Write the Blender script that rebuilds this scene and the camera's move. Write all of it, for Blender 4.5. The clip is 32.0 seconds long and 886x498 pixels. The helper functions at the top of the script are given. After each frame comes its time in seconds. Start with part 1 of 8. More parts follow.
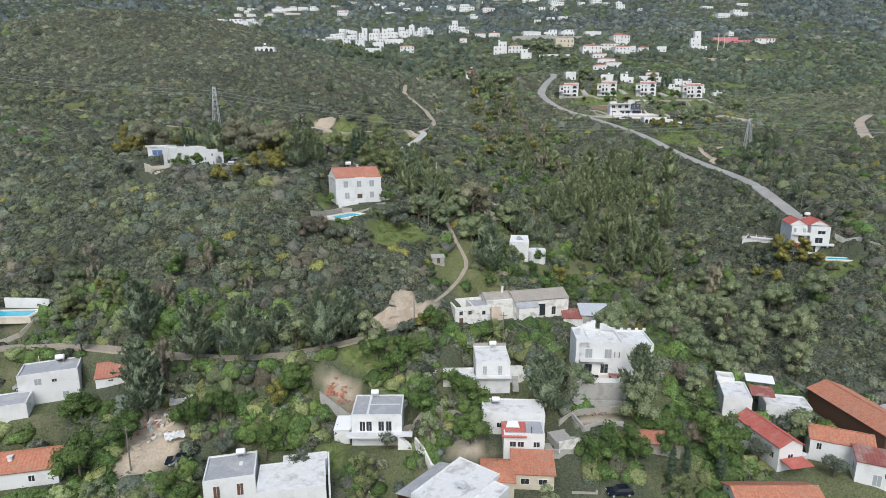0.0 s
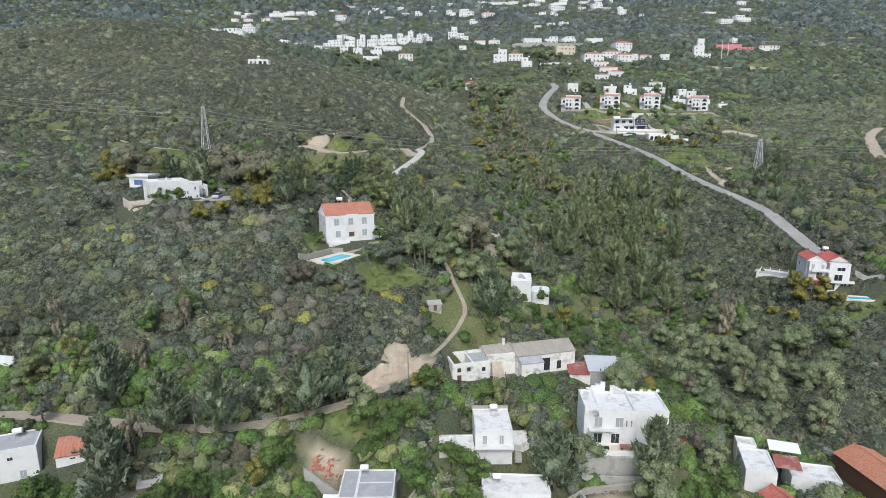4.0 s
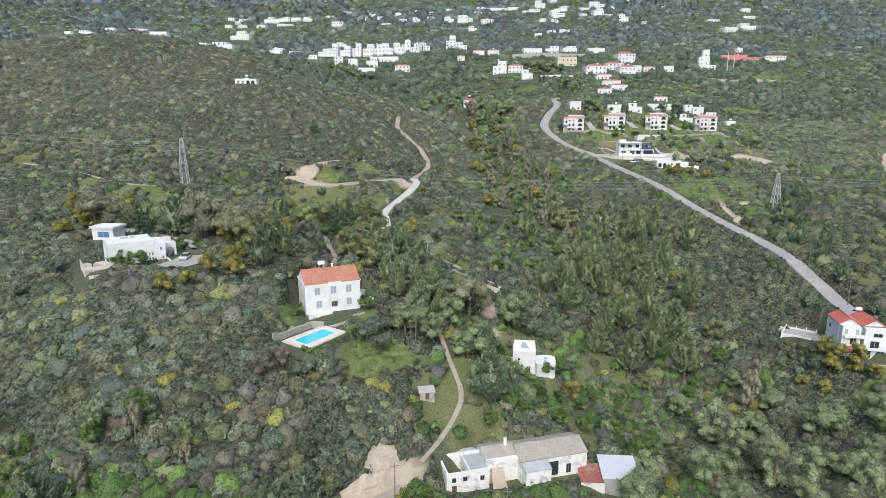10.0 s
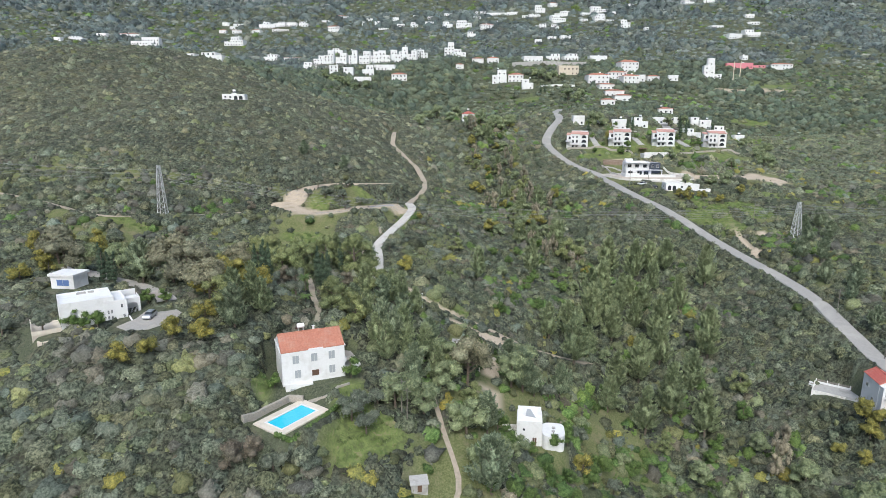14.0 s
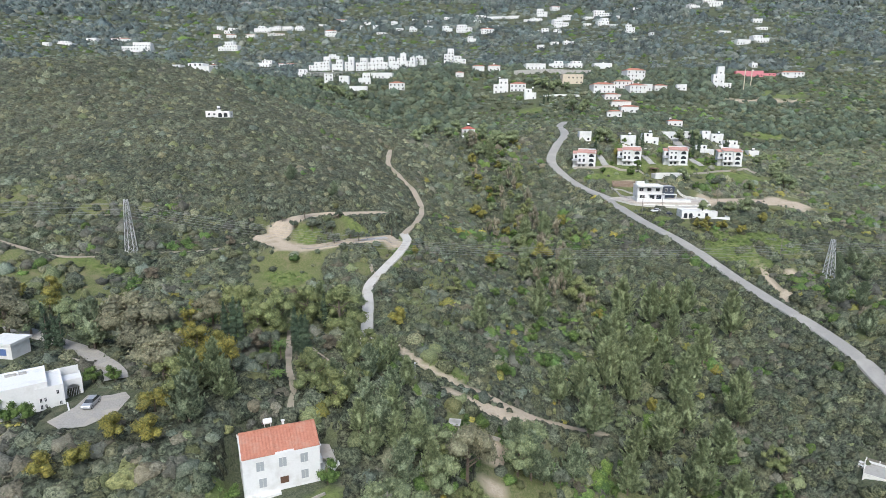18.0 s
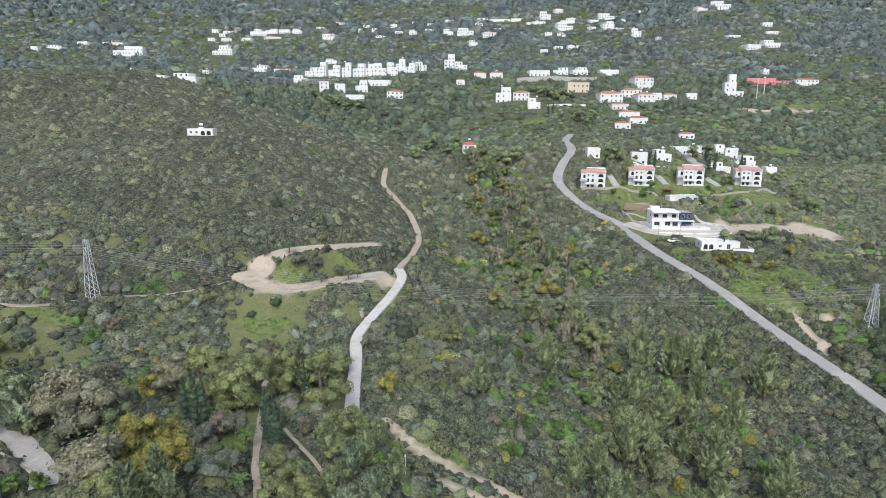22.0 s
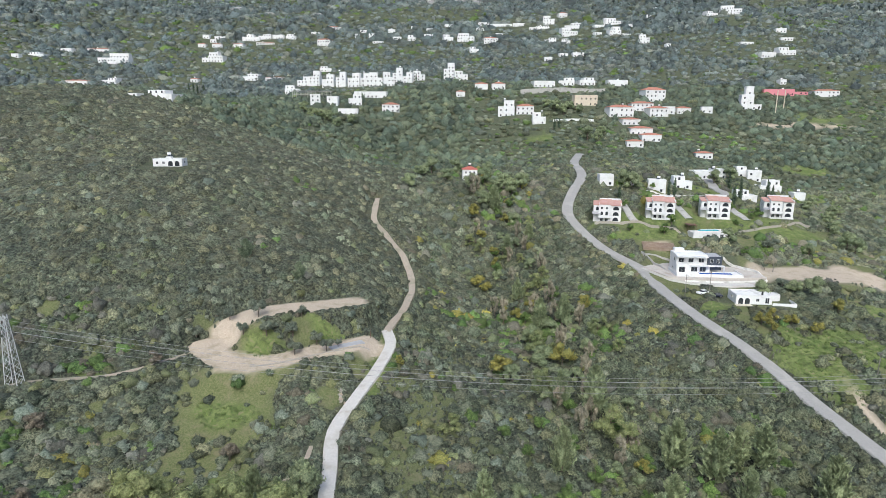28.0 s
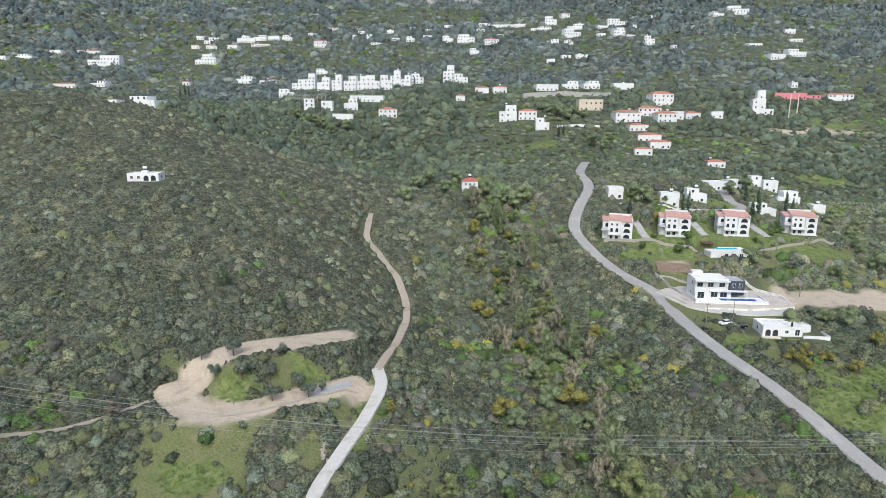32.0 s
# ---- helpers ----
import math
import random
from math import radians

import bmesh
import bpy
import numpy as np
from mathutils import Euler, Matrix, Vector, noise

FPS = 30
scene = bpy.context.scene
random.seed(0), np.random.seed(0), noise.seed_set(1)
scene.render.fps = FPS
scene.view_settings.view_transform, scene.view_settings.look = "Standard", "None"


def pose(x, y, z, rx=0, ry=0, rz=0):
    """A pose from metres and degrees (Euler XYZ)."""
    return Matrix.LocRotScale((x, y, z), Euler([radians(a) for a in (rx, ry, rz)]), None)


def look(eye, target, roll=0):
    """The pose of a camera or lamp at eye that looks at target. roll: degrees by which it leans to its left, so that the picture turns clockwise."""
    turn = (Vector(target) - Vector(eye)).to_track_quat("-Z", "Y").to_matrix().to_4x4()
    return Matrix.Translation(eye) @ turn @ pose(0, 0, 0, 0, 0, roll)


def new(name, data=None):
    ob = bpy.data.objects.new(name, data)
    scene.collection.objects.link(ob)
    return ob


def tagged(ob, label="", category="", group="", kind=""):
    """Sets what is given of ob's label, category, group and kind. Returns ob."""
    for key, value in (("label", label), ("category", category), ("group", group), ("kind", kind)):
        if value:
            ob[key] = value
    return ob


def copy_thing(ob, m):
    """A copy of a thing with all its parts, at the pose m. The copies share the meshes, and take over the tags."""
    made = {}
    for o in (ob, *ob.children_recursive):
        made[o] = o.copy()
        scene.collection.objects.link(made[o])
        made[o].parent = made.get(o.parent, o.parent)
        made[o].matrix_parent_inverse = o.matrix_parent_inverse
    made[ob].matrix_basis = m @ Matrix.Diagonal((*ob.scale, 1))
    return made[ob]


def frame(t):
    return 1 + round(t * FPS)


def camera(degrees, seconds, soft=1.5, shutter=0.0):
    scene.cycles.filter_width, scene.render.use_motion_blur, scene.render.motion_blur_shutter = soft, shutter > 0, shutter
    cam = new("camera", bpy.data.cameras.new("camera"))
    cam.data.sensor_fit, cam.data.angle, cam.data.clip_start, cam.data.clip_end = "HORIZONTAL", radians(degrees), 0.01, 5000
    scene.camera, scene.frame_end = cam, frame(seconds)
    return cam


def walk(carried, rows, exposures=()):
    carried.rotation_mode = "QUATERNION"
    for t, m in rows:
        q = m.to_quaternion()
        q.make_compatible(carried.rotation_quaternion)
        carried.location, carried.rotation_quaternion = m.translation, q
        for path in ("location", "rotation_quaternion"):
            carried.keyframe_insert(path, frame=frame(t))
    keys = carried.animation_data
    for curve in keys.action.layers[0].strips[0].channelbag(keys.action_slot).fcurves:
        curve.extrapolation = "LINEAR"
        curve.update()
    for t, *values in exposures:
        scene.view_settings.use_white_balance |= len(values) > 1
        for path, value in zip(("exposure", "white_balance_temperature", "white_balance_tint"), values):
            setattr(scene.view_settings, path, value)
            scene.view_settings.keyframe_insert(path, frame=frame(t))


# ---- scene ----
cam = camera(74.00, 32.0, 0.75)
PATH = [
    (0.0, 0.00, 0.00, 90.00, 0.003, -12.500, -0.052),
    (1.0, 0.13, 3.01, 92.04, 0.001, -12.505, -0.055),
    (2.0, 0.27, 6.01, 94.11, -0.003, -12.505, -0.058),
    (3.0, 0.44, 9.03, 96.23, -0.010, -12.496, -0.062),
    (3.5, 0.54, 10.54, 97.29, -0.016, -12.489, -0.065),
    (5.5, 0.96, 16.66, 101.57, -0.045, -12.460, -0.077),
    (6.5, 1.18, 19.81, 103.69, -0.066, -12.461, -0.085),
    (7.5, 1.38, 23.04, 105.81, -0.087, -12.473, -0.094),
    (8.5, 1.55, 26.40, 107.93, -0.106, -12.492, -0.104),
    (9.5, 1.71, 29.90, 110.03, -0.125, -12.510, -0.114),
    (10.5, 1.84, 33.60, 112.09, -0.147, -12.526, -0.125),
    (11.5, 1.98, 37.63, 114.16, -0.175, -12.529, -0.137),
    (12.5, 2.17, 42.13, 116.37, -0.210, -12.510, -0.146),
    (13.5, 2.40, 47.15, 118.70, -0.241, -12.482, -0.154),
    (14.5, 2.63, 52.54, 121.08, -0.261, -12.463, -0.160),
    (16.5, 3.10, 63.96, 125.87, -0.264, -12.460, -0.179),
    (17.5, 3.37, 69.68, 128.19, -0.252, -12.477, -0.195),
    (18.5, 3.59, 75.39, 130.46, -0.228, -12.504, -0.215),
    (19.5, 3.83, 81.12, 132.72, -0.201, -12.534, -0.239),
    (20.5, 4.09, 86.89, 134.97, -0.174, -12.558, -0.263),
    (21.5, 4.36, 92.70, 137.24, -0.153, -12.578, -0.282),
    (22.5, 4.61, 98.52, 139.49, -0.137, -12.597, -0.293),
    (23.5, 4.86, 104.33, 141.69, -0.121, -12.614, -0.299),
    (24.5, 5.12, 110.07, 143.81, -0.109, -12.627, -0.302),
    (25.5, 5.43, 115.68, 145.80, -0.100, -12.636, -0.304),
    (27.5, 5.95, 126.52, 149.47, -0.075, -12.624, -0.305),
    (28.5, 6.19, 131.83, 151.16, -0.060, -12.625, -0.302),
    (29.5, 6.42, 137.11, 152.79, -0.046, -12.629, -0.297),
    (30.0, 6.56, 139.65, 153.41, -0.039, -12.631, -0.293),
    (30.5, 6.67, 142.10, 153.81, -0.033, -12.632, -0.290),
    (31.0, 6.84, 144.50, 154.09, -0.028, -12.634, -0.286),
    (31.5, 6.99, 146.85, 154.28, -0.023, -12.635, -0.282),
    (32.0, 7.11, 149.21, 154.46, -0.017, -12.637, -0.278),
]
EXPOSURES = [(0.0, 0.2, 5700, 5), (10.0, 0.49, 5700, 5), (25.0, 0.50, 5700, 5), (32.0, 0.44, 5700, 5)]
walk(cam, [(t, pose(x, y, z) @ pose(0, 0, 0, 0, 0, yaw) @ pose(0, 0, 0, 90 + pitch) @ pose(0, 0, 0, 0, 0, -roll)) for t, x, y, z, yaw, pitch, roll in PATH], EXPOSURES)

# ---- sky and sun: an overcast spring day ----
world = bpy.data.worlds.new("overcast_sky")
world.use_nodes = True
scene.world = world
wn, wl = world.node_tree.nodes, world.node_tree.links
sky = wn.new("ShaderNodeTexSky")
sky.sky_type = "NISHITA"
sky.sun_disc = False
sky.sun_elevation = radians(48)
sky.sun_rotation = radians(183.5)
sky.air_density = 1.0
sky.dust_density = 6.0
sky.ozone_density = 1.0
bg = wn["Background"]
bg.inputs["Strength"].default_value = 0.135
wl.new(sky.outputs["Color"], bg.inputs["Color"])

sun = new("sun", bpy.data.lights.new("sun", "SUN"))
sun.data.energy = 0.85
sun.data.angle = radians(28)
sun.data.color = (1.0, 0.97, 0.94)
sun.matrix_world = look((-6, -98, 111), (0, 0, 0))


# ---- materials ----
def nodes_of(name):
    m = bpy.data.materials.new(name)
    m.use_nodes = True
    nt = m.node_tree
    return m, nt.nodes, nt.links, nt.nodes["Principled BSDF"]


def ramp(N, L, fac, stops):
    r = N.new("ShaderNodeValToRGB")
    el = r.color_ramp.elements
    while len(el) > 1:
        el.remove(el[-1])
    el[0].position, el[0].color = stops[0][0], (*stops[0][1], 1)
    for p, c in stops[1:]:
        e = el.new(p)
        e.color = (*c, 1)
    L.new(fac, r.inputs["Fac"])
    return r.outputs["Color"]


def noise_tex(N, L, vec, scale, detail=4.0, rough=0.6, distort=0.0):
    n = N.new("ShaderNodeTexNoise")
    n.inputs["Scale"].default_value = scale
    n.inputs["Detail"].default_value = detail
    n.inputs["Roughness"].default_value = rough
    n.inputs["Distortion"].default_value = distort
    L.new(vec, n.inputs["Vector"])
    return n.outputs["Fac"]


def mix(N, L, a, b, fac, mode="MIX"):
    m = N.new("ShaderNodeMix")
    m.data_type, m.blend_type = "RGBA", mode
    for sock, v in ((m.inputs[0], fac), (m.inputs[6], a), (m.inputs[7], b)):
        if isinstance(v, (int, float)):
            sock.default_value = v
        elif isinstance(v, tuple):
            sock.default_value = (*v, 1)
        else:
            L.new(v, sock)
    return m.outputs[2]


def position(N):
    return N.new("ShaderNodeNewGeometry").outputs["Position"]


def bumped(N, L, bsdf, height, strength, dist):
    b = N.new("ShaderNodeBump")
    b.inputs["Strength"].default_value = strength
    b.inputs["Distance"].default_value = dist
    L.new(height, b.inputs["Height"])
    L.new(b.outputs["Normal"], bsdf.inputs["Normal"])


def surface(name, c1, c2, c3=None, grain=6.0, broad=0.5, rough=0.8, bump=0.3, dist=0.02, metal=0.0):
    """A surface with grain and broad stains, at real-world size."""
    m, N, L, B = nodes_of(name)
    p = position(N)
    g = noise_tex(N, L, p, grain, 5.0, 0.65)
    s = noise_tex(N, L, p, broad, 3.0, 0.6, 0.4)
    col = mix(N, L, c1, c2, ramp(N, L, g, [(0.35, (0, 0, 0)), (0.7, (1, 1, 1))]))
    if c3:
        col = mix(N, L, col, c3, ramp(N, L, s, [(0.5, (0, 0, 0)), (0.72, (1, 1, 1))]))
    L.new(col, B.inputs["Base Color"])
    B.inputs["Roughness"].default_value = rough
    B.inputs["Metallic"].default_value = metal
    if bump:
        bumped(N, L, B, g, bump, dist)
    return m


def leafy(name, dark, light, tip, patch=0.22, grain=2.6):
    """Foliage: fine leaf speckle, its darks painted as crease shade in scrub, a tone of its own for each plant, dry
    tips, with leafy relief.
    """
    m, N, L, B = nodes_of(name)
    geo = N.new("ShaderNodeNewGeometry")
    p = geo.outputs["Position"]
    n1 = noise_tex(N, L, p, patch, 2.0, 0.55)
    n2 = noise_tex(N, L, p, 0.035, 3.0, 0.6)
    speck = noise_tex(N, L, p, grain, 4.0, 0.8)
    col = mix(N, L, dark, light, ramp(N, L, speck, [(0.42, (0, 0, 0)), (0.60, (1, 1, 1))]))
    col = mix(N, L, col, tip, ramp(N, L, n1, [(0.50, (0, 0, 0)), (0.75, (0.45, 0.45, 0.45))]))
    at = N.new("ShaderNodeAttribute")
    at.attribute_name = "tone"
    own = ramp(N, L, at.outputs["Fac"], [(0.0, (0.64, 0.65, 0.65)), (0.5, (0.96, 0.96, 0.96)), (1.0, (1.36, 1.36, 1.33))])
    col = mix(N, L, col, own, 1.0, "MULTIPLY")
    at = N.new("ShaderNodeAttribute")
    at.attribute_name = "warmth"
    own = ramp(N, L, at.outputs["Fac"], [(0.0, (0.94, 1.0, 1.10)), (0.55, (1.0, 1.0, 1.03)), (1.0, (1.10, 1.02, 0.93))])
    col = mix(N, L, col, own, 1.0, "MULTIPLY")
    each = ramp(N, L, geo.outputs["Random Per Island"], [(0.0, (0.80, 0.80, 0.80)), (1.0, (1.22, 1.22, 1.20))])
    col = mix(N, L, col, each, 1.0, "MULTIPLY")
    tree_tone = ramp(N, L, N.new("ShaderNodeObjectInfo").outputs["Random"], [(0.0, (0.90, 0.92, 0.92)), (1.0, (1.10, 1.08, 1.04))])
    col = mix(N, L, col, tree_tone, 1.0, "MULTIPLY")
    dim = ramp(N, L, n2, [(0.3, (0.86, 0.86, 0.88)), (0.7, (1.14, 1.14, 1.10))])
    col = mix(N, L, col, dim, 1.0, "MULTIPLY")
    L.new(col, B.inputs["Base Color"])
    B.inputs["Roughness"].default_value = 0.75
    B.inputs["Specular IOR Level"].default_value = 0.25
    bumped(N, L, B, speck, 0.8, 0.6 / grain)
    return m


M_white = surface("white_render", (0.72, 0.72, 0.71), (0.67, 0.67, 0.66), (0.58, 0.575, 0.55), 3.0, 0.35, 0.85, 0.15)
M_old_white = surface("weathered_whitewash", (0.76, 0.75, 0.71), (0.66, 0.64, 0.59), (0.38, 0.36, 0.32), 2.5, 0.55, 0.9, 0.3)
M_roof_white = surface("white_roof_coating", (0.74, 0.73, 0.71), (0.64, 0.63, 0.60), (0.42, 0.40, 0.37), 1.6, 0.45, 0.85, 0.2)
M_roof_grey = surface("grey_roof_screed", (0.38, 0.38, 0.39), (0.31, 0.32, 0.33), (0.46, 0.46, 0.45), 2.0, 0.4, 0.85, 0.2)
M_concrete = surface("concrete", (0.42, 0.41, 0.38), (0.34, 0.33, 0.31), (0.25, 0.24, 0.22), 2.5, 0.5, 0.9, 0.3)
M_stone = surface("rubble_stone", (0.42, 0.38, 0.32), (0.26, 0.24, 0.21), (0.33, 0.32, 0.29), 3.5, 0.6, 0.95, 1.0, 0.12)
M_asphalt = surface("worn_asphalt", (0.315, 0.305, 0.285), (0.265, 0.256, 0.238), (0.37, 0.355, 0.325), 2.0, 0.12, 0.9, 0.15)
M_crag = surface("grey_mountain_rock", (0.40, 0.39, 0.38), (0.26, 0.26, 0.25), (0.20, 0.22, 0.17), 0.25, 0.05, 0.95, 1.0, 0.8)
M_lane = surface("pale_concrete_lane", (0.52, 0.50, 0.46), (0.44, 0.42, 0.39), (0.38, 0.35, 0.30), 1.5, 0.2, 0.9, 0.2)
M_dirt = surface("pale_dirt", (0.38, 0.325, 0.26), (0.29, 0.245, 0.19), (0.23, 0.22, 0.15), 1.6, 0.18, 0.95, 0.5, 0.06)
M_soil = surface("brown_tilled_soil", (0.26, 0.19, 0.14), (0.19, 0.14, 0.10), (0.30, 0.24, 0.18), 1.8, 0.4, 0.95, 0.6, 0.08)
M_scar = surface("bare_bank_earth", (0.48, 0.40, 0.31), (0.38, 0.31, 0.235), (0.30, 0.25, 0.19), 0.9, 0.2, 0.95, 0.8, 0.2)
M_gravel = surface("grey_gravel_yard", (0.38, 0.36, 0.33), (0.27, 0.26, 0.235), (0.42, 0.38, 0.32), 3.0, 0.3, 0.95, 0.6, 0.05)
M_paving = surface("pinkish_paving", (0.50, 0.46, 0.41), (0.42, 0.38, 0.33), (0.36, 0.31, 0.26), 1.2, 0.25, 0.9, 0.2)
M_deck = surface("cream_paving", (0.66, 0.60, 0.50), (0.58, 0.52, 0.43), (0.50, 0.45, 0.37), 2.0, 0.4, 0.8, 0.2)
M_pink = surface("pink_render", (0.62, 0.24, 0.27), (0.55, 0.20, 0.23), None, 3.0, 0.4, 0.85, 0.1)
M_tan = surface("cream_render", (0.62, 0.55, 0.43), (0.55, 0.48, 0.37), (0.46, 0.40, 0.31), 2.0, 0.4, 0.85, 0.15)
M_navy = surface("dark_slate_cladding", (0.05, 0.06, 0.085), (0.035, 0.045, 0.06), None, 2.0, 0.4, 0.6, 0.1)
M_wood = surface("brown_stained_wood", (0.13, 0.075, 0.045), (0.09, 0.05, 0.03), None, 5.0, 0.6, 0.7, 0.2)
M_grey_wood = surface("weathered_planks", (0.20, 0.18, 0.155), (0.12, 0.11, 0.095), (0.25, 0.23, 0.20), 4.0, 0.6, 0.85, 0.3)
M_blue = surface("blue_painted_shutter", (0.10, 0.16, 0.34), (0.08, 0.13, 0.28), None, 5.0, 0.6, 0.6, 0.1)
M_metal = surface("galvanised_steel", (0.62, 0.63, 0.64), (0.54, 0.55, 0.56), None, 4.0, 0.5, 0.6, 0.05, 0.01, 0.2)
M_rust = surface("faded_red_sheet", (0.30, 0.10, 0.075), (0.22, 0.075, 0.06), (0.36, 0.28, 0.24), 2.0, 0.5, 0.7, 0.2)
M_cable = surface("grey_cable", (0.26, 0.26, 0.265), (0.22, 0.22, 0.225), None, 4.0, 0.5, 0.6, 0.0)
M_tank = surface("white_tank_plastic", (0.82, 0.82, 0.82), (0.78, 0.78, 0.78), None, 3.0, 0.4, 0.4, 0.0)
M_black = surface("black_rubber", (0.02, 0.02, 0.02), (0.03, 0.03, 0.03), None, 8.0, 1.0, 0.8, 0.0)
M_carblue = surface("dark_blue_car_paint", (0.012, 0.016, 0.03), (0.015, 0.02, 0.035), None, 2.0, 0.4, 0.25, 0.0, 0.01, 0.2)
M_carwhite = surface("white_car_paint", (0.75, 0.75, 0.75), (0.72, 0.72, 0.72), None, 2.0, 0.4, 0.25, 0.0)
M_carsilver = surface("silver_car_paint", (0.50, 0.51, 0.53), (0.46, 0.47, 0.49), None, 2.0, 0.4, 0.3, 0.0, 0.01, 0.5)


def tiles(name, c1, c2, c3):
    """Clay tiles: colour from tile to tile, lichen in broad patches, rolls as fine relief."""
    m, N, L, B = nodes_of(name)
    tc = N.new("ShaderNodeTexCoord").outputs["Object"]
    p = position(N)
    v = N.new("ShaderNodeTexVoronoi")
    v.inputs["Scale"].default_value = 3.6
    L.new(tc, v.inputs["Vector"])
    hue = N.new("ShaderNodeSeparateColor")
    L.new(v.outputs["Color"], hue.inputs["Color"])
    col = mix(N, L, c1, c2, hue.outputs["Red"])
    s = noise_tex(N, L, p, 0.6, 4.0, 0.65)
    col = mix(N, L, col, c3, ramp(N, L, s, [(0.48, (0, 0, 0)), (0.75, (0.7, 0.7, 0.7))]))
    L.new(col, B.inputs["Base Color"])
    B.inputs["Roughness"].default_value = 0.85
    bumped(N, L, B, noise_tex(N, L, p, 5.0), 0.25, 0.03)
    return m


M_tile = tiles("terracotta_tiles", (0.44, 0.19, 0.125), (0.36, 0.145, 0.095), (0.42, 0.26, 0.19))
M_tile_orange = tiles("orange_clay_tiles", (0.48, 0.21, 0.12), (0.36, 0.14, 0.085), (0.36, 0.24, 0.17))
M_tile_red = tiles("bright_red_tiles", (0.46, 0.125, 0.095), (0.37, 0.095, 0.075), (0.44, 0.22, 0.17))
M_tile_pale = tiles("faded_pink_tiles", (0.52, 0.30, 0.245), (0.43, 0.23, 0.185), (0.52, 0.40, 0.34))
M_tile_old = tiles("lichened_grey_tiles", (0.36, 0.32, 0.27), (0.29, 0.26, 0.22), (0.40, 0.37, 0.33))

M_glass, N_, L_, B_ = nodes_of("window_glass")
B_.inputs["Base Color"].default_value = (0.035, 0.04, 0.045, 1)
B_.inputs["Roughness"].default_value = 0.12
B_.inputs["Specular IOR Level"].default_value = 0.6
M_shutter = surface("grey_shutters", (0.36, 0.38, 0.39), (0.30, 0.32, 0.33), None, 6.0, 0.6, 0.7, 0.1)
M_panel, N_, L_, B_ = nodes_of("solar_panel_glass")
B_.inputs["Base Color"].default_value = (0.03, 0.04, 0.06, 1)
B_.inputs["Roughness"].default_value = 0.2

M_water, N_, L_, B_ = nodes_of("pool_water")
p_ = position(N_)
L_.new(mix(N_, L_, (0.02, 0.42, 0.60), (0.10, 0.60, 0.72), noise_tex(N_, L_, p_, 1.2, 3.0, 0.6, 1.0)), B_.inputs["Base Color"])
B_.inputs["Roughness"].default_value = 0.08
bumped(N_, L_, B_, noise_tex(N_, L_, p_, 3.0), 0.1, 0.02)
M_water_blue, N_, L_, B_ = nodes_of("deep_blue_pool_water")
B_.inputs["Base Color"].default_value = (0.03, 0.10, 0.42, 1)
B_.inputs["Roughness"].default_value = 0.08

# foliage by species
# maquis and heath: dark tones deepened to imitate shade in the creases
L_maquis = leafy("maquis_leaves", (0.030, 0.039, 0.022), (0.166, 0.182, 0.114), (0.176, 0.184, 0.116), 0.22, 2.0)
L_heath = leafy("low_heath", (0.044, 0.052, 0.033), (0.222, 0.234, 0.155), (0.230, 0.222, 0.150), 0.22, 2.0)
L_green = leafy("fresh_green_leaves", (0.050, 0.088, 0.022), (0.160, 0.228, 0.068), (0.168, 0.215, 0.072))
L_brown = leafy("dry_brown_scrub", (0.088, 0.084, 0.062), (0.200, 0.190, 0.148), (0.205, 0.200, 0.155))
L_yellow = leafy("yellow_flowering_broom", (0.115, 0.122, 0.040), (0.350, 0.305, 0.070), (0.230, 0.230, 0.080))
L_pine = leafy("pine_needles", (0.090, 0.118, 0.072), (0.255, 0.300, 0.190), (0.255, 0.290, 0.185))
L_young = leafy("young_pine_needles", (0.128, 0.160, 0.082), (0.290, 0.332, 0.182), (0.280, 0.312, 0.170))
# distance haze is mixed into this colour: paler and bluer than near woods
L_forest = leafy("hazed_forest_leaves", (0.084, 0.105, 0.098), (0.166, 0.190, 0.176), (0.170, 0.192, 0.175), 0.1, 0.9)
# flecks run dark to pale as painted shaded gaps and lit cushion tops
L_carpet = leafy("heath_oak_with_shaded_gaps", (0.023, 0.026, 0.016), (0.160, 0.174, 0.114), (0.162, 0.162, 0.108), 0.10, 1.35)
L_wood = leafy("mixed_pine_wood", (0.058, 0.076, 0.050), (0.150, 0.176, 0.118), (0.160, 0.178, 0.122), 0.1, 1.6)
# pale blue-grey here also imitates haze over the far slope
L_farscrub = leafy("hazed_scrub_leaves", (0.124, 0.142, 0.128), (0.240, 0.260, 0.234), (0.240, 0.256, 0.228), 0.1, 0.9)
L_olive = leafy("olive_leaves", (0.074, 0.090, 0.062), (0.200, 0.220, 0.166), (0.205, 0.218, 0.162))
L_pale = leafy("pale_spring_leaves", (0.165, 0.200, 0.100), (0.370, 0.405, 0.235), (0.350, 0.370, 0.220))
L_cypress = leafy("cypress_leaves", (0.035, 0.057, 0.035), (0.112, 0.150, 0.090), (0.119, 0.150, 0.090))
L_gum = leafy("eucalyptus_leaves", (0.117, 0.117, 0.075), (0.280, 0.267, 0.176), (0.247, 0.260, 0.169))
L_light = leafy("light_olive_green_leaves", (0.118, 0.140, 0.056), (0.270, 0.298, 0.130), (0.265, 0.275, 0.125))
L_oakscrub = leafy("olive_green_oak_scrub", (0.078, 0.094, 0.045), (0.188, 0.206, 0.105), (0.190, 0.196, 0.105))
L_dry = leafy("straw_twigs", (0.172, 0.155, 0.109), (0.333, 0.299, 0.218), (0.276, 0.270, 0.190))
L_rust = leafy("russet_leaves", (0.120, 0.100, 0.072), (0.240, 0.205, 0.150), (0.210, 0.200, 0.145))
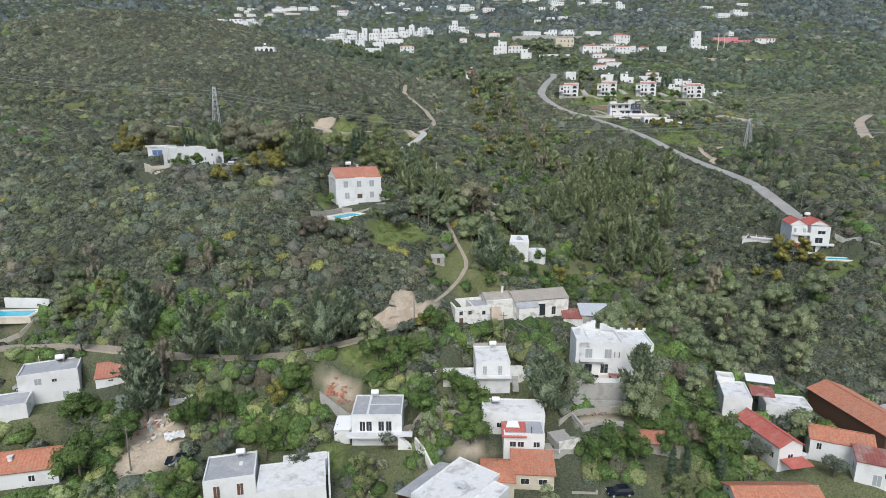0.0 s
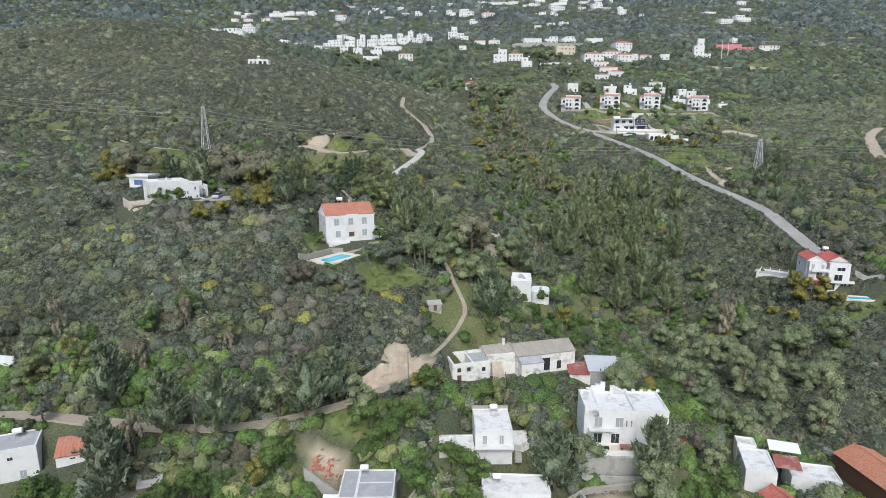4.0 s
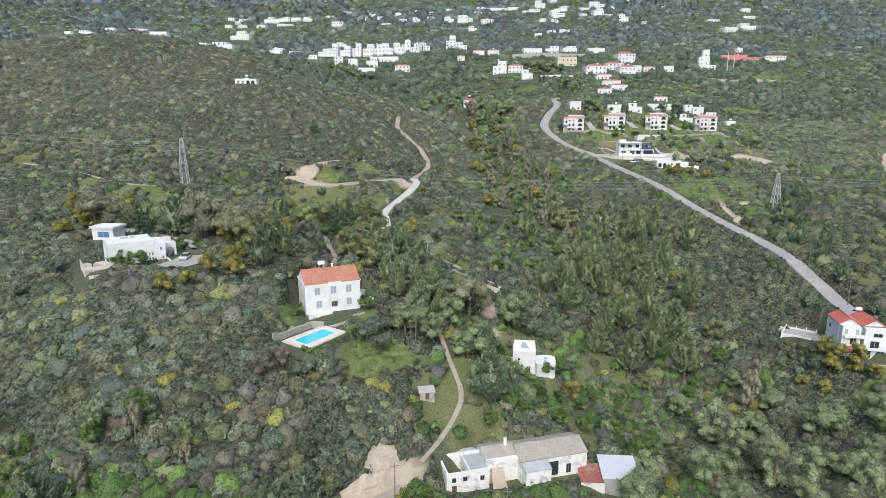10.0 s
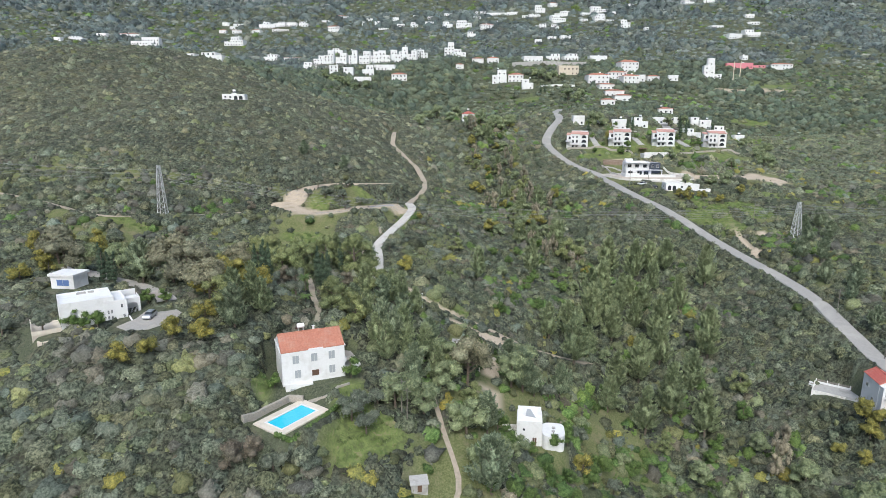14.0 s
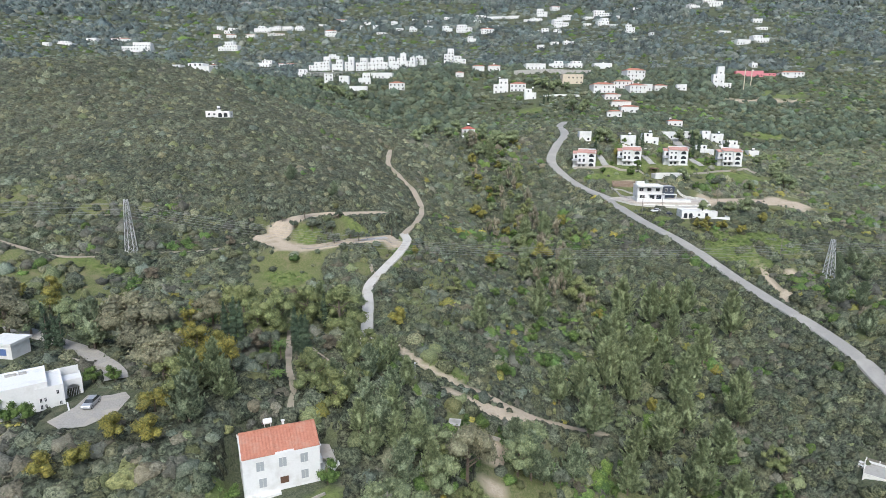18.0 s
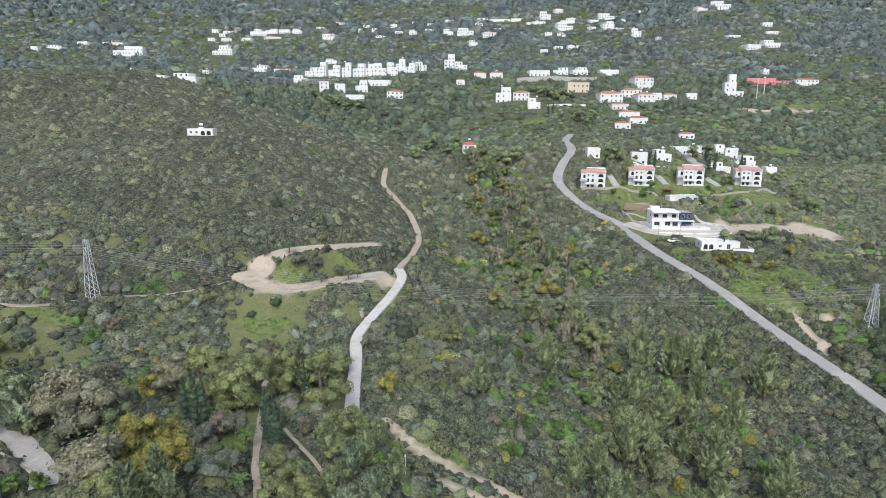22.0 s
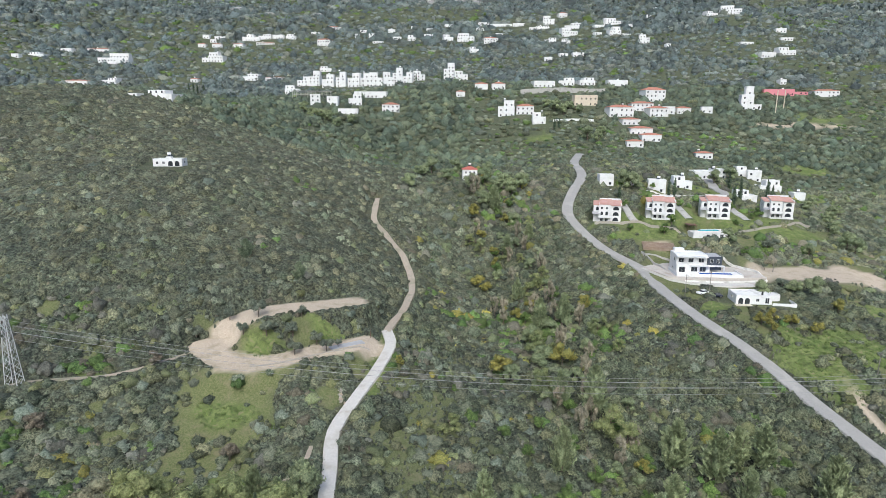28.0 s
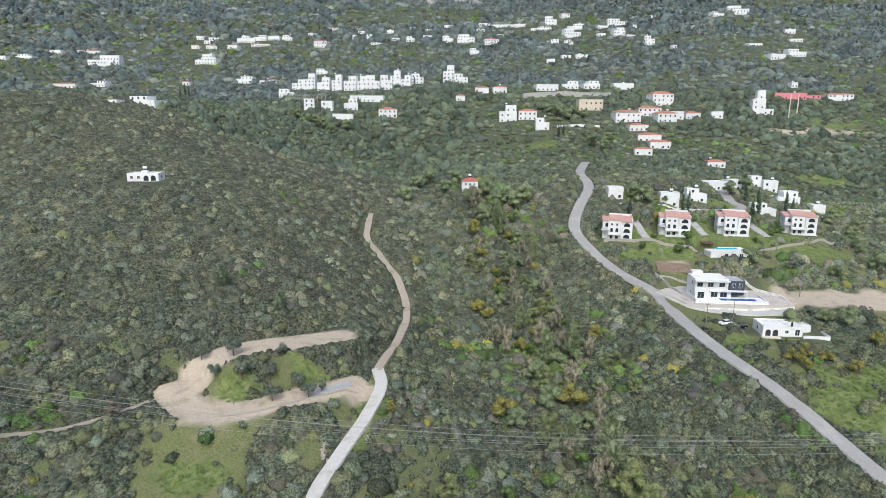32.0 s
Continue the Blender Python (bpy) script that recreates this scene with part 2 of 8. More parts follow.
L_grass = leafy("grass_blades", (0.080, 0.125, 0.034), (0.175, 0.235, 0.075), (0.205, 0.220, 0.090))
M_bark = surface("tree_bark", (0.15, 0.12, 0.09), (0.09, 0.07, 0.055), None, 4.0, 0.6, 0.95, 0.6, 0.05)


# ---- the lie of the land ----
BASE = (20.26, -0.042, 0.255)
NEAR_HILLS = (-8.0, -5.0, -9.5, -4.4, -9.5, -19.5, -17.8, 19.3, -13.0, 5.5, 15.7, -13.4, 5.8, 3.8, 10.2, -2.8, -40.4, 16.3, 2.0, -4.9, 3.0, -0.2, 1.3,
    -1.4, -2.3, -9.8, -7.8, 3.5, -18.7, 1.1, 6.2, -9.5, 22.3, -18.9, 19.7, -2.5)
MID_HILLS = (13.4, 3.4, -11.8, 35.6, -51.3, -3.8, -9.0, 0.6, -15.0, 39.3, 2.3, -17.9, 34.0, 1.4, 10.6, -23.7, -18.0, -9.3, 23.0, -1.5, -40.5, -5.9,
    -10.9, -1.8)
FAR_HILLS = (-13.8, -24.0, 18.3, -4.5, -10.3, -7.3, -19.0, -8.9, -17.6, -8.0, 10.3, -1.2, -6.6, 3.2, -10.0, 11.3, 26.0, 7.4, 2.3, 5.6, 5.4, 5.8, 6.0,
    2.0)


def lattice(i, j, seed):
    h = (i.astype(np.int64) * 374761393 + j.astype(np.int64) * 668265263 + seed * 974634777) & 0x7FFFFFFF
    h = ((h ^ (h >> 13)) * 1274126177) & 0x7FFFFFFF
    return ((h ^ (h >> 16)) & 0xFFFF) / 65535.0


def vnoise(x, y, size, seed=0):
    """Smooth noise between 0 and 1 with features of that many metres."""
    u, v = np.asarray(x, float) / size, np.asarray(y, float) / size
    i, j = np.floor(u), np.floor(v)
    a, b = u - i, v - j
    a, b = a * a * (3 - 2 * a), b * b * (3 - 2 * b)
    return ((lattice(i, j, seed) * (1 - a) + lattice(i + 1, j, seed) * a) * (1 - b)
            + (lattice(i, j + 1, seed) * (1 - a) + lattice(i + 1, j + 1, seed) * a) * b)


def raw_height(x, y):
    """The natural slope, its hills and its ravine."""
    x, y = np.asarray(x, float), np.asarray(y, float)
    z = BASE[0] + BASE[1] * x + BASE[2] * y
    k = 0
    for row in range(6):
        for col in range(6):
            z = z + NEAR_HILLS[k] * np.exp(-((x + 110 - 45 * col) ** 2 + (y - 80 - 45 * row) ** 2) / 2888)
            k += 1
    k = 0
    for cy in (370, 440, 520):
        for col in range(8):
            z = z + MID_HILLS[k] * np.exp(-((x + 320 - 80 * col) ** 2 + (y - cy) ** 2) / 8450)
            k += 1
    k = 0
    for cy in (650, 800, 1000, 1250):
        for col in range(6):
            z = z + FAR_HILLS[k] * np.exp(-((x + 400 - 200 * col) ** 2 + (y - cy) ** 2) / 51200)
            k += 1
    far = np.clip((y - 800) / 500, 0, 1)
    z = z + far * (30 * (vnoise(x, y, 190, 3) - 0.5) + 14 * (vnoise(x, y, 70, 4) - 0.5))
    z = z + np.clip((y - 1250) / 600, 0, 1) * 0.18 * np.maximum(0, y - 1250)
    return z


# level ground for buildings and yards: x, y, radius, height (None: as the slope gives)
PADS = []


def pad(x, y, r, z=None, soft=4.0):
    z = float(raw_height(x, y)) if z is None else z
    PADS.append((x, y, r, z, soft))
    return z


# roads: centre line, half width
ROADS = {
    "bench_upper": ([(-60.5, 289), (-54, 297.5), (-45, 302), (-36.7, 304.5), (-23, 313)], 4.9),
    "bench_lower": ([(-61.5, 288), (-53, 281), (-41.5, 282.5), (-26, 289.5), (-16, 296)], 4.6),
    "asphalt": ([(118.5, 181), (117.6, 188), (117.3, 195), (118.3, 212), (119, 224), (117, 242), (112, 261), (105.5, 280), (100.5, 294),
                 (90.5, 317), (86.5, 340), (85.5, 359), (76.5, 376), (69.3, 394), (66, 408), (71, 424), (81, 447), (84, 481), (96, 520)], 2.45),
    "track": ([(-11.4, 306), (-10, 314), (-7.3, 325), (-5.3, 345), (-9.8, 366), (-19, 380), (-24.5, 390), (-25.2, 411)], 1.25),
    "dirt": ([(-110, 116), (-90, 112), (-75, 109.5), (-64, 107.8), (-52, 107), (-41, 108.2), (-32.5, 110.4), (-20, 116.3), (-11.5, 121.5), (-6, 125.5),
              (-2, 130)], 1.35),
    "footpath": ([(-2, 130), (1.5, 135.8), (5, 143), (6, 148.5), (3.5, 158), (1, 168)], 0.5),
    "ravine_path": ([(-8.3, 217.6), (-1, 210), (5, 207.2), (13, 206), (22, 204.5), (32, 206.5), (45, 208)], 1.1),
    "drive": ([(-37.4, 223), (-33.3, 207), (-29.7, 193.2), (-26.9, 185), (-25.5, 177)], 0.65),
    "branch": ([(-23, 260), (-24.7, 255), (-25.5, 248.5), (-29.7, 240.8), (-36, 233)], 0.6),
    "garden_track": ([(-28, 207), (-25.9, 204.1), (-20.1, 196.7), (-17, 192)], 0.4),
    "villa_lane_a": ([(94.2, 394), (94, 403), (94, 413)], 1.6),
    "villa_lane_b": ([(119.5, 396), (119.5, 404), (119.5, 413)], 1.6),
    "villa_lane_c": ([(148, 399), (147.5, 408), (147.5, 417)], 1.6),
    "upper_street": ([(118, 420), (135, 424), (151, 430), (152, 446), (160, 480)], 2.4),
    "right_track": ([(204, 287), (222, 318), (249, 360), (270, 388), (291, 410)], 2.6),
    "villa_drive": ([(-62, 183), (-65.5, 188.5), (-77, 198), (-90, 206), (-105, 212)], 1.9),
    "hill_track": ([(-160, 262), (-120, 252), (-108, 255), (-98, 266), (-80, 272), (-66, 284)], 0.7),
    "villas_street": ([(82, 364), (88, 358), (92, 350), (96, 342), (112, 338.5), (127, 341)], 2.0),
    "lane": ([(-14.6, 210.5), (-15.4, 215), (-17.3, 231), (-18.8, 246), (-20.3, 260), (-17, 272), (-12.2, 286), (-9.6, 298), (-11.5, 307)], 1.65),
}


def smooth_line(pts, step=2.0):
    """Points along a rounded line through pts."""
    p = [Vector((*q, 0)) for q in pts]
    p = [2 * p[0] - p[1], *p, 2 * p[-1] - p[-2]]
    out = []
    for a, b, c, d in zip(p, p[1:], p[2:], p[3:]):
        n = max(2, int((c - b).length / step))
        for i in range(n):
            t = i / n
            q = 0.5 * (2 * b + (c - a) * t + (2 * a - 5 * b + 4 * c - d) * t * t + (3 * b - 3 * c + d - a) * t ** 3)
            out.append((q.x, q.y))
    out.append((p[-2].x, p[-2].y))
    return np.array(out)


LINES = {}
DROP = {"asphalt": 0.4, "lane": 0.4, "villas_street": 0.4, "upper_street": 0.4, "bench_upper": 0.0, "bench_lower": 0.0, "ravine_path": 0.0, "branch": 0.06, "garden_track": 0.06, "drive": 0.06, "footpath": 0.1}
for road_name, (pts, half) in ROADS.items():
    line = smooth_line(pts)
    z = raw_height(line[:, 0], line[:, 1])
    k = 9 if len(z) > 24 else 5
    zp = np.concatenate([np.full(k, z[0]), z, np.full(k, z[-1])])
    z = np.convolve(zp, np.ones(2 * k + 1) / (2 * k + 1), "valid")
    LINES[road_name] = (line, z, half)


# the concrete lane runs on into the dirt track at one height
za, zb = LINES["lane"][1], LINES["track"][1]
zb += (za[-1] - zb[0]) * np.clip(1 - np.arange(len(zb)) / 14, 0, 1)


def road_distance(x, y, name):
    """Distance to a road's centre line and the road's height there."""
    line, z, half = LINES[name]
    best, hz = np.full(x.shape, 1e9), np.zeros(x.shape)
    near = (x > line[:, 0].min() - 14) & (x < line[:, 0].max() + 14) & (y > line[:, 1].min() - 14) & (y < line[:, 1].max() + 14)
    if not near.any():
        return best, hz
    xs, ys = x[near], y[near]
    bb, bz = np.full(xs.shape, 1e9), np.zeros(xs.shape)
    for i in range(len(line) - 1):
        ax, ay = line[i]
        dx, dy = line[i + 1] - line[i]
        t = np.clip(((xs - ax) * dx + (ys - ay) * dy) / (dx * dx + dy * dy + 1e-9), 0, 1)
        d = np.hypot(xs - ax - t * dx, ys - ay - t * dy)
        m = d < bb
        bb[m], bz[m] = d[m], (z[i] + (z[i + 1] - z[i]) * t)[m]
    best[near], hz[near] = bb, bz
    return best, hz


def blend(a):
    a = np.clip(a, 0, 1)
    return a * a * (3 - 2 * a)


def height(x, y):
    """The ground as it is: natural slope, levelled yards and cut roads."""
    x, y = np.atleast_1d(np.asarray(x, float)), np.atleast_1d(np.asarray(y, float))
    z = raw_height(x, y) + 0.5 * (vnoise(x, y, 7, 1) - 0.5) + 1.0 * (vnoise(x, y, 22, 2) - 0.5)
    for px, py, r, pz, soft in PADS:
        d = np.hypot(x - px, y - py)
        w = 1 - blend((d - r) / soft)
        z = z * (1 - w) + pz * w
    for name in LINES:
        d, hz = road_distance(x, y, name)
        half = LINES[name][2]
        w = 1 - blend((d - half - 1.8) / 3.0)
        z = z * (1 - w) + (hz - DROP.get(name, 0.3)) * w
    return z


# sites of the buildings, levelled before the ground is laid
Z_RED = pad(-24.5, 165.5, 8.5, 67.2, 4)
Z_DECK = pad(-25.1, 150.8, 7.2, 65.2, 3)
Z_VILLA = pad(-70, 174, 13, 76.2, 5)
pad(-60.3, 172.5, 7.5, 76.9, 3)
Z_RIGHT = pad(112, 181, 9, 49.8, 4)
pad(115, 170.5, 5, 49.4, 3)
Z_LONG = pad(12, 132, 8, 44.3, 4)
pad(24, 136, 7, 44.3, 4)
Z_CASTLE = pad(32, 115, 6.2, 39.6, 1.5)
pad(40, 117.5, 4.5, 39.4, 2)
pad(29, 102, 5, 35.0, 3)
Z_WH = pad(10, 114, 6.5, 37.0, 3)
Z_H1 = pad(-12.3, 101, 7, 31.4, 3)
Z_H2 = pad(13, 101, 8, 32.2, 3)
Z_ORANGE = pad(13, 89.5, 7, 28.6, 3)
Z_BIG = pad(2, 84, 8, 28.0, 3)
Z_GREY = pad(-34, 86, 6, 29.8, 3)
Z_LOW = pad(-24, 87, 7, 29.4, 3)
Z_LEFTRED = pad(-66, 85, 7, 33.2, 3)
Z_LEFTWHITE = pad(-73, 100, 8, 39.4, 3)
Z_SHED = pad(-61.5, 102, 4, 41.6, 2)
pad(106, 191, 5, 50.6, 3)
Z_RUIN = pad(24, 171, 7, 49.0, 3)
Z_MODERN = pad(104, 352, 15, 91.8, 5)
pad(150, 351, 15, 91.2, 6)
pad(122, 350, 10, 91.8, 5)
Z_BUNG = pad(114, 327, 10, 87.6, 4)
Z_VILLAS = [pad(83, 401, 8, 103.2), pad(108.5, 403, 8, 104.6), pad(135.5, 405, 8, 104.6), pad(169.5, 412, 8, 103.6)]
pad(124, 388, 10, 98.6)
Z_POOLH = 101.0
Z_HILLH = pad(-109, 380, 9, 129.6)
Z_LPOOL = pad(-91, 121.5, 8, 49.0, 3)
Z_CL = pad(60.4, 99.4, 6, 29.0, 4)
pad(59.6, 112, 5, 32.2, 3)
pad(70.6, 111.6, 5, 29.2, 3)
Z_CL3 = pad(76, 100.5, 8, 26.4, 4)
Z_CL4 = pad(85.6, 110, 8, 28.0, 4)
pad(-48, 290, 8, 88.5, 6)

# ---- ground: one sheet to the horizon ----
def spread(lo, hi, step, out, n):
    """Even steps between lo and hi, growing steps out to the given ends."""
    mid = np.arange(lo, hi + 0.1, step)
    t = (np.arange(1, n + 1) / n) ** 1.7
    return np.concatenate([lo - (lo - out[0]) * t[::-1], mid, hi + (out[1] - hi) * t])


GX = spread(-230, 290, 2.0, (-2600, 2600), 42)
GY = np.concatenate([np.linspace(-900, 50, 12), np.arange(52, 500.1, 2.0), 500 + 3300 * (np.arange(1, 131) / 130) ** 1.8])
XX, YY = np.meshgrid(GX, GY)
ZZ = height(XX.ravel(), YY.ravel()).reshape(XX.shape)


def ground_z(x, y):
    """Height of the laid ground sheet, between its corners."""
    x, y = np.atleast_1d(np.asarray(x, float)), np.atleast_1d(np.asarray(y, float))
    i = np.clip(np.searchsorted(GX, x) - 1, 0, len(GX) - 2)
    j = np.clip(np.searchsorted(GY, y) - 1, 0, len(GY) - 2)
    a, b = (x - GX[i]) / (GX[i + 1] - GX[i]), (y - GY[j]) / (GY[j + 1] - GY[j])
    return (ZZ[j, i] * (1 - a) + ZZ[j, i + 1] * a) * (1 - b) + (ZZ[j + 1, i] * (1 - a) + ZZ[j + 1, i + 1] * a) * b


def gz(x, y):
    return float(ground_z(x, y)[0])


# meadows and lawns: x, y, half width, half length
MEADOWS = [(-33, 158, 2.5, 6), (-9, 153, 5, 3.5), (-15, 149, 3, 4), (-40, 197, 8, 10), (-5, 208, 5, 5), (0, 209, 15, 4), (-15, 157, 4, 5), (113, 300, 6, 12), (128, 297, 22, 11), (118, 282, 6, 10), (161, 393, 22, 9), (104, 397, 30, 7), (150, 405, 26, 6), (-43, 289, 7, 2.8), (-29, 297.5, 6, 1.8), (100, 384, 16, 3.5),
           (150, 394, 28, 8), (96, 386, 14, 6), (-20, 94.5, 3, 3), (-18, 113.5, 6, 2.2), (50, 124, 5, 5), (-50, 265.5, 10, 3.5), (-34, 262, 4, 2),
           (-40, 243, 6, 3), (-10, 117, 3, 2), (112, 165, 9, 4), (40, 330, 5, 12), (150, 436, 22, 7), (-12, 290, 2.5, 14), (-83, 271.5, 6, 2), (-108, 252, 9, 3),
           (-40, 640, 18, 6), (80, 560, 14, 5), (225, 470, 12, 8), (240, 512, 16, 6), (300, 600, 30, 12), (-120, 590, 50, 10), (160, 320, 8, 6), (100, 320, 7, 6)]
# bare earth: x, y, half width, half length
BARE = [(-58, 288, 5, 4), (-58, 281, 2.5, 2.5), (-7, 128, 6, 4.5), (-12, 123.5, 5, 2.5), (30, 100.5, 4, 1.6), (4.5, 97, 3, 2.5), (48, 114, 2.5, 3), (-21, 107.5, 3, 1.5), (-50, 90, 4, 6), (150, 351.5, 23, 11), (168, 351, 10, 9), (118.5, 266, 2.4, 12), (127, 273, 4, 3), (98, 375, 6.5, 4), (14.5, 176.5, 3, 3.5),
        (15, 187, 4, 4), (18, 200, 12, 3), (-40, 232, 6, 4), (270, 585, 34, 9), (42, 98, 2, 2)]


def patches(x, y, spots):
    """How far (0 to 1) a place lies within any of the spots, with ragged rims."""
    m = np.zeros(np.shape(x))
    rag = 0.9 * (vnoise(x, y, 5, 11) - 0.5) + 0.6 * (vnoise(x, y, 13, 12) - 0.5)
    for px, py, rx, ry in spots:
        d = np.hypot((x - px) / rx, (y - py) / ry)
        m = np.maximum(m, blend((1.2 - d + rag) / 0.5))
    if spots is BARE:
        for name in ("bench_upper", "bench_lower", "ravine_path"):
            d, _ = road_distance(np.ravel(x), np.ravel(y), name)
            m = np.maximum(m, blend((LINES[name][2] + 1.0 - d.reshape(np.shape(x)) + 1.5 * rag) / 1.2))
    return m


def turf(x, y):
    """Where grass shows between the shrubs (0 to 1): open slopes, gardens and the fields beyond the road."""
    slopes = blend((y - 196) / 20) * (1 - blend((y - 290) / 18)) * blend((-x - 6) / 14)
    gardens = blend((x + 8) / 8) * (1 - blend((x - 52) / 18)) * blend((y - 126) / 10) * (1 - blend((y - 190) / 20))
    edge = 119 - 0.0024 * np.maximum(y - 212, 0) ** 2
    fields = 0.9 * blend((x - edge - 3) / 6) * blend((y - 165) / 20) * (1 - blend((y - 350) / 30))
    upper = 0.9 * blend((x - 84) / 10) * blend((y - 330) / 20) * (1 - blend((y - 470) / 40)) * (1 - blend((x - 200) / 20))
    lawn = blend(1.7 - np.hypot(x + 22, y - 160) / 15)
    verge = 0.7 * blend((x + 16) / 6) * (1 - blend((x - 14) / 12)) * blend((y - 200) / 10) * (1 - blend((y - 300) / 20))
    village = 0.55 * (1 - blend((y - 116) / 12))
    where = np.maximum.reduce([slopes, gardens, fields, upper, lawn, verge, village])
    return where * blend((0.55 * vnoise(x, y, 8, 71) + 0.45 * vnoise(x, y, 24, 72) - 0.42) / 0.16)


def wooded(x, y):
    """Where the far slope carries woods (high) and where it lies open (low)."""
    return 0.6 * vnoise(x, y, 90, 41) + 0.4 * vnoise(x, y, 35, 42)


def raw_mesh(name, V, F):
    me = bpy.data.meshes.new(name)
    me.from_pydata([tuple(v) for v in V], [], [tuple(f) for f in F])
    return me


def big_mesh(name, V, T):
    """A mesh from arrays of corners and triangles."""
    me = bpy.data.meshes.new(name)
    me.vertices.add(len(V))
    me.vertices.foreach_set("co", np.asarray(V, np.float32).ravel())
    me.loops.add(3 * len(T))
    me.loops.foreach_set("vertex_index", np.asarray(T, np.int32).ravel())
    me.polygons.add(len(T))
    me.polygons.foreach_set("loop_start", np.arange(0, 3 * len(T), 3, dtype=np.int32))
    me.update(calc_edges=True)
    return me


ny, nx = XX.shape
idx = np.arange(ny * nx).reshape(ny, nx)
a, b, c, d = idx[:-1, :-1].ravel(), idx[:-1, 1:].ravel(), idx[1:, 1:].ravel(), idx[1:, :-1].ravel()
ground_mesh = big_mesh("ground", np.stack([XX.ravel(), YY.ravel(), ZZ.ravel()], 1), np.concatenate([np.stack([a, b, c], 1), np.stack([a, c, d], 1)]))
ground_mesh.polygons.foreach_set("use_smooth", np.ones(len(ground_mesh.polygons), bool))
far_open = 0.10 * blend((0.44 - wooded(XX.ravel(), YY.ravel())) / 0.1) * blend((YY.ravel() - 470) / 40)
for attr, spots in (("grass", MEADOWS), ("bare", BARE)):
    layer = ground_mesh.attributes.new(attr, "FLOAT", "POINT")
    layer.data.foreach_set("value", np.maximum(patches(XX.ravel(), YY.ravel(), spots), far_open if attr == "grass" else 0.0).astype(np.float32))
layer = ground_mesh.attributes.new("turf", "FLOAT", "POINT")
layer.data.foreach_set("value", turf(XX.ravel(), YY.ravel()).astype(np.float32))

M_ground, N, L, B = nodes_of("hillside_soil_and_grass")
p = position(N)
fine, mid, wide = noise_tex(N, L, p, 2.6, 4.0, 0.75), noise_tex(N, L, p, 0.25, 4.0, 0.6), noise_tex(N, L, p, 0.02, 4.0, 0.6)
# low growth and soil, darkened to imitate the shade between bushes
scrub = mix(N, L, (0.046, 0.054, 0.034), (0.125, 0.136, 0.088), ramp(N, L, fine, [(0.38, (0, 0, 0)), (0.66, (1, 1, 1))]))
bushy = noise_tex(N, L, p, 0.7, 4.0, 0.7)
scrub = mix(N, L, scrub, (0.085, 0.100, 0.055), ramp(N, L, bushy, [(0.48, (0, 0, 0)), (0.64, (0.75, 0.75, 0.75))]))
scrub = mix(N, L, scrub, (0.200, 0.175, 0.125), ramp(N, L, mid, [(0.55, (0, 0, 0)), (0.78, (0.6, 0.6, 0.6))]))
meadow = mix(N, L, (0.110, 0.150, 0.042), (0.190, 0.225, 0.080), ramp(N, L, mid, [(0.35, (0, 0, 0)), (0.7, (1, 1, 1))]))
meadow = mix(N, L, meadow, (0.23, 0.20, 0.10), ramp(N, L, fine, [(0.55, (0, 0, 0)), (0.8, (0.7, 0.7, 0.7))]))
patchy = noise_tex(N, L, p, 0.55, 5.0, 0.7, 0.6)
meadow = mix(N, L, meadow, (0.085, 0.105, 0.042), ramp(N, L, patchy, [(0.47, (0, 0, 0)), (0.60, (0.85, 0.85, 0.85))]))
meadow = mix(N, L, meadow, (0.235, 0.195, 0.125), ramp(N, L, patchy, [(0.36, (0.6, 0.6, 0.6)), (0.43, (0, 0, 0))]))
rough_grass = mix(N, L, (0.095, 0.115, 0.042), (0.185, 0.190, 0.090), ramp(N, L, fine, [(0.40, (0, 0, 0)), (0.62, (1, 1, 1))]))
rough_grass = mix(N, L, rough_grass, (0.215, 0.185, 0.115), ramp(N, L, mid, [(0.52, (0, 0, 0)), (0.72, (0.7, 0.7, 0.7))]))
earth = mix(N, L, (0.52, 0.44, 0.345), (0.38, 0.315, 0.235), ramp(N, L, fine, [(0.35, (0, 0, 0)), (0.7, (1, 1, 1))]))
earth = mix(N, L, earth, (0.20, 0.185, 0.10), ramp(N, L, mid, [(0.52, (0, 0, 0)), (0.75, (0.6, 0.6, 0.6))]))
for attr, colour in (("turf", rough_grass), ("grass", meadow), ("bare", earth)):
    at = N.new("ShaderNodeAttribute")
    at.attribute_name = attr
    scrub = mix(N, L, scrub, colour, at.outputs["Fac"])
L.new(scrub, B.inputs["Base Color"])
B.inputs["Roughness"].default_value = 0.95
B.inputs["Specular IOR Level"].default_value = 0.15
bumped(N, L, B, bushy, 0.9, 0.5)
ground_mesh.materials.append(M_ground)
tagged(new("ground", ground_mesh), "scrub-covered hillside with meadows and bare earth", "ground", kind="structure")


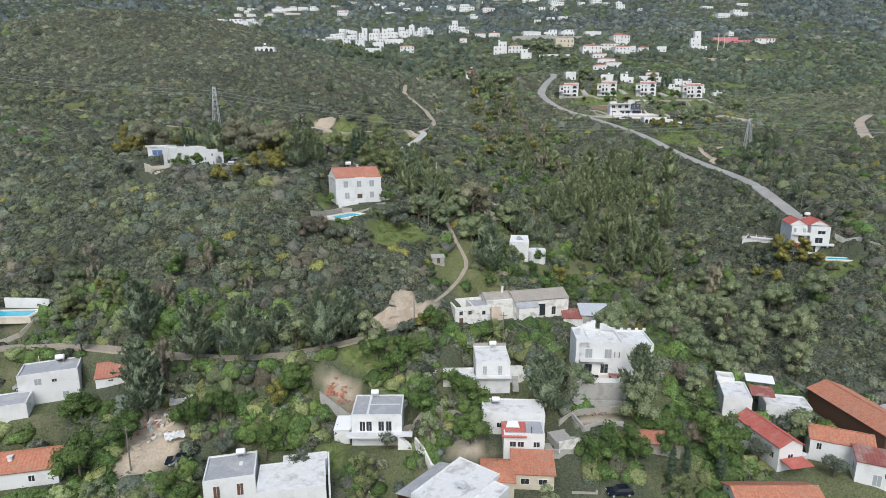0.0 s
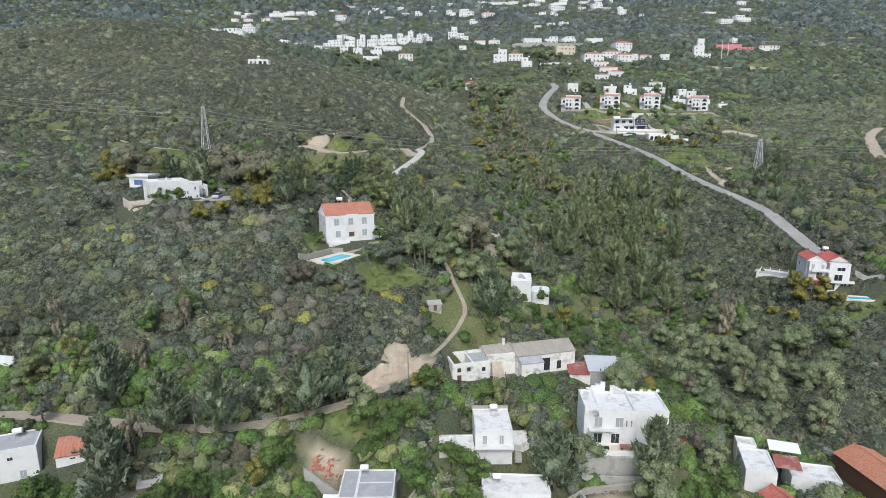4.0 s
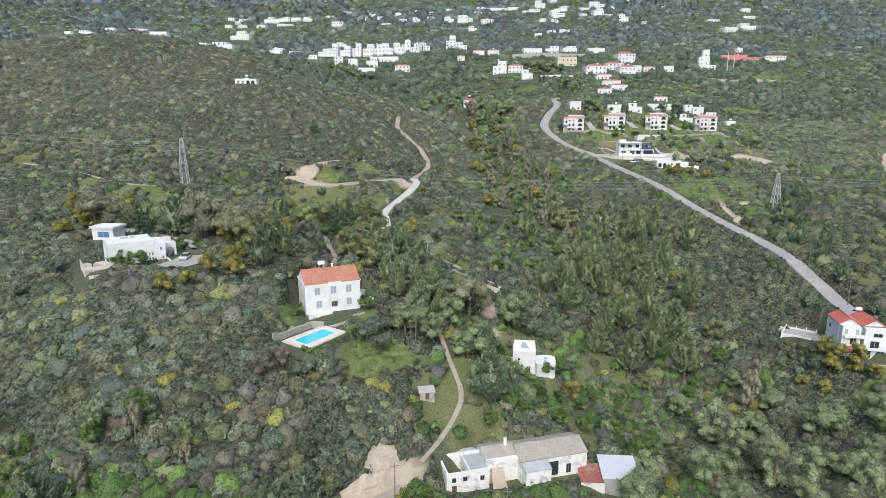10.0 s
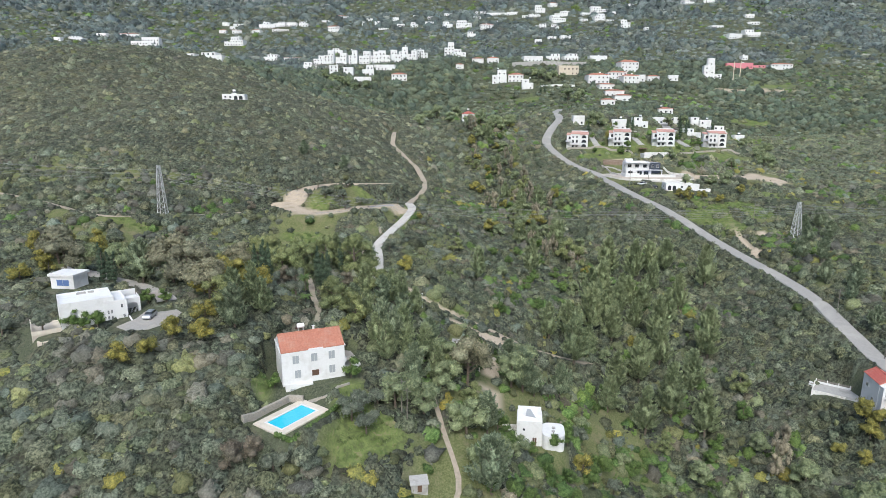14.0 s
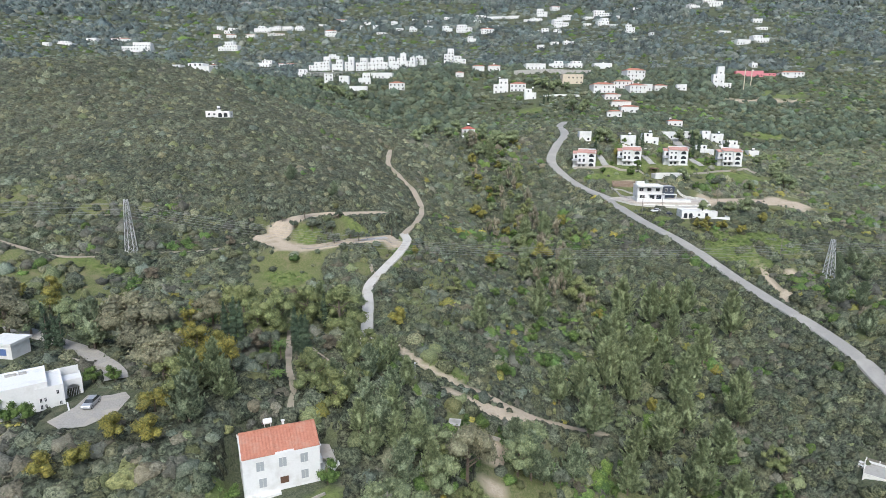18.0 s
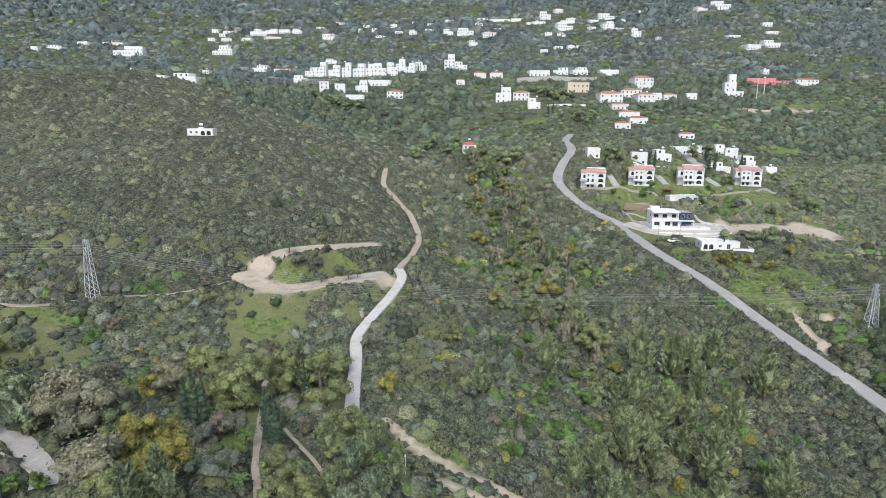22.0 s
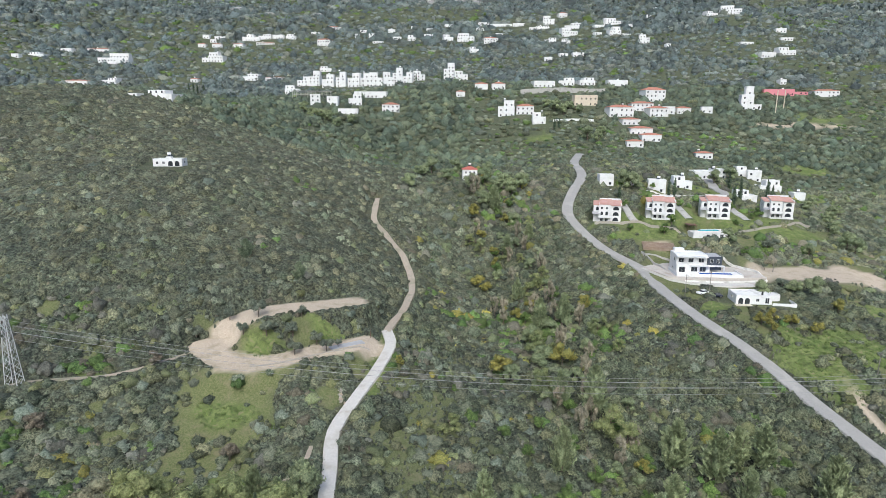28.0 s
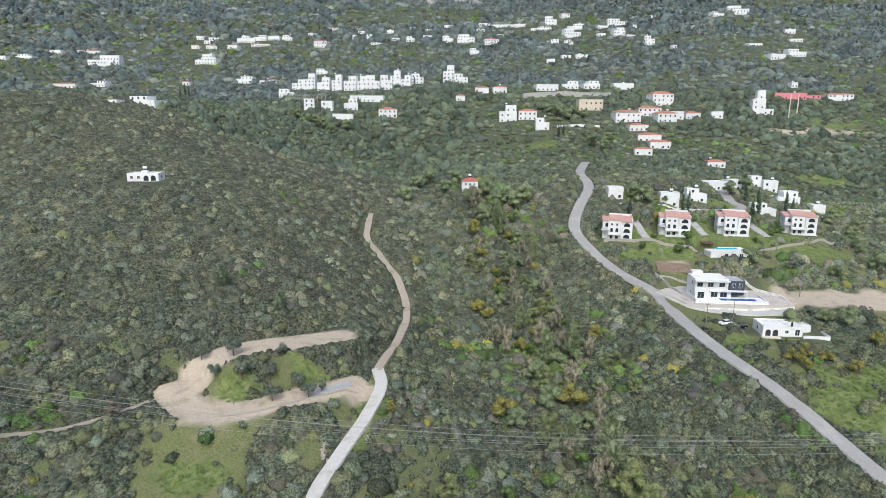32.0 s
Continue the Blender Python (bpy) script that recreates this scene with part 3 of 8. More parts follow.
def strip(name, key, mat, lift, label, category):
    """A road laid along its line, cambered, with a ragged or cast edge."""
    line, z, half = LINES[key]
    t = np.gradient(line, axis=0)
    t /= np.linalg.norm(t, axis=1)[:, None] + 1e-9
    n = np.stack([-t[:, 1], t[:, 0]], 1)
    ragged = 0.0 if key in ("asphalt", "lane") else 0.5
    V, F = [], []
    cols = (-1.12, -1.0, -0.4, 0.0, 0.4, 1.0, 1.12)
    for i, (q, zz) in enumerate(zip(line, z)):
        for c in cols:
            w = half * (1 + ragged * (float(vnoise(q[0] * 1.0 + 40 * np.sign(c), q[1], 4, 9)) - 0.5)) * c
            x, y = q + n[i] * w
            top = zz + lift - 0.05 * abs(c) if abs(c) <= 1 else zz - DROP.get(key, 0.3) - 0.25
            V.append((x, y, top))
    k = len(cols)
    for i in range(len(line) - 1):
        for j in range(k - 1):
            F.append((i * k + j, i * k + j + 1, (i + 1) * k + j + 1, (i + 1) * k + j))
    me = raw_mesh(name, V, F)
    me.materials.append(mat)
    return tagged(new(name, me), label, category, kind="structure")


strip("road", "asphalt", M_asphalt, 0.16, "worn grey asphalt road climbing through scrub", "road")
strip("concrete_lane", "lane", M_lane, 0.18, "pale concrete lane winding up the slope", "road")
strip("dirt_track", "track", M_dirt, 0.10, "pale rutted dirt track up the hill", "track")
strip("dirt_road", "dirt", M_dirt, 0.10, "dusty village dirt road", "track")
strip("footpath", "footpath", M_dirt, 0.06, "narrow worn footpath through gardens", "path")
strip("branch_path", "branch", M_dirt, 0.05, "pale narrow path branching from the lane", "path")
strip("garden_track", "garden_track", M_dirt, 0.05, "faint earth track through the gardens", "track")
strip("villa_lane", "villa_lane_a", M_concrete, 0.08, "pale paved drive between villas", "drive")
strip("villa_lane", "villa_lane_b", M_concrete, 0.08, "pale paved drive between villas", "drive")
strip("villa_lane", "villa_lane_c", M_concrete, 0.08, "pale paved drive between villas", "drive")
strip("upper_street", "upper_street", M_asphalt, 0.12, "grey street behind the villas", "road")
strip("hillside_track", "right_track", M_scar, 0.10, "bare earth track cut into the hillside", "track")
strip("farm_drive", "drive", M_dirt, 0.05, "narrow earth drive behind the house", "track")
strip("villa_drive", "villa_drive", M_gravel, 0.10, "grey drive leading to the villa", "road")
strip("hill_track", "hill_track", M_dirt, 0.08, "grassy earth track along the hill foot", "track")
strip("villas_street", "villas_street", M_lane, 0.12, "pale side street to the villas", "road")


# ---- building kit ----
def box(x0, y0, z0, x1, y1, z1):
    V = [(x0, y0, z0), (x1, y0, z0), (x1, y1, z0), (x0, y1, z0), (x0, y0, z1), (x1, y0, z1), (x1, y1, z1), (x0, y1, z1)]
    return V, [(0, 3, 2, 1), (4, 5, 6, 7), (0, 1, 5, 4), (1, 2, 6, 5), (2, 3, 7, 6), (3, 0, 4, 7)]


def join(*geos):
    V, F = [], []
    for v, f in geos:
        k = len(V)
        V += list(v)
        F += [tuple(i + k for i in q) for q in f]
    return V, F


def tube(p, q, r0, r1, n=6):
    """A tapered rod from p to q."""
    p, q = Vector(p), Vector(q)
    ax = (q - p).normalized()
    u = ax.orthogonal().normalized()
    v = ax.cross(u)
    V = [tuple(c + (u * math.cos(2 * math.pi * i / n) + v * math.sin(2 * math.pi * i / n)) * r) for c, r in ((p, r0), (q, r1)) for i in range(n)]
    F = [(i, (i + 1) % n, n + (i + 1) % n, n + i) for i in range(n)] + [tuple(range(n - 1, -1, -1)), tuple(range(n, 2 * n))]
    return V, F


def slab(p00, p10, p11, p01, thick=0.14, roll=0.0, nu=1, nv=1):
    """A sheet between four corners, with thickness and, for tiles, rolls across its width."""
    c = [Vector(p) for p in (p00, p10, p11, p01)]
    nor = ((c[1] - c[0]).cross(c[3] - c[0])).normalized()
    top, bot = [], []
    for j in range(nv + 1):
        for i in range(nu + 1):
            u, v = i / nu, j / nv
            q = (c[0] * (1 - u) + c[1] * u) * (1 - v) + (c[3] * (1 - u) + c[2] * u) * v
            top.append(tuple(q + nor * (roll if i % 2 else 0.0)))
            bot.append(tuple(q - nor * thick))
    V, F, m, k = top + bot, [], nu + 1, len(top)
    for j in range(nv):
        for i in range(nu):
            a = j * m + i
            F += [(a, a + 1, a + m + 1, a + m), (k + a, k + a + m, k + a + m + 1, k + a + 1)]
    for i in range(nu):
        e = nv * m + i
        F += [(i, k + i, k + i + 1, i + 1), (e, e + 1, k + e + 1, k + e)]
    for j in range(nv):
        a, b = j * m, j * m + nu
        F += [(a, a + m, k + a + m, k + a), (b, k + b, k + b + m, b + m)]
    return V, F


def thing(name, x, y, z, rz, label, category, group=""):
    e = new(name)
    e.empty_display_size = 0.5
    e.matrix_world = pose(x, y, z, 0, 0, rz)
    return tagged(e, label, category, group)


MESHES = {}


def part(name, geo, mat, parent, label="", at=None, rz=0.0, key=None):
    """Links geometry as one mesh object under a thing or a part; alike pieces share their mesh."""
    me = MESHES.get(key) if key else None
    if me is None:
        me = raw_mesh(name, *(geo() if callable(geo) else geo))
        me.materials.append(mat)
        if key:
            MESHES[key] = me
    ob = new(name, me)
    ob.parent = parent
    if at is not None:
        ob.matrix_basis = pose(*at, 0, 0, rz)
    if label:
        ob["label"] = label
    return ob


def frame_bars(w, h, t=0.07, out=0.06):
    return join(box(-w / 2, -out, 0, -w / 2 + t, 0.05, h), box(w / 2 - t, -out, 0, w / 2, 0.05, h), box(-w / 2 + t, -out, 0, w / 2 - t, 0.05, t),
                box(-w / 2 + t, -out, h - t, w / 2 - t, 0.05, h), box(-t / 3, -out + 0.01, t, t / 3, 0.05, h - t))


TURN = {"S": 0, "E": 90, "N": 180, "W": 270}


def face_at(face, cx, cy, w, d, u):
    """A place on one face of a block, u metres from the face's middle."""
    return {"S": (cx + u, cy - d / 2), "E": (cx + w / 2, cy + u), "N": (cx - u, cy + d / 2), "W": (cx - w / 2, cy - u)}[face]


def window(parent, blk, face, u, z, w=1.2, h=1.3, kind="window", pane=None, surround=None):
    """A window with its frame standing proud and its pane set behind."""
    x, y = face_at(face, *blk[:4], u)
    fr = part(kind, lambda: frame_bars(w, h), surround or M_white, parent, "", (x, y, z), TURN[face], ("fr", w, h, (surround or M_white).name))
    part("pane" if kind == "window" else "leaf", lambda: box(-w / 2 + 0.06, -0.025, 0.06, w / 2 - 0.06, 0.03, h - 0.06), pane or M_glass, fr, "", None, 0,
         ("pn", w, h, (pane or M_glass).name))
    return fr


def door(parent, blk, face, u, z, w=1.0, h=2.1, mat=None):
    return window(parent, blk, face, u, z, w, h, "door", mat or M_wood)


def arch_pts(w, h, n=8):
    r = w / 2
    return [(-r, 0)] + [(-r * math.cos(math.pi * i / n), h - r + r * math.sin(math.pi * i / n)) for i in range(n + 1)] + [(r, 0)]


def arch_panel(w, h, y0=-0.04, y1=0.03):
    """A flat arched leaf."""
    pts = arch_pts(w, h)
    n = len(pts)
    V = [(x, y0, z) for x, z in pts] + [(x, y1, z) for x, z in pts]
    return V, [tuple(range(n))] + [tuple(range(2 * n - 1, n - 1, -1))] + [(i, n + i, n + (i + 1) % n, (i + 1) % n) for i in range(n)]


def arch_wall(w, h, ow, oh, thick=0.3):
    """A wall with an arched opening through it."""
    pts = arch_pts(ow, oh)
    outer = [(-w / 2, 0)] + [(-w / 2 + w * i / (len(pts) - 3), h) for i in range(len(pts) - 2)] + [(w / 2, 0)]
    V, F, n = [], [], len(pts)
    for y in (0, thick):
        V += [(x, y, z) for x, z in pts] + [(x, y, z) for x, z in outer]
    for i in range(n - 1):
        F += [(i, i + 1, n + i + 1, n + i), (2 * n + i, 3 * n + i, 3 * n + i + 1, 2 * n + i + 1), (i, 2 * n + i, 2 * n + i + 1, i + 1),
              (n + i, n + i + 1, 3 * n + i + 1, 3 * n + i)]
    return V, F


def arch_window(parent, blk, face, u, z, w=1.3, h=2.0):
    x, y = face_at(face, *blk[:4], u)
    return part("arched_window", lambda: arch_panel(w, h), M_glass, parent, "", (x, y, z), TURN[face], ("arch", w, h))


def walls(parent, blk, mat, parapet=0.35, roof=None, name="wall"):
    """The walls of a block with its parapet, and its flat roof. blk: cx, cy, width, depth, bottom, height."""
    cx, cy, w, d, z, h = blk
    x0, x1, y0, y1, t = cx - w / 2, cx + w / 2, cy - d / 2, cy + d / 2, 0.22
    top = z + h
    geo = [box(x0, y0, z - 1.6, x1, y1, top)]
    if parapet:
        geo += [box(x0, y0, top, x1, y0 + t, top + parapet), box(x0, y1 - t, top, x1, y1, top + parapet),
                box(x0, y0 + t, top, x0 + t, y1 - t, top + parapet), box(x1 - t, y0 + t, top, x1, y1 - t, top + parapet)]
    part(name, join(*geo), mat, parent)
    if parapet:
        part("roof", box(x0 + t, y0 + t, top - 0.1, x1 - t, y1 - t, top + 0.05), roof or M_roof_white, parent)
    return blk


def tile_roof(parent, blk, kind, mat, rise=1.6, over=0.3, fine=True, verge=None):
    """A tiled roof over a block: gable along x ('gable'), along y ('gable_y'), 'hip' or 'shed', with rolls and a fascia."""
    cx, cy, w, d, z, h = blk
    x0, x1, y0, y1, e = cx - w / 2 - over, cx + w / 2 + over, cy - d / 2 - over, cy + d / 2 + over, z + h
    roll = 0.07 if fine else 0.0
    nu = lambda length: max(2, 2 * int(length / 0.5)) if fine else 1
    nv = 3 if fine else 1
    if kind == "gable":
        geo = join(slab((x0, y0, e), (x1, y0, e), (x1, cy, e + rise), (x0, cy, e + rise), 0.14, roll, nu(w), nv),
                   slab((x1, y1, e), (x0, y1, e), (x0, cy, e + rise), (x1, cy, e + rise), 0.14, roll, nu(w), nv),
                   box(x0, cy - 0.12, e + rise - 0.02, x1, cy + 0.12, e + rise + 0.12))
        ends = [([(cx + s * w / 2, y0 + over, e), (cx + s * w / 2, y1 - over, e), (cx + s * w / 2, cy, e + rise - 0.1)], [(0, 1, 2)]) for s in (-1, 1)]
    elif kind == "gable_y":
        geo = join(slab((x0, y1, e), (x0, y0, e), (cx, y0, e + rise), (cx, y1, e + rise), 0.14, roll, nu(d), nv),
                   slab((x1, y0, e), (x1, y1, e), (cx, y1, e + rise), (cx, y0, e + rise), 0.14, roll, nu(d), nv),
                   box(cx - 0.12, y0, e + rise - 0.02, cx + 0.12, y1, e + rise + 0.12))
        ends = [([(x0 + over, cy + s * d / 2, e), (x1 - over, cy + s * d / 2, e), (cx, cy + s * d / 2, e + rise - 0.1)], [(0, 1, 2)]) for s in (-1, 1)]
    elif kind == "shed":
        geo = slab((x0, y0, e), (x1, y0, e), (x1, y1, e + rise), (x0, y1, e + rise), 0.14, roll, nu(w), nv)
        ends = [([(cx + s * w / 2, y0 + over, e), (cx + s * w / 2, y1 - over, e), (cx + s * w / 2, y1 - over, e + rise - 0.1)], [(0, 1, 2)]) for s in (-1, 1)]
        ends.append(box(cx - w / 2, cy + d / 2 - 0.2, e, cx + w / 2, cy + d / 2, e + rise - 0.2))
    else:
        r = min(w, d) / 2
        a, b = ((cx - w / 2 + r, cy), (cx + w / 2 - r, cy)) if w >= d else ((cx, cy - d / 2 + r), (cx, cy + d / 2 - r))
        A, Bq = (*a, e + rise), (*b, e + rise)
        k = 2 if fine else 1
        if w >= d:
            geo = join(slab((x0, y0, e), (x1, y0, e), Bq, A, 0.14, roll, nu(w), k), slab((x1, y1, e), (x0, y1, e), A, Bq, 0.14, roll, nu(w), k),
                       slab((x0, y1, e), (x0, y0, e), A, A, 0.14, roll, nu(d), k), slab((x1, y0, e), (x1, y1, e), Bq, Bq, 0.14, roll, nu(d), k))
        else:
            geo = join(slab((x0, y0, e), (x1, y0, e), A, A, 0.14, roll, nu(w), k), slab((x1, y1, e), (x0, y1, e), Bq, Bq, 0.14, roll, nu(w), k),
                       slab((x0, y1, e), (x0, y0, e), A, Bq, 0.14, roll, nu(d), k), slab((x1, y0, e), (x1, y1, e), Bq, A, 0.14, roll, nu(d), k))
        ends = []
    part("tiled_roof", geo, mat, parent)
    for end in ends:
        part("gable_wall", end, verge or M_white, parent)


def fence_bars(n, length, h, r=0.02):
    return join(*[box(-length / 2 + length * i / n - r, -r, 0, -length / 2 + length * i / n + r, r, h) for i in range(n + 1)],
                box(-length / 2, -0.03, h, length / 2, 0.03, h + 0.05))


def railing(parent, x, y, z, length, h=0.9, rz=0, mat=None):
    return part("railing", lambda: fence_bars(max(3, int(length / 0.35)), length, h), mat or M_white, parent, "", (x, y, z), rz, ("rail", round(length, 1), h, (mat or M_white).name))


# rooftop water tank, built once
def barrel(r, length, n=14):
    prof = [(-length / 2, 0.05), (-length / 2 - 0.0, r * 0.75), (-length / 2 + 0.12, r), (length / 2 - 0.12, r), (length / 2, r * 0.75), (length / 2, 0.05)]
    V = [(x, rr * math.cos(2 * math.pi * i / n), rr * math.sin(2 * math.pi * i / n)) for x, rr in prof for i in range(n)]
    F = [(j * n + i, j * n + (i + 1) % n, (j + 1) * n + (i + 1) % n, (j + 1) * n + i) for j in range(len(prof) - 1) for i in range(n)]
    return V, F + [tuple(range(n - 1, -1, -1)), tuple(range(len(V) - n, len(V)))]


def make_tank():
    t = thing("water_tank", 0, 0, -500, 0, "white rooftop water tank with solar panel on a steel stand", "water tank", "rooftop water tanks")
    part("barrel", barrel(0.5, 1.5), M_tank, t, "", (0, 0, 1.25))
    for x in (-0.5, 0.5):
        for y in (-0.35, 0.35):
            part("leg", lambda: tube((0, 0, 0), (0, 0, 0.85), 0.03, 0.03), M_metal, t, "", (x, y, 0), 0, "tank_leg")
    part("solar_panel", slab((-0.9, -1.5, 0.15), (0.9, -1.5, 0.15), (0.9, -0.5, 0.9), (-0.9, -0.5, 0.9), 0.07), M_panel, t, "tilted dark solar panel")
    return t


TANK = make_tank()
TANKS = []


def tank(parent, x, y, z, rz=180):
    """Stands a water tank on a roof, given in the building's own metres."""
    m = parent.matrix_world @ pose(x, y, z, 0, 0, rz)
    if not TANKS:
        TANK.matrix_world = m
        TANKS.append(TANK)
    else:
        TANKS.append(copy_thing(TANK, m))


def pool(name, x, y, z, rz, w, d, label, deck=1.2, water=None):
    """A pool: paved deck ring, coping and water a hand below it."""
    t = thing(name, x, y, z, rz, label, "swimming pool")
    W, D = w / 2 + deck, d / 2 + deck
    part("deck", join(box(-W, -D, -1.2, W, -d / 2, 0.12), box(-W, d / 2, -1.2, W, D, 0.12), box(-W, -d / 2, -1.2, -w / 2, d / 2, 0.12), box(w / 2, -d / 2, -1.2, W, d / 2, 0.12)),
         M_deck, t, "cream paved pool deck")
    c = 0.3
    part("coping", join(box(-w / 2 - c, -d / 2 - c, 0.124, w / 2 + c, -d / 2, 0.17), box(-w / 2 - c, d / 2, 0.124, w / 2 + c, d / 2 + c, 0.17),
                        box(-w / 2 - c, -d / 2, 0.124, -w / 2, d / 2, 0.17), box(w / 2, -d / 2, 0.124, w / 2 + c, d / 2, 0.17)), M_white, t, "white coping")
    part("water", box(-w / 2, -d / 2, -1.1, w / 2, d / 2, 0.0), water or M_water, t, "clear turquoise water")
    return t


def rubble_wall(name, pts, h, t, label, mat=None):
    """A free-standing wall along a line on the ground."""
    geo = []
    for (x0, y0), (x1, y1) in zip(pts, pts[1:]):
        a, b = Vector((x0, y0, 0)), Vector((x1, y1, 0))
        n = max(1, int((b - a).length / 2.5))
        s = (b - a).normalized().cross(Vector((0, 0, 1))) * t / 2
        for i in range(n):
            p, q = a.lerp(b, i / n), a.lerp(b, (i + 1) / n)
            zp, zq = gz(p.x, p.y), gz(q.x, q.y)
            j = random.uniform(-0.06, 0.06)
            V = [tuple(o + Vector((0, 0, zz))) for o, zz in ((p - s, zp - 0.6), (q - s, zq - 0.6), (q + s, zq - 0.6), (p + s, zp - 0.6),
                                                             (p - s, zp + h + j), (q - s, zq + h + j), (q + s, zq + h + j), (p + s, zp + h + j))]
            geo.append((V, box(0, 0, 0, 1, 1, 1)[1]))
    me = raw_mesh(name, *join(*geo))
    me.materials.append(mat or M_stone)
    return tagged(new(name, me), label, "wall")


# ---- the red-roofed house above its pool ----
def red_house():
    t = thing("red_roofed_house", -25.0, 166.2, Z_RED, 23, "white two-storey house with terracotta tiled roof", "house")
    b = walls(t, (0, 0, 12.8, 8.8, 0, 7.0), M_white, 0)
    for cx, w in ((-3.75, 5.3), (0.5, 3.2), (4.25, 4.3)):
        tile_roof(t, (cx, 0 if cx != 0.5 else 0.25, w, 8.8 if cx != 0.5 else 8.3, 0, 7.0 if cx != 0.5 else 6.92), "gable", M_tile, 2.5, 0.06)
    [part("verge", box(s * 6.5 - 0.1, -4.6, 6.85, s * 6.5 + 0.1, 4.6, 7.0), M_white, t) for s in (-1, 1)]
    for u in (-3.6, 0.1, 3.7):
        window(t, b, "S", u, 4.3, 1.4, 1.85, pane=M_shutter)
    for u in (-3.3, 3.7):
        window(t, b, "S", u, 1.2, 1.35, 1.8, pane=M_shutter)
    window(t, b, "S", 0.25, 1.25, 1.4, 1.2, "door", M_wood, M_wood)
    for u in (-2, 1.5):
        window(t, b, "W", u, 4.2, 0.9, 1.2)
        window(t, b, "E", u, 4.2, 0.9, 1.2)
    part("terrace", join(box(-6.0, -5.4, -2.2, -0.5, -4.4, 0.1), box(-0.5, -5.0, -2.0, 6.2, -4.4, -0.3)), M_white, t, "white rendered terrace plinth")
    part("terrace_parapet", box(-6.0, -5.4, 0.1, -3.8, -5.25, 0.5), M_white, t)
    part("side_balcony", box(5.9, -3.4, 2.7, 7.0, -1.4, 3.6), M_white, t)
    part("side_porch", join(box(6.42, -2.6, -1.6, 10.2, 3.4, 0.9), box(10.0, -2.6, 0.9, 10.2, 3.4, 1.5), box(6.42, -2.75, -1.6, 10.2, -2.6, 1.3)), M_white, t, "white side porch with low parapet")
    part("porch_roof", slab((6.45, -2.2, 3.0), (9.6, -2.2, 2.2), (9.6, 3.2, 2.2), (6.45, 3.2, 3.0), 0.12), M_paving, t, "pinkish lean-to porch roof")
    [part("porch_post", box(9.35, y, 0.9, 9.55, y + 0.2, 2.15), M_white, t) for y in (-2.0, 2.9)]
    part("chimney", join(box(0.9, 0.5, 8.9, 1.3, 0.9, 10.1), box(0.8, 0.4, 10.1, 1.4, 1.0, 10.2)), M_white, t)
    [part("step", box(6.2 + 0.45 * i, -4.0, -2.0, 6.65 + 0.45 * i, 1.5, -0.1 - 0.25 * i), M_deck, t) for i in range(6)]
    s = part("terrace_window", lambda: frame_bars(1.2, 0.9), M_white, t, "", (-4.6, -5.42, -1.3))
    part("pane", box(-0.54, -0.03, 0.06, 0.54, 0.02, 0.84), M_shutter, s)
    tank(t, -1.5, 0.7, 9.3, 180)


red_house()
pool("swimming_pool", -25.2, 150.6, Z_DECK + 0.15, 55, 8.4, 4.1, "turquoise pool with cream deck below the red-roofed house", 1.75)
rubble_wall("garden_wall", [(-33.4, 147.5), (-30.4, 152.6), (-27.4, 157.0), (-24.5, 156.8)], 1.3, 0.6, "rough stone retaining wall behind the pool")
rubble_wall("garden_edging", [(-23.5, 156.6), (-20, 157.4), (-16, 161)], 0.4, 0.35, "low stone edging of the garden bed")


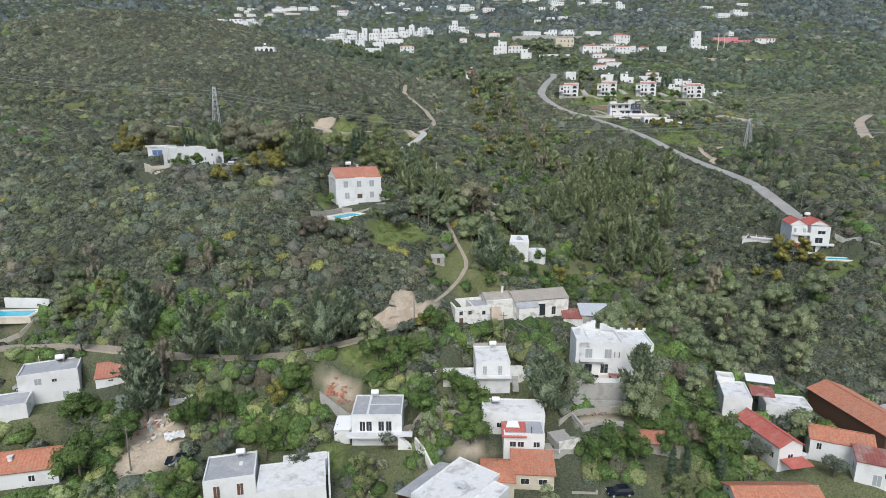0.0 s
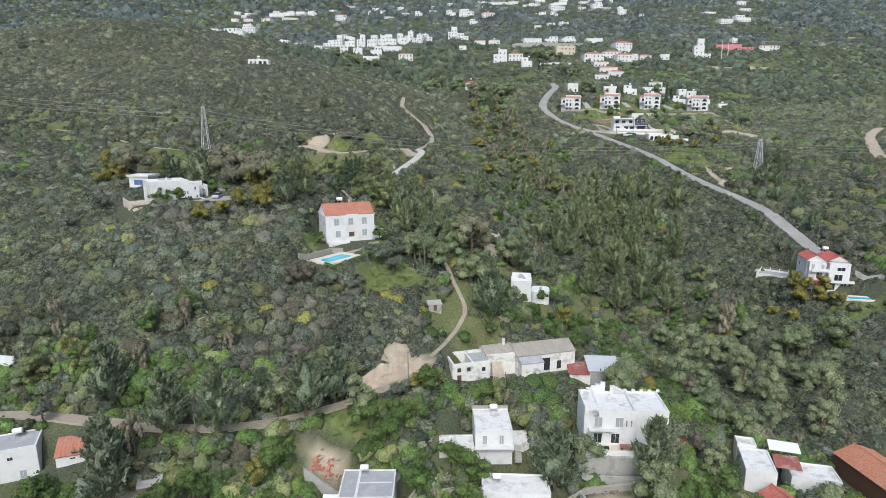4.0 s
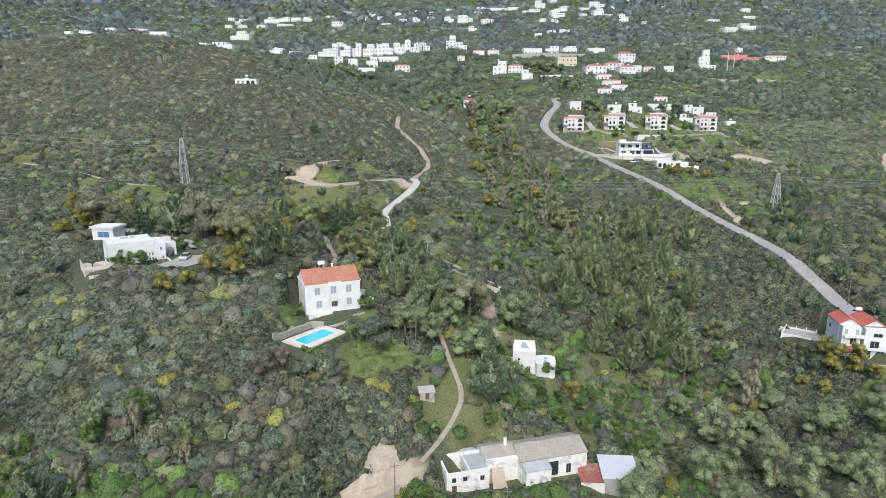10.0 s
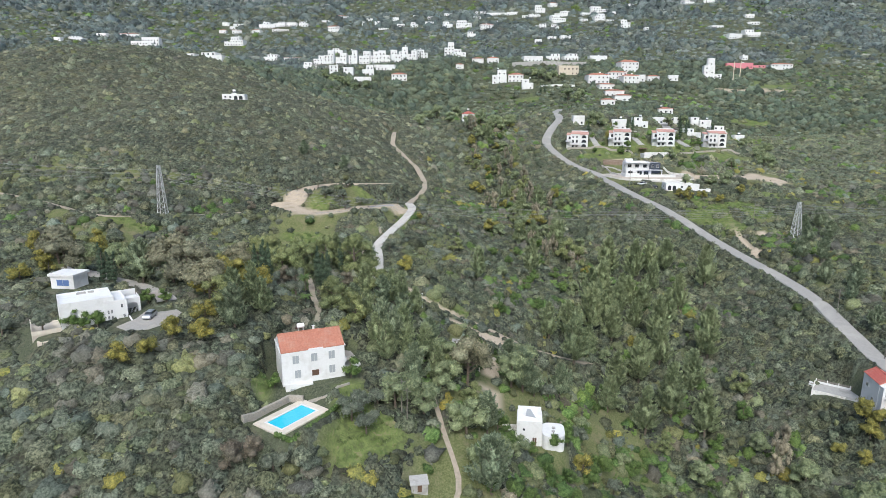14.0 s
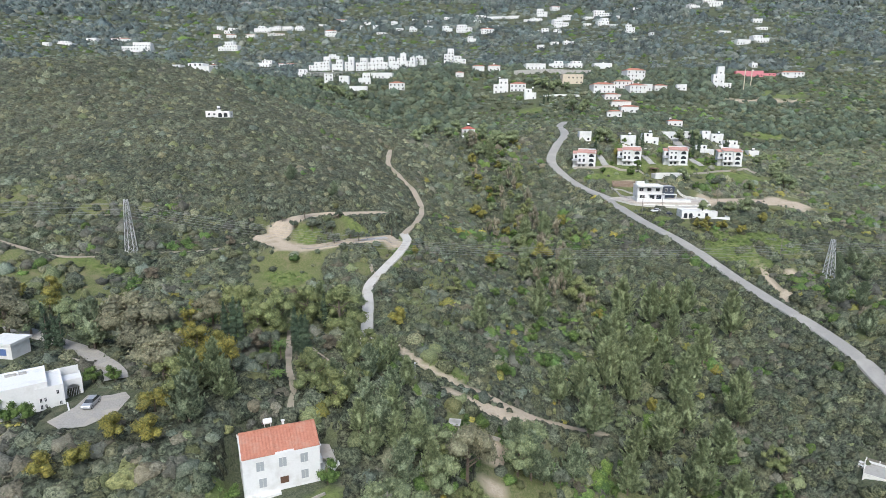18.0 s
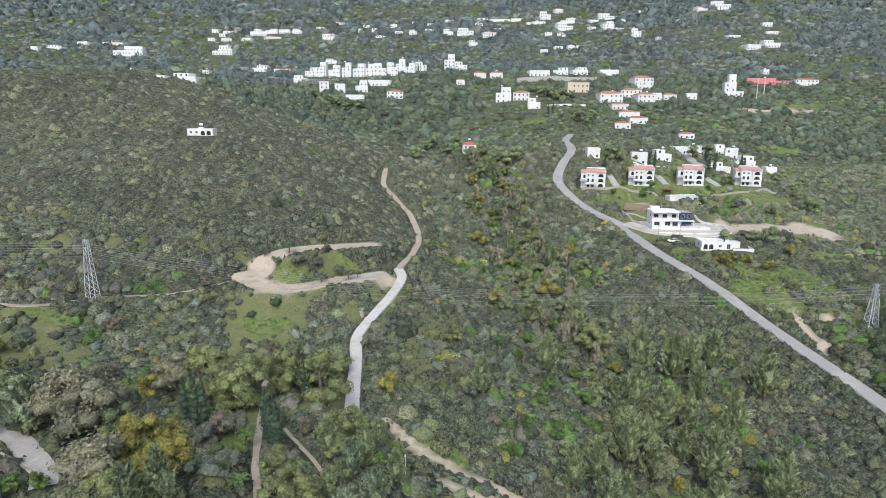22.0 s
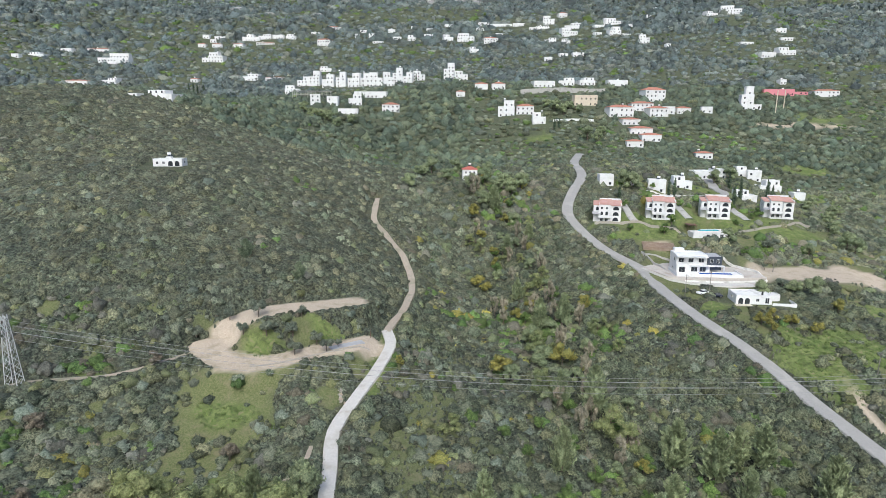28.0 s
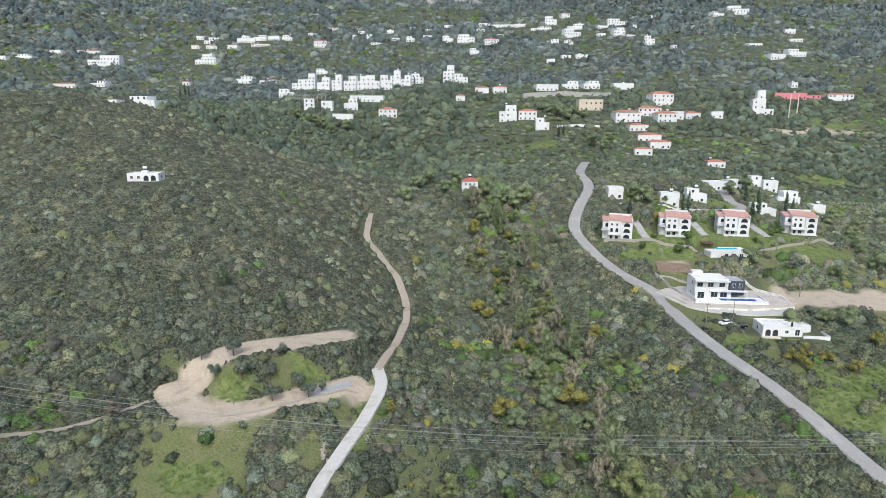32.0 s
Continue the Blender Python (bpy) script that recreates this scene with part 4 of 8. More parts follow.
# ---- the white villa on the western spur ----
def spur_villa():
    t = thing("white_villa", -73.6, 175.0, Z_VILLA, 36, "low white villa with flat roofs and arched porch", "house")
    b = walls(t, (-2.3, 0, 10.0, 9, 0, 5.4), M_white, 0.35, M_white)
    c = walls(t, (2.9, -0.6, 4.4, 8.4, 0, 4.5), M_white, 0.3, M_white, "wing_wall")
    part("side_terrace", join(box(-12.5, -5.0, -1.6, -7.4, 4.0, 0.1), box(-12.5, -5.2, 0.1, -7.4, -5.0, 1.0), box(-12.7, -5.2, -1.6, -12.5, 4.0, 1.2)), M_deck, t, "cream paved side terrace")
    part("lower_terrace", join(box(-12.0, -9.2, -2.6, -6.0, -5.3, -0.8), box(-12.0, -9.4, -2.6, -6.0, -9.2, -0.1)), M_deck, t, "cream paved lower terrace")
    part("vent_pipe", tube((-1.5, 3.0, 5.4), (-1.5, 3.0, 6.2), 0.12, 0.12), M_white, t)
    for zz in (0.7, 2.0):
        window(t, c, "S", -1.5, zz, 0.45, 0.9)
        window(t, c, "S", -0.8, zz, 0.45, 0.9)
    window(t, c, "S", 1.2, 3.0, 0.5, 0.9)
    window(t, c, "S", 1.5, 0.8, 0.5, 0.8)
    window(t, b, "S", -2.6, 2.0, 1.4, 1.8, pane=M_shutter)
    for u in (-3.2, -1, 1.8):
        window(t, b, "W", u, 2.3, 0.8, 1.3)
    window(t, c, "E", 0, 1.6, 1.0, 1.2)
    part("porch_front", arch_wall(3.2, 3.3, 2.2, 2.9), M_white, t, "white arched porch wall", (6.7, -1.2, 0))
    part("porch_side", box(8.0, -0.9, 0, 8.3, 2.8, 3.3), M_white, t)
    part("porch_roof", join(box(5.12, -1.2, 3.3, 8.3, 2.8, 3.5), box(5.12, -1.2, 3.5, 8.3, -1.0, 3.9), box(8.1, -1.0, 3.5, 8.3, 2.8, 3.9)), M_white, t)
    part("porch_gate", join(box(-1.05, 0, 0.1, 1.05, 0.04, 0.2), *[box(-1.0 + 0.28 * i, 0, 0.2, -0.95 + 0.28 * i, 0.04, 2.3) for i in range(8)]), M_white, t, "", (6.7, -1.0, 0))
    part("roof_vent", join(box(-3.6, 2.6, 5.45, -1.8, 3.3, 5.8), box(-1.4, 2.6, 5.45, -0.2, 3.3, 5.8)), M_concrete, t, "grey roof vents")
    part("rear_wall", box(4.2, 4.2, 0, 8.2, 4.4, 4.6), M_white, t)
    part("garden_wall", box(5.2, -8.6, -1.2, 5.45, -4.8, 1.0), M_white, t, "low white garden wall")


spur_villa()
yard = thing("parking_yard", -60.5, 172.6, 77.0, 0, "grey paved parking yard of the villa", "yard")
yard["kind"] = "structure"
part("paving", ([(-5.2, -5.5, 0.05), (-1.5, -8, 0.05), (2.5, -7, 0.05), (5.2, -2, 0.05), (4.6, 4, 0.05), (2.6, 6.2, 0.05), (-4.2, 7.8, 0.05), (-3.6, 0, 0.05)], [(0, 1, 2, 3, 4, 5, 6, 7)]), M_gravel, yard)


def pavilion():
    x, y = -92.8, 196.0
    t = thing("garden_pavilion", x, y, gz(x, y - 2) - 0.2, -8, "small white flat-roofed pavilion with blue shutter", "garden house")
    b = walls(t, (0, 0, 6.4, 5.0, 0, 3.4), M_white, 0.0)
    part("roof_slab", box(-3.6, -2.9, 3.4, 3.6, 2.9, 4.0), M_white, t, "thick white roof slab")
    fr = window(t, b, "S", 0.2, 0.9, 3.6, 1.7, pane=M_blue)
    part("terrace", box(-5.5, -6.0, -2.0, 4.2, -2.6, -0.1), M_deck, t)


pavilion()
rubble_wall("kerb_wall", [(-78, 194), (-71, 190), (-66, 187.5), (-62, 183)], 0.9, 0.4, "pale stone wall along the villa drive")


# ---- the house beside the asphalt road ----
def road_house():
    t = thing("roadside_house", 113.2, 181.2, Z_RIGHT, -12, "white three-storey house with twin red gables", "house")
    b = walls(t, (0, 1.0, 10.4, 7.5, 0, 8.6), M_white, 0)
    left, right = (-2.9, -0.1, 4.4, 9.0, 0.4, 7.8), (2.6, -1.2, 5.4, 8.5, 0, 8.2)
    walls(t, left, M_white, 0, name="gable_bay")
    walls(t, right, M_white, 0, name="front_bay")
    tile_roof(t, (-2.9, 0.8, 4.6, 7.4, 0, 8.5), "gable_y", M_tile_red, 1.5, 0.25, True, M_white)
    tile_roof(t, (2.5, 0.2, 5.4, 8.2, 0, 8.5), "gable_y", M_tile_red, 1.7, 0.25, True, M_white)
    for u, z in ((-1.3, 6.0), (1.3, 6.0)):
        window(t, left, "S", u, z, 0.9, 1.6, pane=M_shutter)
    window(t, right, "S", 0.3, 6.0, 2.2, 1.1)
    window(t, right, "S", -0.2, 3.0, 2.2, 2.0)
    for u in (-1.6, 1.4):
        window(t, right, "S", u, 0.3, 1.7, 2.1)
    window(t, left, "S", 0.6, 3.4, 1.6, 1.8)
    window(t, b, "W", -1.5, 5.6, 1.2, 1.2)
    window(t, b, "W", 1.5, 3.0, 1.0, 1.1)
    window(t, b, "E", -1.5, 5.6, 1.2, 1.2)
    part("balcony", join(box(-4.8, -5.6, 5.5, -0.2, -4.4, 5.7), box(-4.8, -5.6, 5.7, -0.2, -5.5, 6.4)), M_white, t)
    part("balcony", join(box(0.0, -6.4, 2.6, 6.4, -5.3, 2.8), box(0.0, -6.4, 2.8, 6.4, -6.3, 3.4)), M_white, t)
    [part("porch_post", tube((-4.6 + 3.4 * i, -7.0, 0), (-4.6 + 3.4 * i, -7.0, 2.2), 0.1, 0.1), M_white, t) for i in range(2)]
    part("porch_roof", slab((-5.0, -7.3, 2.15), (-0.8, -7.3, 2.15), (-0.8, -4.6, 2.9), (-5.0, -4.6, 2.9), 0.12, 0.07, 12, 2), M_tile_red, t, "small red-tiled porch roof")
    tank(t, 1.6, 3.6, 9.6)


road_house()
pool("kidney_pool", 117.5, 169.2, 49.55, -10, 7.6, 2.7, "narrow blue pool in a paved terrace", 1.1)
rubble_wall("terrace_wall", [(119.5, 176), (124, 172), (127, 167)], 1.1, 0.35, "low retaining wall beside the pool terrace", M_concrete)


# ---- the ruined chapel-like house in the gardens ----
def ruin():
    t = thing("white_cube_house", 22.6, 170.6, Z_RUIN, -8, "white cubic house with a hollow roof", "house")
    b = walls(t, (0, 0, 5.6, 5.2, 0, 5.6), M_white, 0.25, M_white)
    part("roof_slope", slab((-2.6, -2.5, 5.75), (2.6, -2.5, 5.75), (2.6, 2.5, 6.9), (-2.6, 2.5, 6.9), 0.3), M_white, t)
    part("roof_light", slab((-0.9, -0.9, 6.35), (1.3, -1.3, 6.25), (0.2, 1.2, 6.85), (-0.6, 1.2, 6.85), 0.1), M_shutter, t, "dark roof light")
    part("round_window", arch_panel(0.5, 0.5), M_glass, t, "", (-1.2, -2.62, 3.6))
    door(t, b, "S", 1.2, 0, 1.0, 2.1)
    n = 24
    ring = []
    for i in range(n):
        c, q = math.cos(2 * math.pi * i / n), math.sin(2 * math.pi * i / n)
        ring.append((5.3 + 2.5 * math.copysign(abs(c) ** 0.55, c), -0.9 + 3.1 * math.copysign(abs(q) ** 0.55, q)))
    V = [(x, y, -2.5) for x, y in ring] + [(x, y, 3.3) for x, y in ring]
    part("rounded_wing", (V, [(i, (i + 1) % n, n + (i + 1) % n, n + i) for i in range(n)] + [tuple(range(n, 2 * n))]), M_white, t, "white wing with rounded corners")
    part("roof_vent", box(5.0, -0.6, 3.3, 5.8, 0.0, 3.6), M_concrete, t)
    part("roof_vent", box(4.9, -2.0, 3.3, 5.6, -1.4, 3.5), M_concrete, t)
    part("terrace", join(box(-7.6, -2.6, -2.0, -2.85, 2.4, 0.3), box(-7.6, -2.8, 0.3, -2.85, -2.6, 1.1), box(-7.8, -2.8, -2.0, -7.6, 2.4, 1.2), box(-7.6, 2.2, 0.3, -2.85, 2.4, 2.2)), M_old_white, t, "whitewashed walled terrace")
    part("window_slot", box(4.6, -4.08, 1.4, 5.7, -3.9, 1.9), M_glass, t)


ruin()
rubble_wall("yard_wall", [(12, 183), (12.5, 190), (17, 191.5)], 0.8, 0.4, "low earth-coloured yard wall")


# ---- the long weathered house ----
def long_house():
    t = thing("long_farmhouse", 15, 133, Z_LONG, 15, "long weathered white farmhouse, partly roofless", "house")
    b = walls(t, (7.6, 0.2, 13.6, 7.2, 0, 4.4), M_old_white, 0)
    tile_roof(t, b, "gable", M_tile_old, 1.5, 0.15, True, M_old_white)
    c = walls(t, (-2.3, 0.9, 6.4, 6.0, 0, 4.6), M_old_white, 0, name="middle_wall")
    tile_roof(t, (-2.3, 1.4, 6.6, 5.2, 0, 4.55), "gable", M_tile_old, 1.1, 0.1, True, M_old_white)
    part("roofless_wall", join(box(-13.6, -3.4, -1.5, -5.4, -3.0, 4.1), box(-13.6, 2.6, -1.5, -5.4, 3.0, 4.3), box(-13.6, -3.0, -1.5, -13.2, 2.6, 4.2), box(-9.2, -3.0, -1.5, -8.9, 2.6, 4.0)),
         M_old_white, t, "peeling whitewashed wall")
    part("collapsed_roof", box(-8.9, -3.0, 3.4, -5.4, 2.6, 3.7), M_roof_grey, t, "flat mud roof with stains")
    part("annex_wall", join(box(1.0, -5.6, -1.2, 6.0, -5.3, 3.5), box(1.0, -5.3, -1.2, 1.3, -3.4, 3.5), box(5.7, -5.3, -1.2, 6.0, -3.4, 3.5)), M_old_white, t)
    part("annex_roof", slab((0.9, -5.7, 3.5), (6.1, -5.7, 3.5), (6.1, -3.4, 4.2), (0.9, -3.4, 4.2), 0.12), M_roof_grey, t, "grey sheet roof of the lean-to")
    part("fallen_plaster", slab((-4.9, -4.2, 0.2), (-2.2, -4.6, 0.2), (-2.4, -2.2, 3.2), (-4.6, -2.2, 3.2), 0.2), M_scar, t, "slumped brown rubble")
    part("chimney", join(box(-1.0, 0.9, 4.4, -0.5, 1.4, 6.9), box(-1.1, 0.8, 6.9, -0.4, 1.5, 7.0)), M_old_white, t)
    for u in (-4.4, 3.0):
        window(t, b, "S", u, 0.6, 1.0, 1.9, pane=M_glass, surround=M_grey_wood)
    part("broken_opening", box(6.2, -3.52, 0.6, 8.4, -3.36, 3.4), M_glass, t, "dark broken opening")
    for x in (-12.2, -10.1, -6.8):
        w = part("window", lambda: frame_bars(0.8, 0.9), M_grey_wood, t, "", (x, -3.42, 2.3 if x < -9 else 2.0), 0, "lw")
        part("pane", lambda: box(-0.36, -0.03, 0.06, 0.36, 0.02, 0.84), M_glass, w, "", None, 0, "lwp")
    part("door", box(-12.6, -3.46, 0, -11.7, -3.38, 1.6), M_wood, t)
    part("tin_lean_to", slab((-10.6, 2.9, 4.0), (-5.6, 2.9, 4.0), (-5.6, 5.6, 3.2), (-10.6, 5.6, 3.2), 0.08, 0.05, 16, 1), M_metal, t, "corrugated tin lean-to roof")


long_house()


def tin_sheds():
    t = thing("tin_roofed_shed", 33, 132.5, gz(33, 131), -4, "low shed with corrugated metal roof", "shed")
    walls(t, (2.6, 0, 6.6, 6, 0, 2.9), M_concrete, 0)
    part("metal_roof", slab((-0.9, -3.3, 2.95), (6.1, -3.3, 2.95), (6.1, 3.3, 3.9), (-0.9, 3.3, 3.9), 0.06, 0.05, 40, 1), M_metal, t, "grey corrugated metal sheets")
    walls(t, (-2.6, -1.0, 4.4, 4.5, 0, 2.2), M_old_white, 0, name="lean_to_wall")
    part("tiled_roof", slab((-5.0, -3.5, 2.25), (-0.5, -3.5, 2.25), (-0.5, 1.4, 3.1), (-5.0, 1.4, 3.1), 0.1, 0.07, 20, 2), M_rust, t, "streaked red lean-to roof")


tin_sheds()


# ---- the white house with stepped parapets, above a retaining wall ----
def stepped_house():
    t = thing("stepped_parapet_house", 31.8, 114.2, Z_CASTLE, -3, "tall white house with stepped parapets", "house")
    b = walls(t, (0, 0, 8.6, 8.0, 0, 6.4), M_white, 0.5, M_roof_white)
    c = walls(t, (7.6, 2.0, 6.6, 8.2, 0, 5.6), M_white, 0.45, M_roof_white, "east_wall")
    walls(t, (-3.7, -0.5, 2.6, 7.0, 0, 7.3), M_white, 0.3, M_roof_white, "west_wall")
    steps = []
    for i in range(5):
        steps += [box(-4.3 + 0.9 * i, 3.5, 6.8, -3.4 + 0.9 * i, 4.0, 7.2 + 0.42 * i), box(3.4 - 0.55 * i, 3.5, 6.8, 4.3 - 0.55 * i, 4.0, 7.0 + 0.3 * i)]
    steps += [box(-4.2 + 1.4 * i, -4.05, 6.8, -3.6 + 1.4 * i, -3.8, 7.2) for i in range(7)]
    steps += [box(4.4 + 1.6 * i, 5.8, 6.0, 5.0 + 1.6 * i, 6.1, 6.5) for i in range(5)]
    for s in steps:
        part("merlon", s, M_white, t)
    for u in (-2.4, 1.4):
        window(t, b, "S", u, 3.6, 1.5, 2.0, pane=M_shutter)
    for u in (-2.4, 0.8):
        window(t, b, "S", u, 0.4, 1.6, 2.0)
    for u in (2.7, 3.6):
        window(t, b, "S", u, 3.7, 0.35, 1.4)
    window(t, c, "S", 1.5, 2.6, 1.6, 1.6, pane=M_shutter)
    window(t, c, "E", 0, 2.6, 1.2, 1.4)
    part("balcony", join(box(-4.2, -5.0, 3.2, 1.0, -4.0, 3.4), box(-4.2, -5.0, 3.4, 1.0, -4.9, 3.9)), M_white, t)
    part("terrace", box(-4.8, -7.2, -0.3, 5.4, -4.0, 0.1), M_deck, t, "paved front terrace")
    part("terrace_parapet", join(box(-4.8, -7.4, -0.3, 5.4, -7.2, 0.8), box(-5.0, -7.4, -0.3, -4.8, -4.0, 0.8)), M_white, t)
    part("retaining_wall", join(box(-6.5, -7.9, -4.0, 5.8, -7.42, -0.1), box(-7.0, -9.6, -4.4, 6.5, -9.2, -2.9)), M_concrete, t, "stained concrete retaining wall")
    part("terrace_table", join(box(1.4, -6.2, 0.75, 3.6, -5.0, 0.85), box(1.6, -6.0, 0.1, 1.75, -5.2, 0.75), box(3.2, -6.0, 0.1, 3.35, -5.2, 0.75)), M_rust, t, "long terrace table")
    part("terrace_bench", join(box(-2.6, -6.0, 0.4, -0.6, -5.2, 0.5), box(-2.5, -5.9, 0.1, -2.4, -5.3, 0.4), box(-0.8, -5.9, 0.1, -0.7, -5.3, 0.4)), M_black, t)


stepped_house()


# ---- the whitewashed village houses ----
def tank_house():
    t = thing("whitewashed_house", 10.1, 113.6, Z_WH, 1, "whitewashed flat-roofed house with peeling roof", "house")
    b = walls(t, (0, 1.2, 6.9, 8.6, 0, 5.0), M_white, 0.3, M_roof_white)
    for u in (-1.7, 1.4):
        door(t, b, "S", u, 2.4, 0.9, 2.0, M_shutter)
    part("balcony", join(box(-3.6, -4.3, 2.1, 3.6, -3.1, 2.35), box(-3.6, -3.1, -1.0, -3.2, -2.9, 2.1)), M_white, t)
    railing(t, 0, -4.25, 2.35, 7.0, 0.8)
    c = walls(t, (-6.9, -1.6, 6.4, 4.6, -0.4, 2.6), M_old_white, 0.2, M_roof_white, "wing_wall")
    window(t, c, "S", -1.2, 0.4, 0.9, 0.8)
    part("side_terrace", join(box(3.5, -1.5, -1.5, 7.6, 3.5, 1.6), box(7.4, -1.5, 1.6, 7.6, 3.5, 2.5)), M_old_white, t, "whitewashed side terrace")
    [part("step", box(4.0, -3.6 + 0.3 * i, -1, 5.2, -3.3 + 0.3 * i, 0.25 * i), M_concrete, t) for i in range(7)]
    part("back_wall", box(-3.6, 5.4, 4.9, 3.6, 5.7, 5.9), M_stone, t)
    tank(t, 0.6, 4.4, 5.05)


tank_house()


def balcony_house():
    t = thing("balcony_house", -12.4, 100.6, Z_H1, 1, "two-storey white house with long balcony", "house")
    b = walls(t, (0.3, 1.0, 9.2, 8.0, 0, 5.9), M_white, 0.25, M_roof_grey)
    part("roof_seam", join(box(-1.6, -2.7, 5.96, -1.2, 4.7, 6.0), box(-1.2, 1.2, 5.96, 4.4, 1.5, 6.0)), M_white, t, "white sealing strips")
    part("balcony", join(box(-5.0, -4.9, 2.5, 3.0, -3.0, 2.8), box(3.0, -4.4, 2.5, 6.8, -3.0, 2.8)), M_white, t)
    railing(t, -1.0, -4.85, 2.8, 8.0, 0.9)
    for u in (-2.6, -1.4, 0.8, 2.2):
        window(t, b, "S", u, 2.9, 1.1, 2.0)
    window(t, b, "S", 0.9, 0.6, 0.5, 1.0)
    part("garage_door", box(2.2, -3.06, 0, 4.6, -2.98, 2.2), M_deck, t, "cream garage door")
    [part("step", box(4.2 + 0.32 * i, -4.6, -1, 4.52 + 0.32 * i, -3.4, 2.5 - 0.3 * i), M_white, t) for i in range(9)]
    c = walls(t, (-6.2, -0.6, 2.8, 3.6, 0, 2.9), M_white, 0, name="lean_to_wall")
    part("lean_to_roof", slab((-7.7, -2.6, 2.9), (-4.6, -2.6, 2.9), (-4.4, 1.6, 3.6), (-7.5, 1.6, 3.6), 0.08), M_tank, t, "white sheet roof")
    part("rear_shed", box(-3.5, 7.0, 0.5, 5.5, 9.4, 3.6), M_roof_grey, t, "grey rear shed")
    tank(t, -0.6, 4.0, 5.95)


balcony_house()


def roof_terraces():
    t = thing("terraced_house", 13.2, 101.4, Z_H2, -3, "white flat-roofed house with patched roof", "house")
    b = walls(t, (0, 1.4, 11.6, 5.6, 0, 4.3), M_white, 0.25, M_roof_white)
    window(t, b, "S", -2.6, 1.4, 1.0, 1.1)
    door(t, b, "S", -4.7, 0, 0.9, 2.1, M_shutter)
    c = walls(t, (1.6, -4.4, 7.2, 5.0, -0.6, 3.8), M_white, 0.2, M_roof_grey, "front_wall")
    part("red_skirt_roof", slab((-2.4, -7.3, 2.9), (2.0, -7.3, 2.9), (2.0, -3.6, 3.9), (-2.4, -3.6, 3.9), 0.12, 0.07, 14, 2), M_tile_red, t, "small red-tiled roof")
    part("skylight", slab((-1.6, -5.2, 3.65), (0.9, -5.2, 3.65), (0.6, -3.6, 4.05), (-1.2, -3.6, 4.05), 0.06), M_tank, t, "white glazed skylight")
    for u in (-2.0, -0.6, 2.2):
        window(t, c, "S", u, 0.8, 1.2, 1.1)
    part("roof_pipe", tube((2.8, -6.6, 0), (2.8, -6.6, 4.6), 0.06, 0.06), M_black, t)
    part("yard", box(5.6, -6.4, -1.5, 11.2, 1.0, -0.35), M_gravel, t, "grey gravel yard")
    part("yard_wall", join(box(11.2, -6.4, -1.5, 11.4, 1.0, 0.4), box(5.6, -6.6, -1.5, 11.4, -6.4, 0.3)), M_concrete, t)
    tank(t, -3.2, 1.6, 4.4)


roof_terraces()


def orange_house():
    t = thing("tiled_cottage", 13.2, 90.2, Z_ORANGE, -4, "stone cottage with orange tiled roofs", "house")
    b = walls(t, (2.2, 1.0, 7.0, 5.2, 0, 3.0), M_tan, 0)
    tile_roof(t, b, "shed", M_tile_orange, 1.3, 0.3, True, M_tan)
    c = walls(t, (-3.8, -0.6, 5.4, 6.4, 0, 2.8), M_tan, 0, name="west_wall")
    tile_roof(t, c, "hip", M_tile_orange, 1.5, 0.3)
    for u in (-1.4, 1.6):
        window(t, b, "S", u, 1.0, 1.5, 1.1)
    window(t, c, "S", 0.8, 0.9, 1.4, 0.9)
    part("courtyard_paving", ([(5.9, -4.5, -0.3), (12.0, -4.0, -0.3), (12.8, 1.2, -0.3), (6.0, 4.0, -0.3)], [(0, 1, 2, 3)]), M_gravel, t, "pale paved courtyard")
    part("courtyard_wall", join(box(8.6, -2.6, -1.2, 12.8, -2.3, 0.6), box(12.6, -2.3, -1.2, 12.9, 1.2, 0.6)), M_stone, t)


orange_house()


def big_roof_house():
    t = thing("broad_white_house", 2.2, 84.6, Z_BIG, -38, "white house with broad patched flat roof", "house")
    b = walls(t, (0, 0, 8.2, 13, 0, 4.3), M_white, 0.2, M_roof_white)
    c = walls(t, (5.4, 1.2, 3.4, 7.2, 0, 4.0), M_white, 0.2, M_roof_white, "side_wall")
    part("lean_to_roof", slab((-7.4, -6.5, 3.0), (-4.1, -6.5, 3.7), (-4.1, 5.0, 3.7), (-7.4, 5.0, 3.0), 0.08), M_roof_grey, t, "dark lean-to roof")
    part("lean_to_wall", box(-7.2, -6.3, -1.5, -7.0, 4.8, 3.0), M_wood, t)
    part("roof_box", join(box(0.6, -1.2, 4.35, 1.0, -0.8, 5.1), box(0.2, -1.3, 5.1, 2.4, -0.5, 5.2)), M_metal, t)
    window(t, b, "S", -1.5, 1.2, 1.2, 1.3)
    window(t, b, "S", 1.8, 1.2, 1.2, 1.3)


big_roof_house()


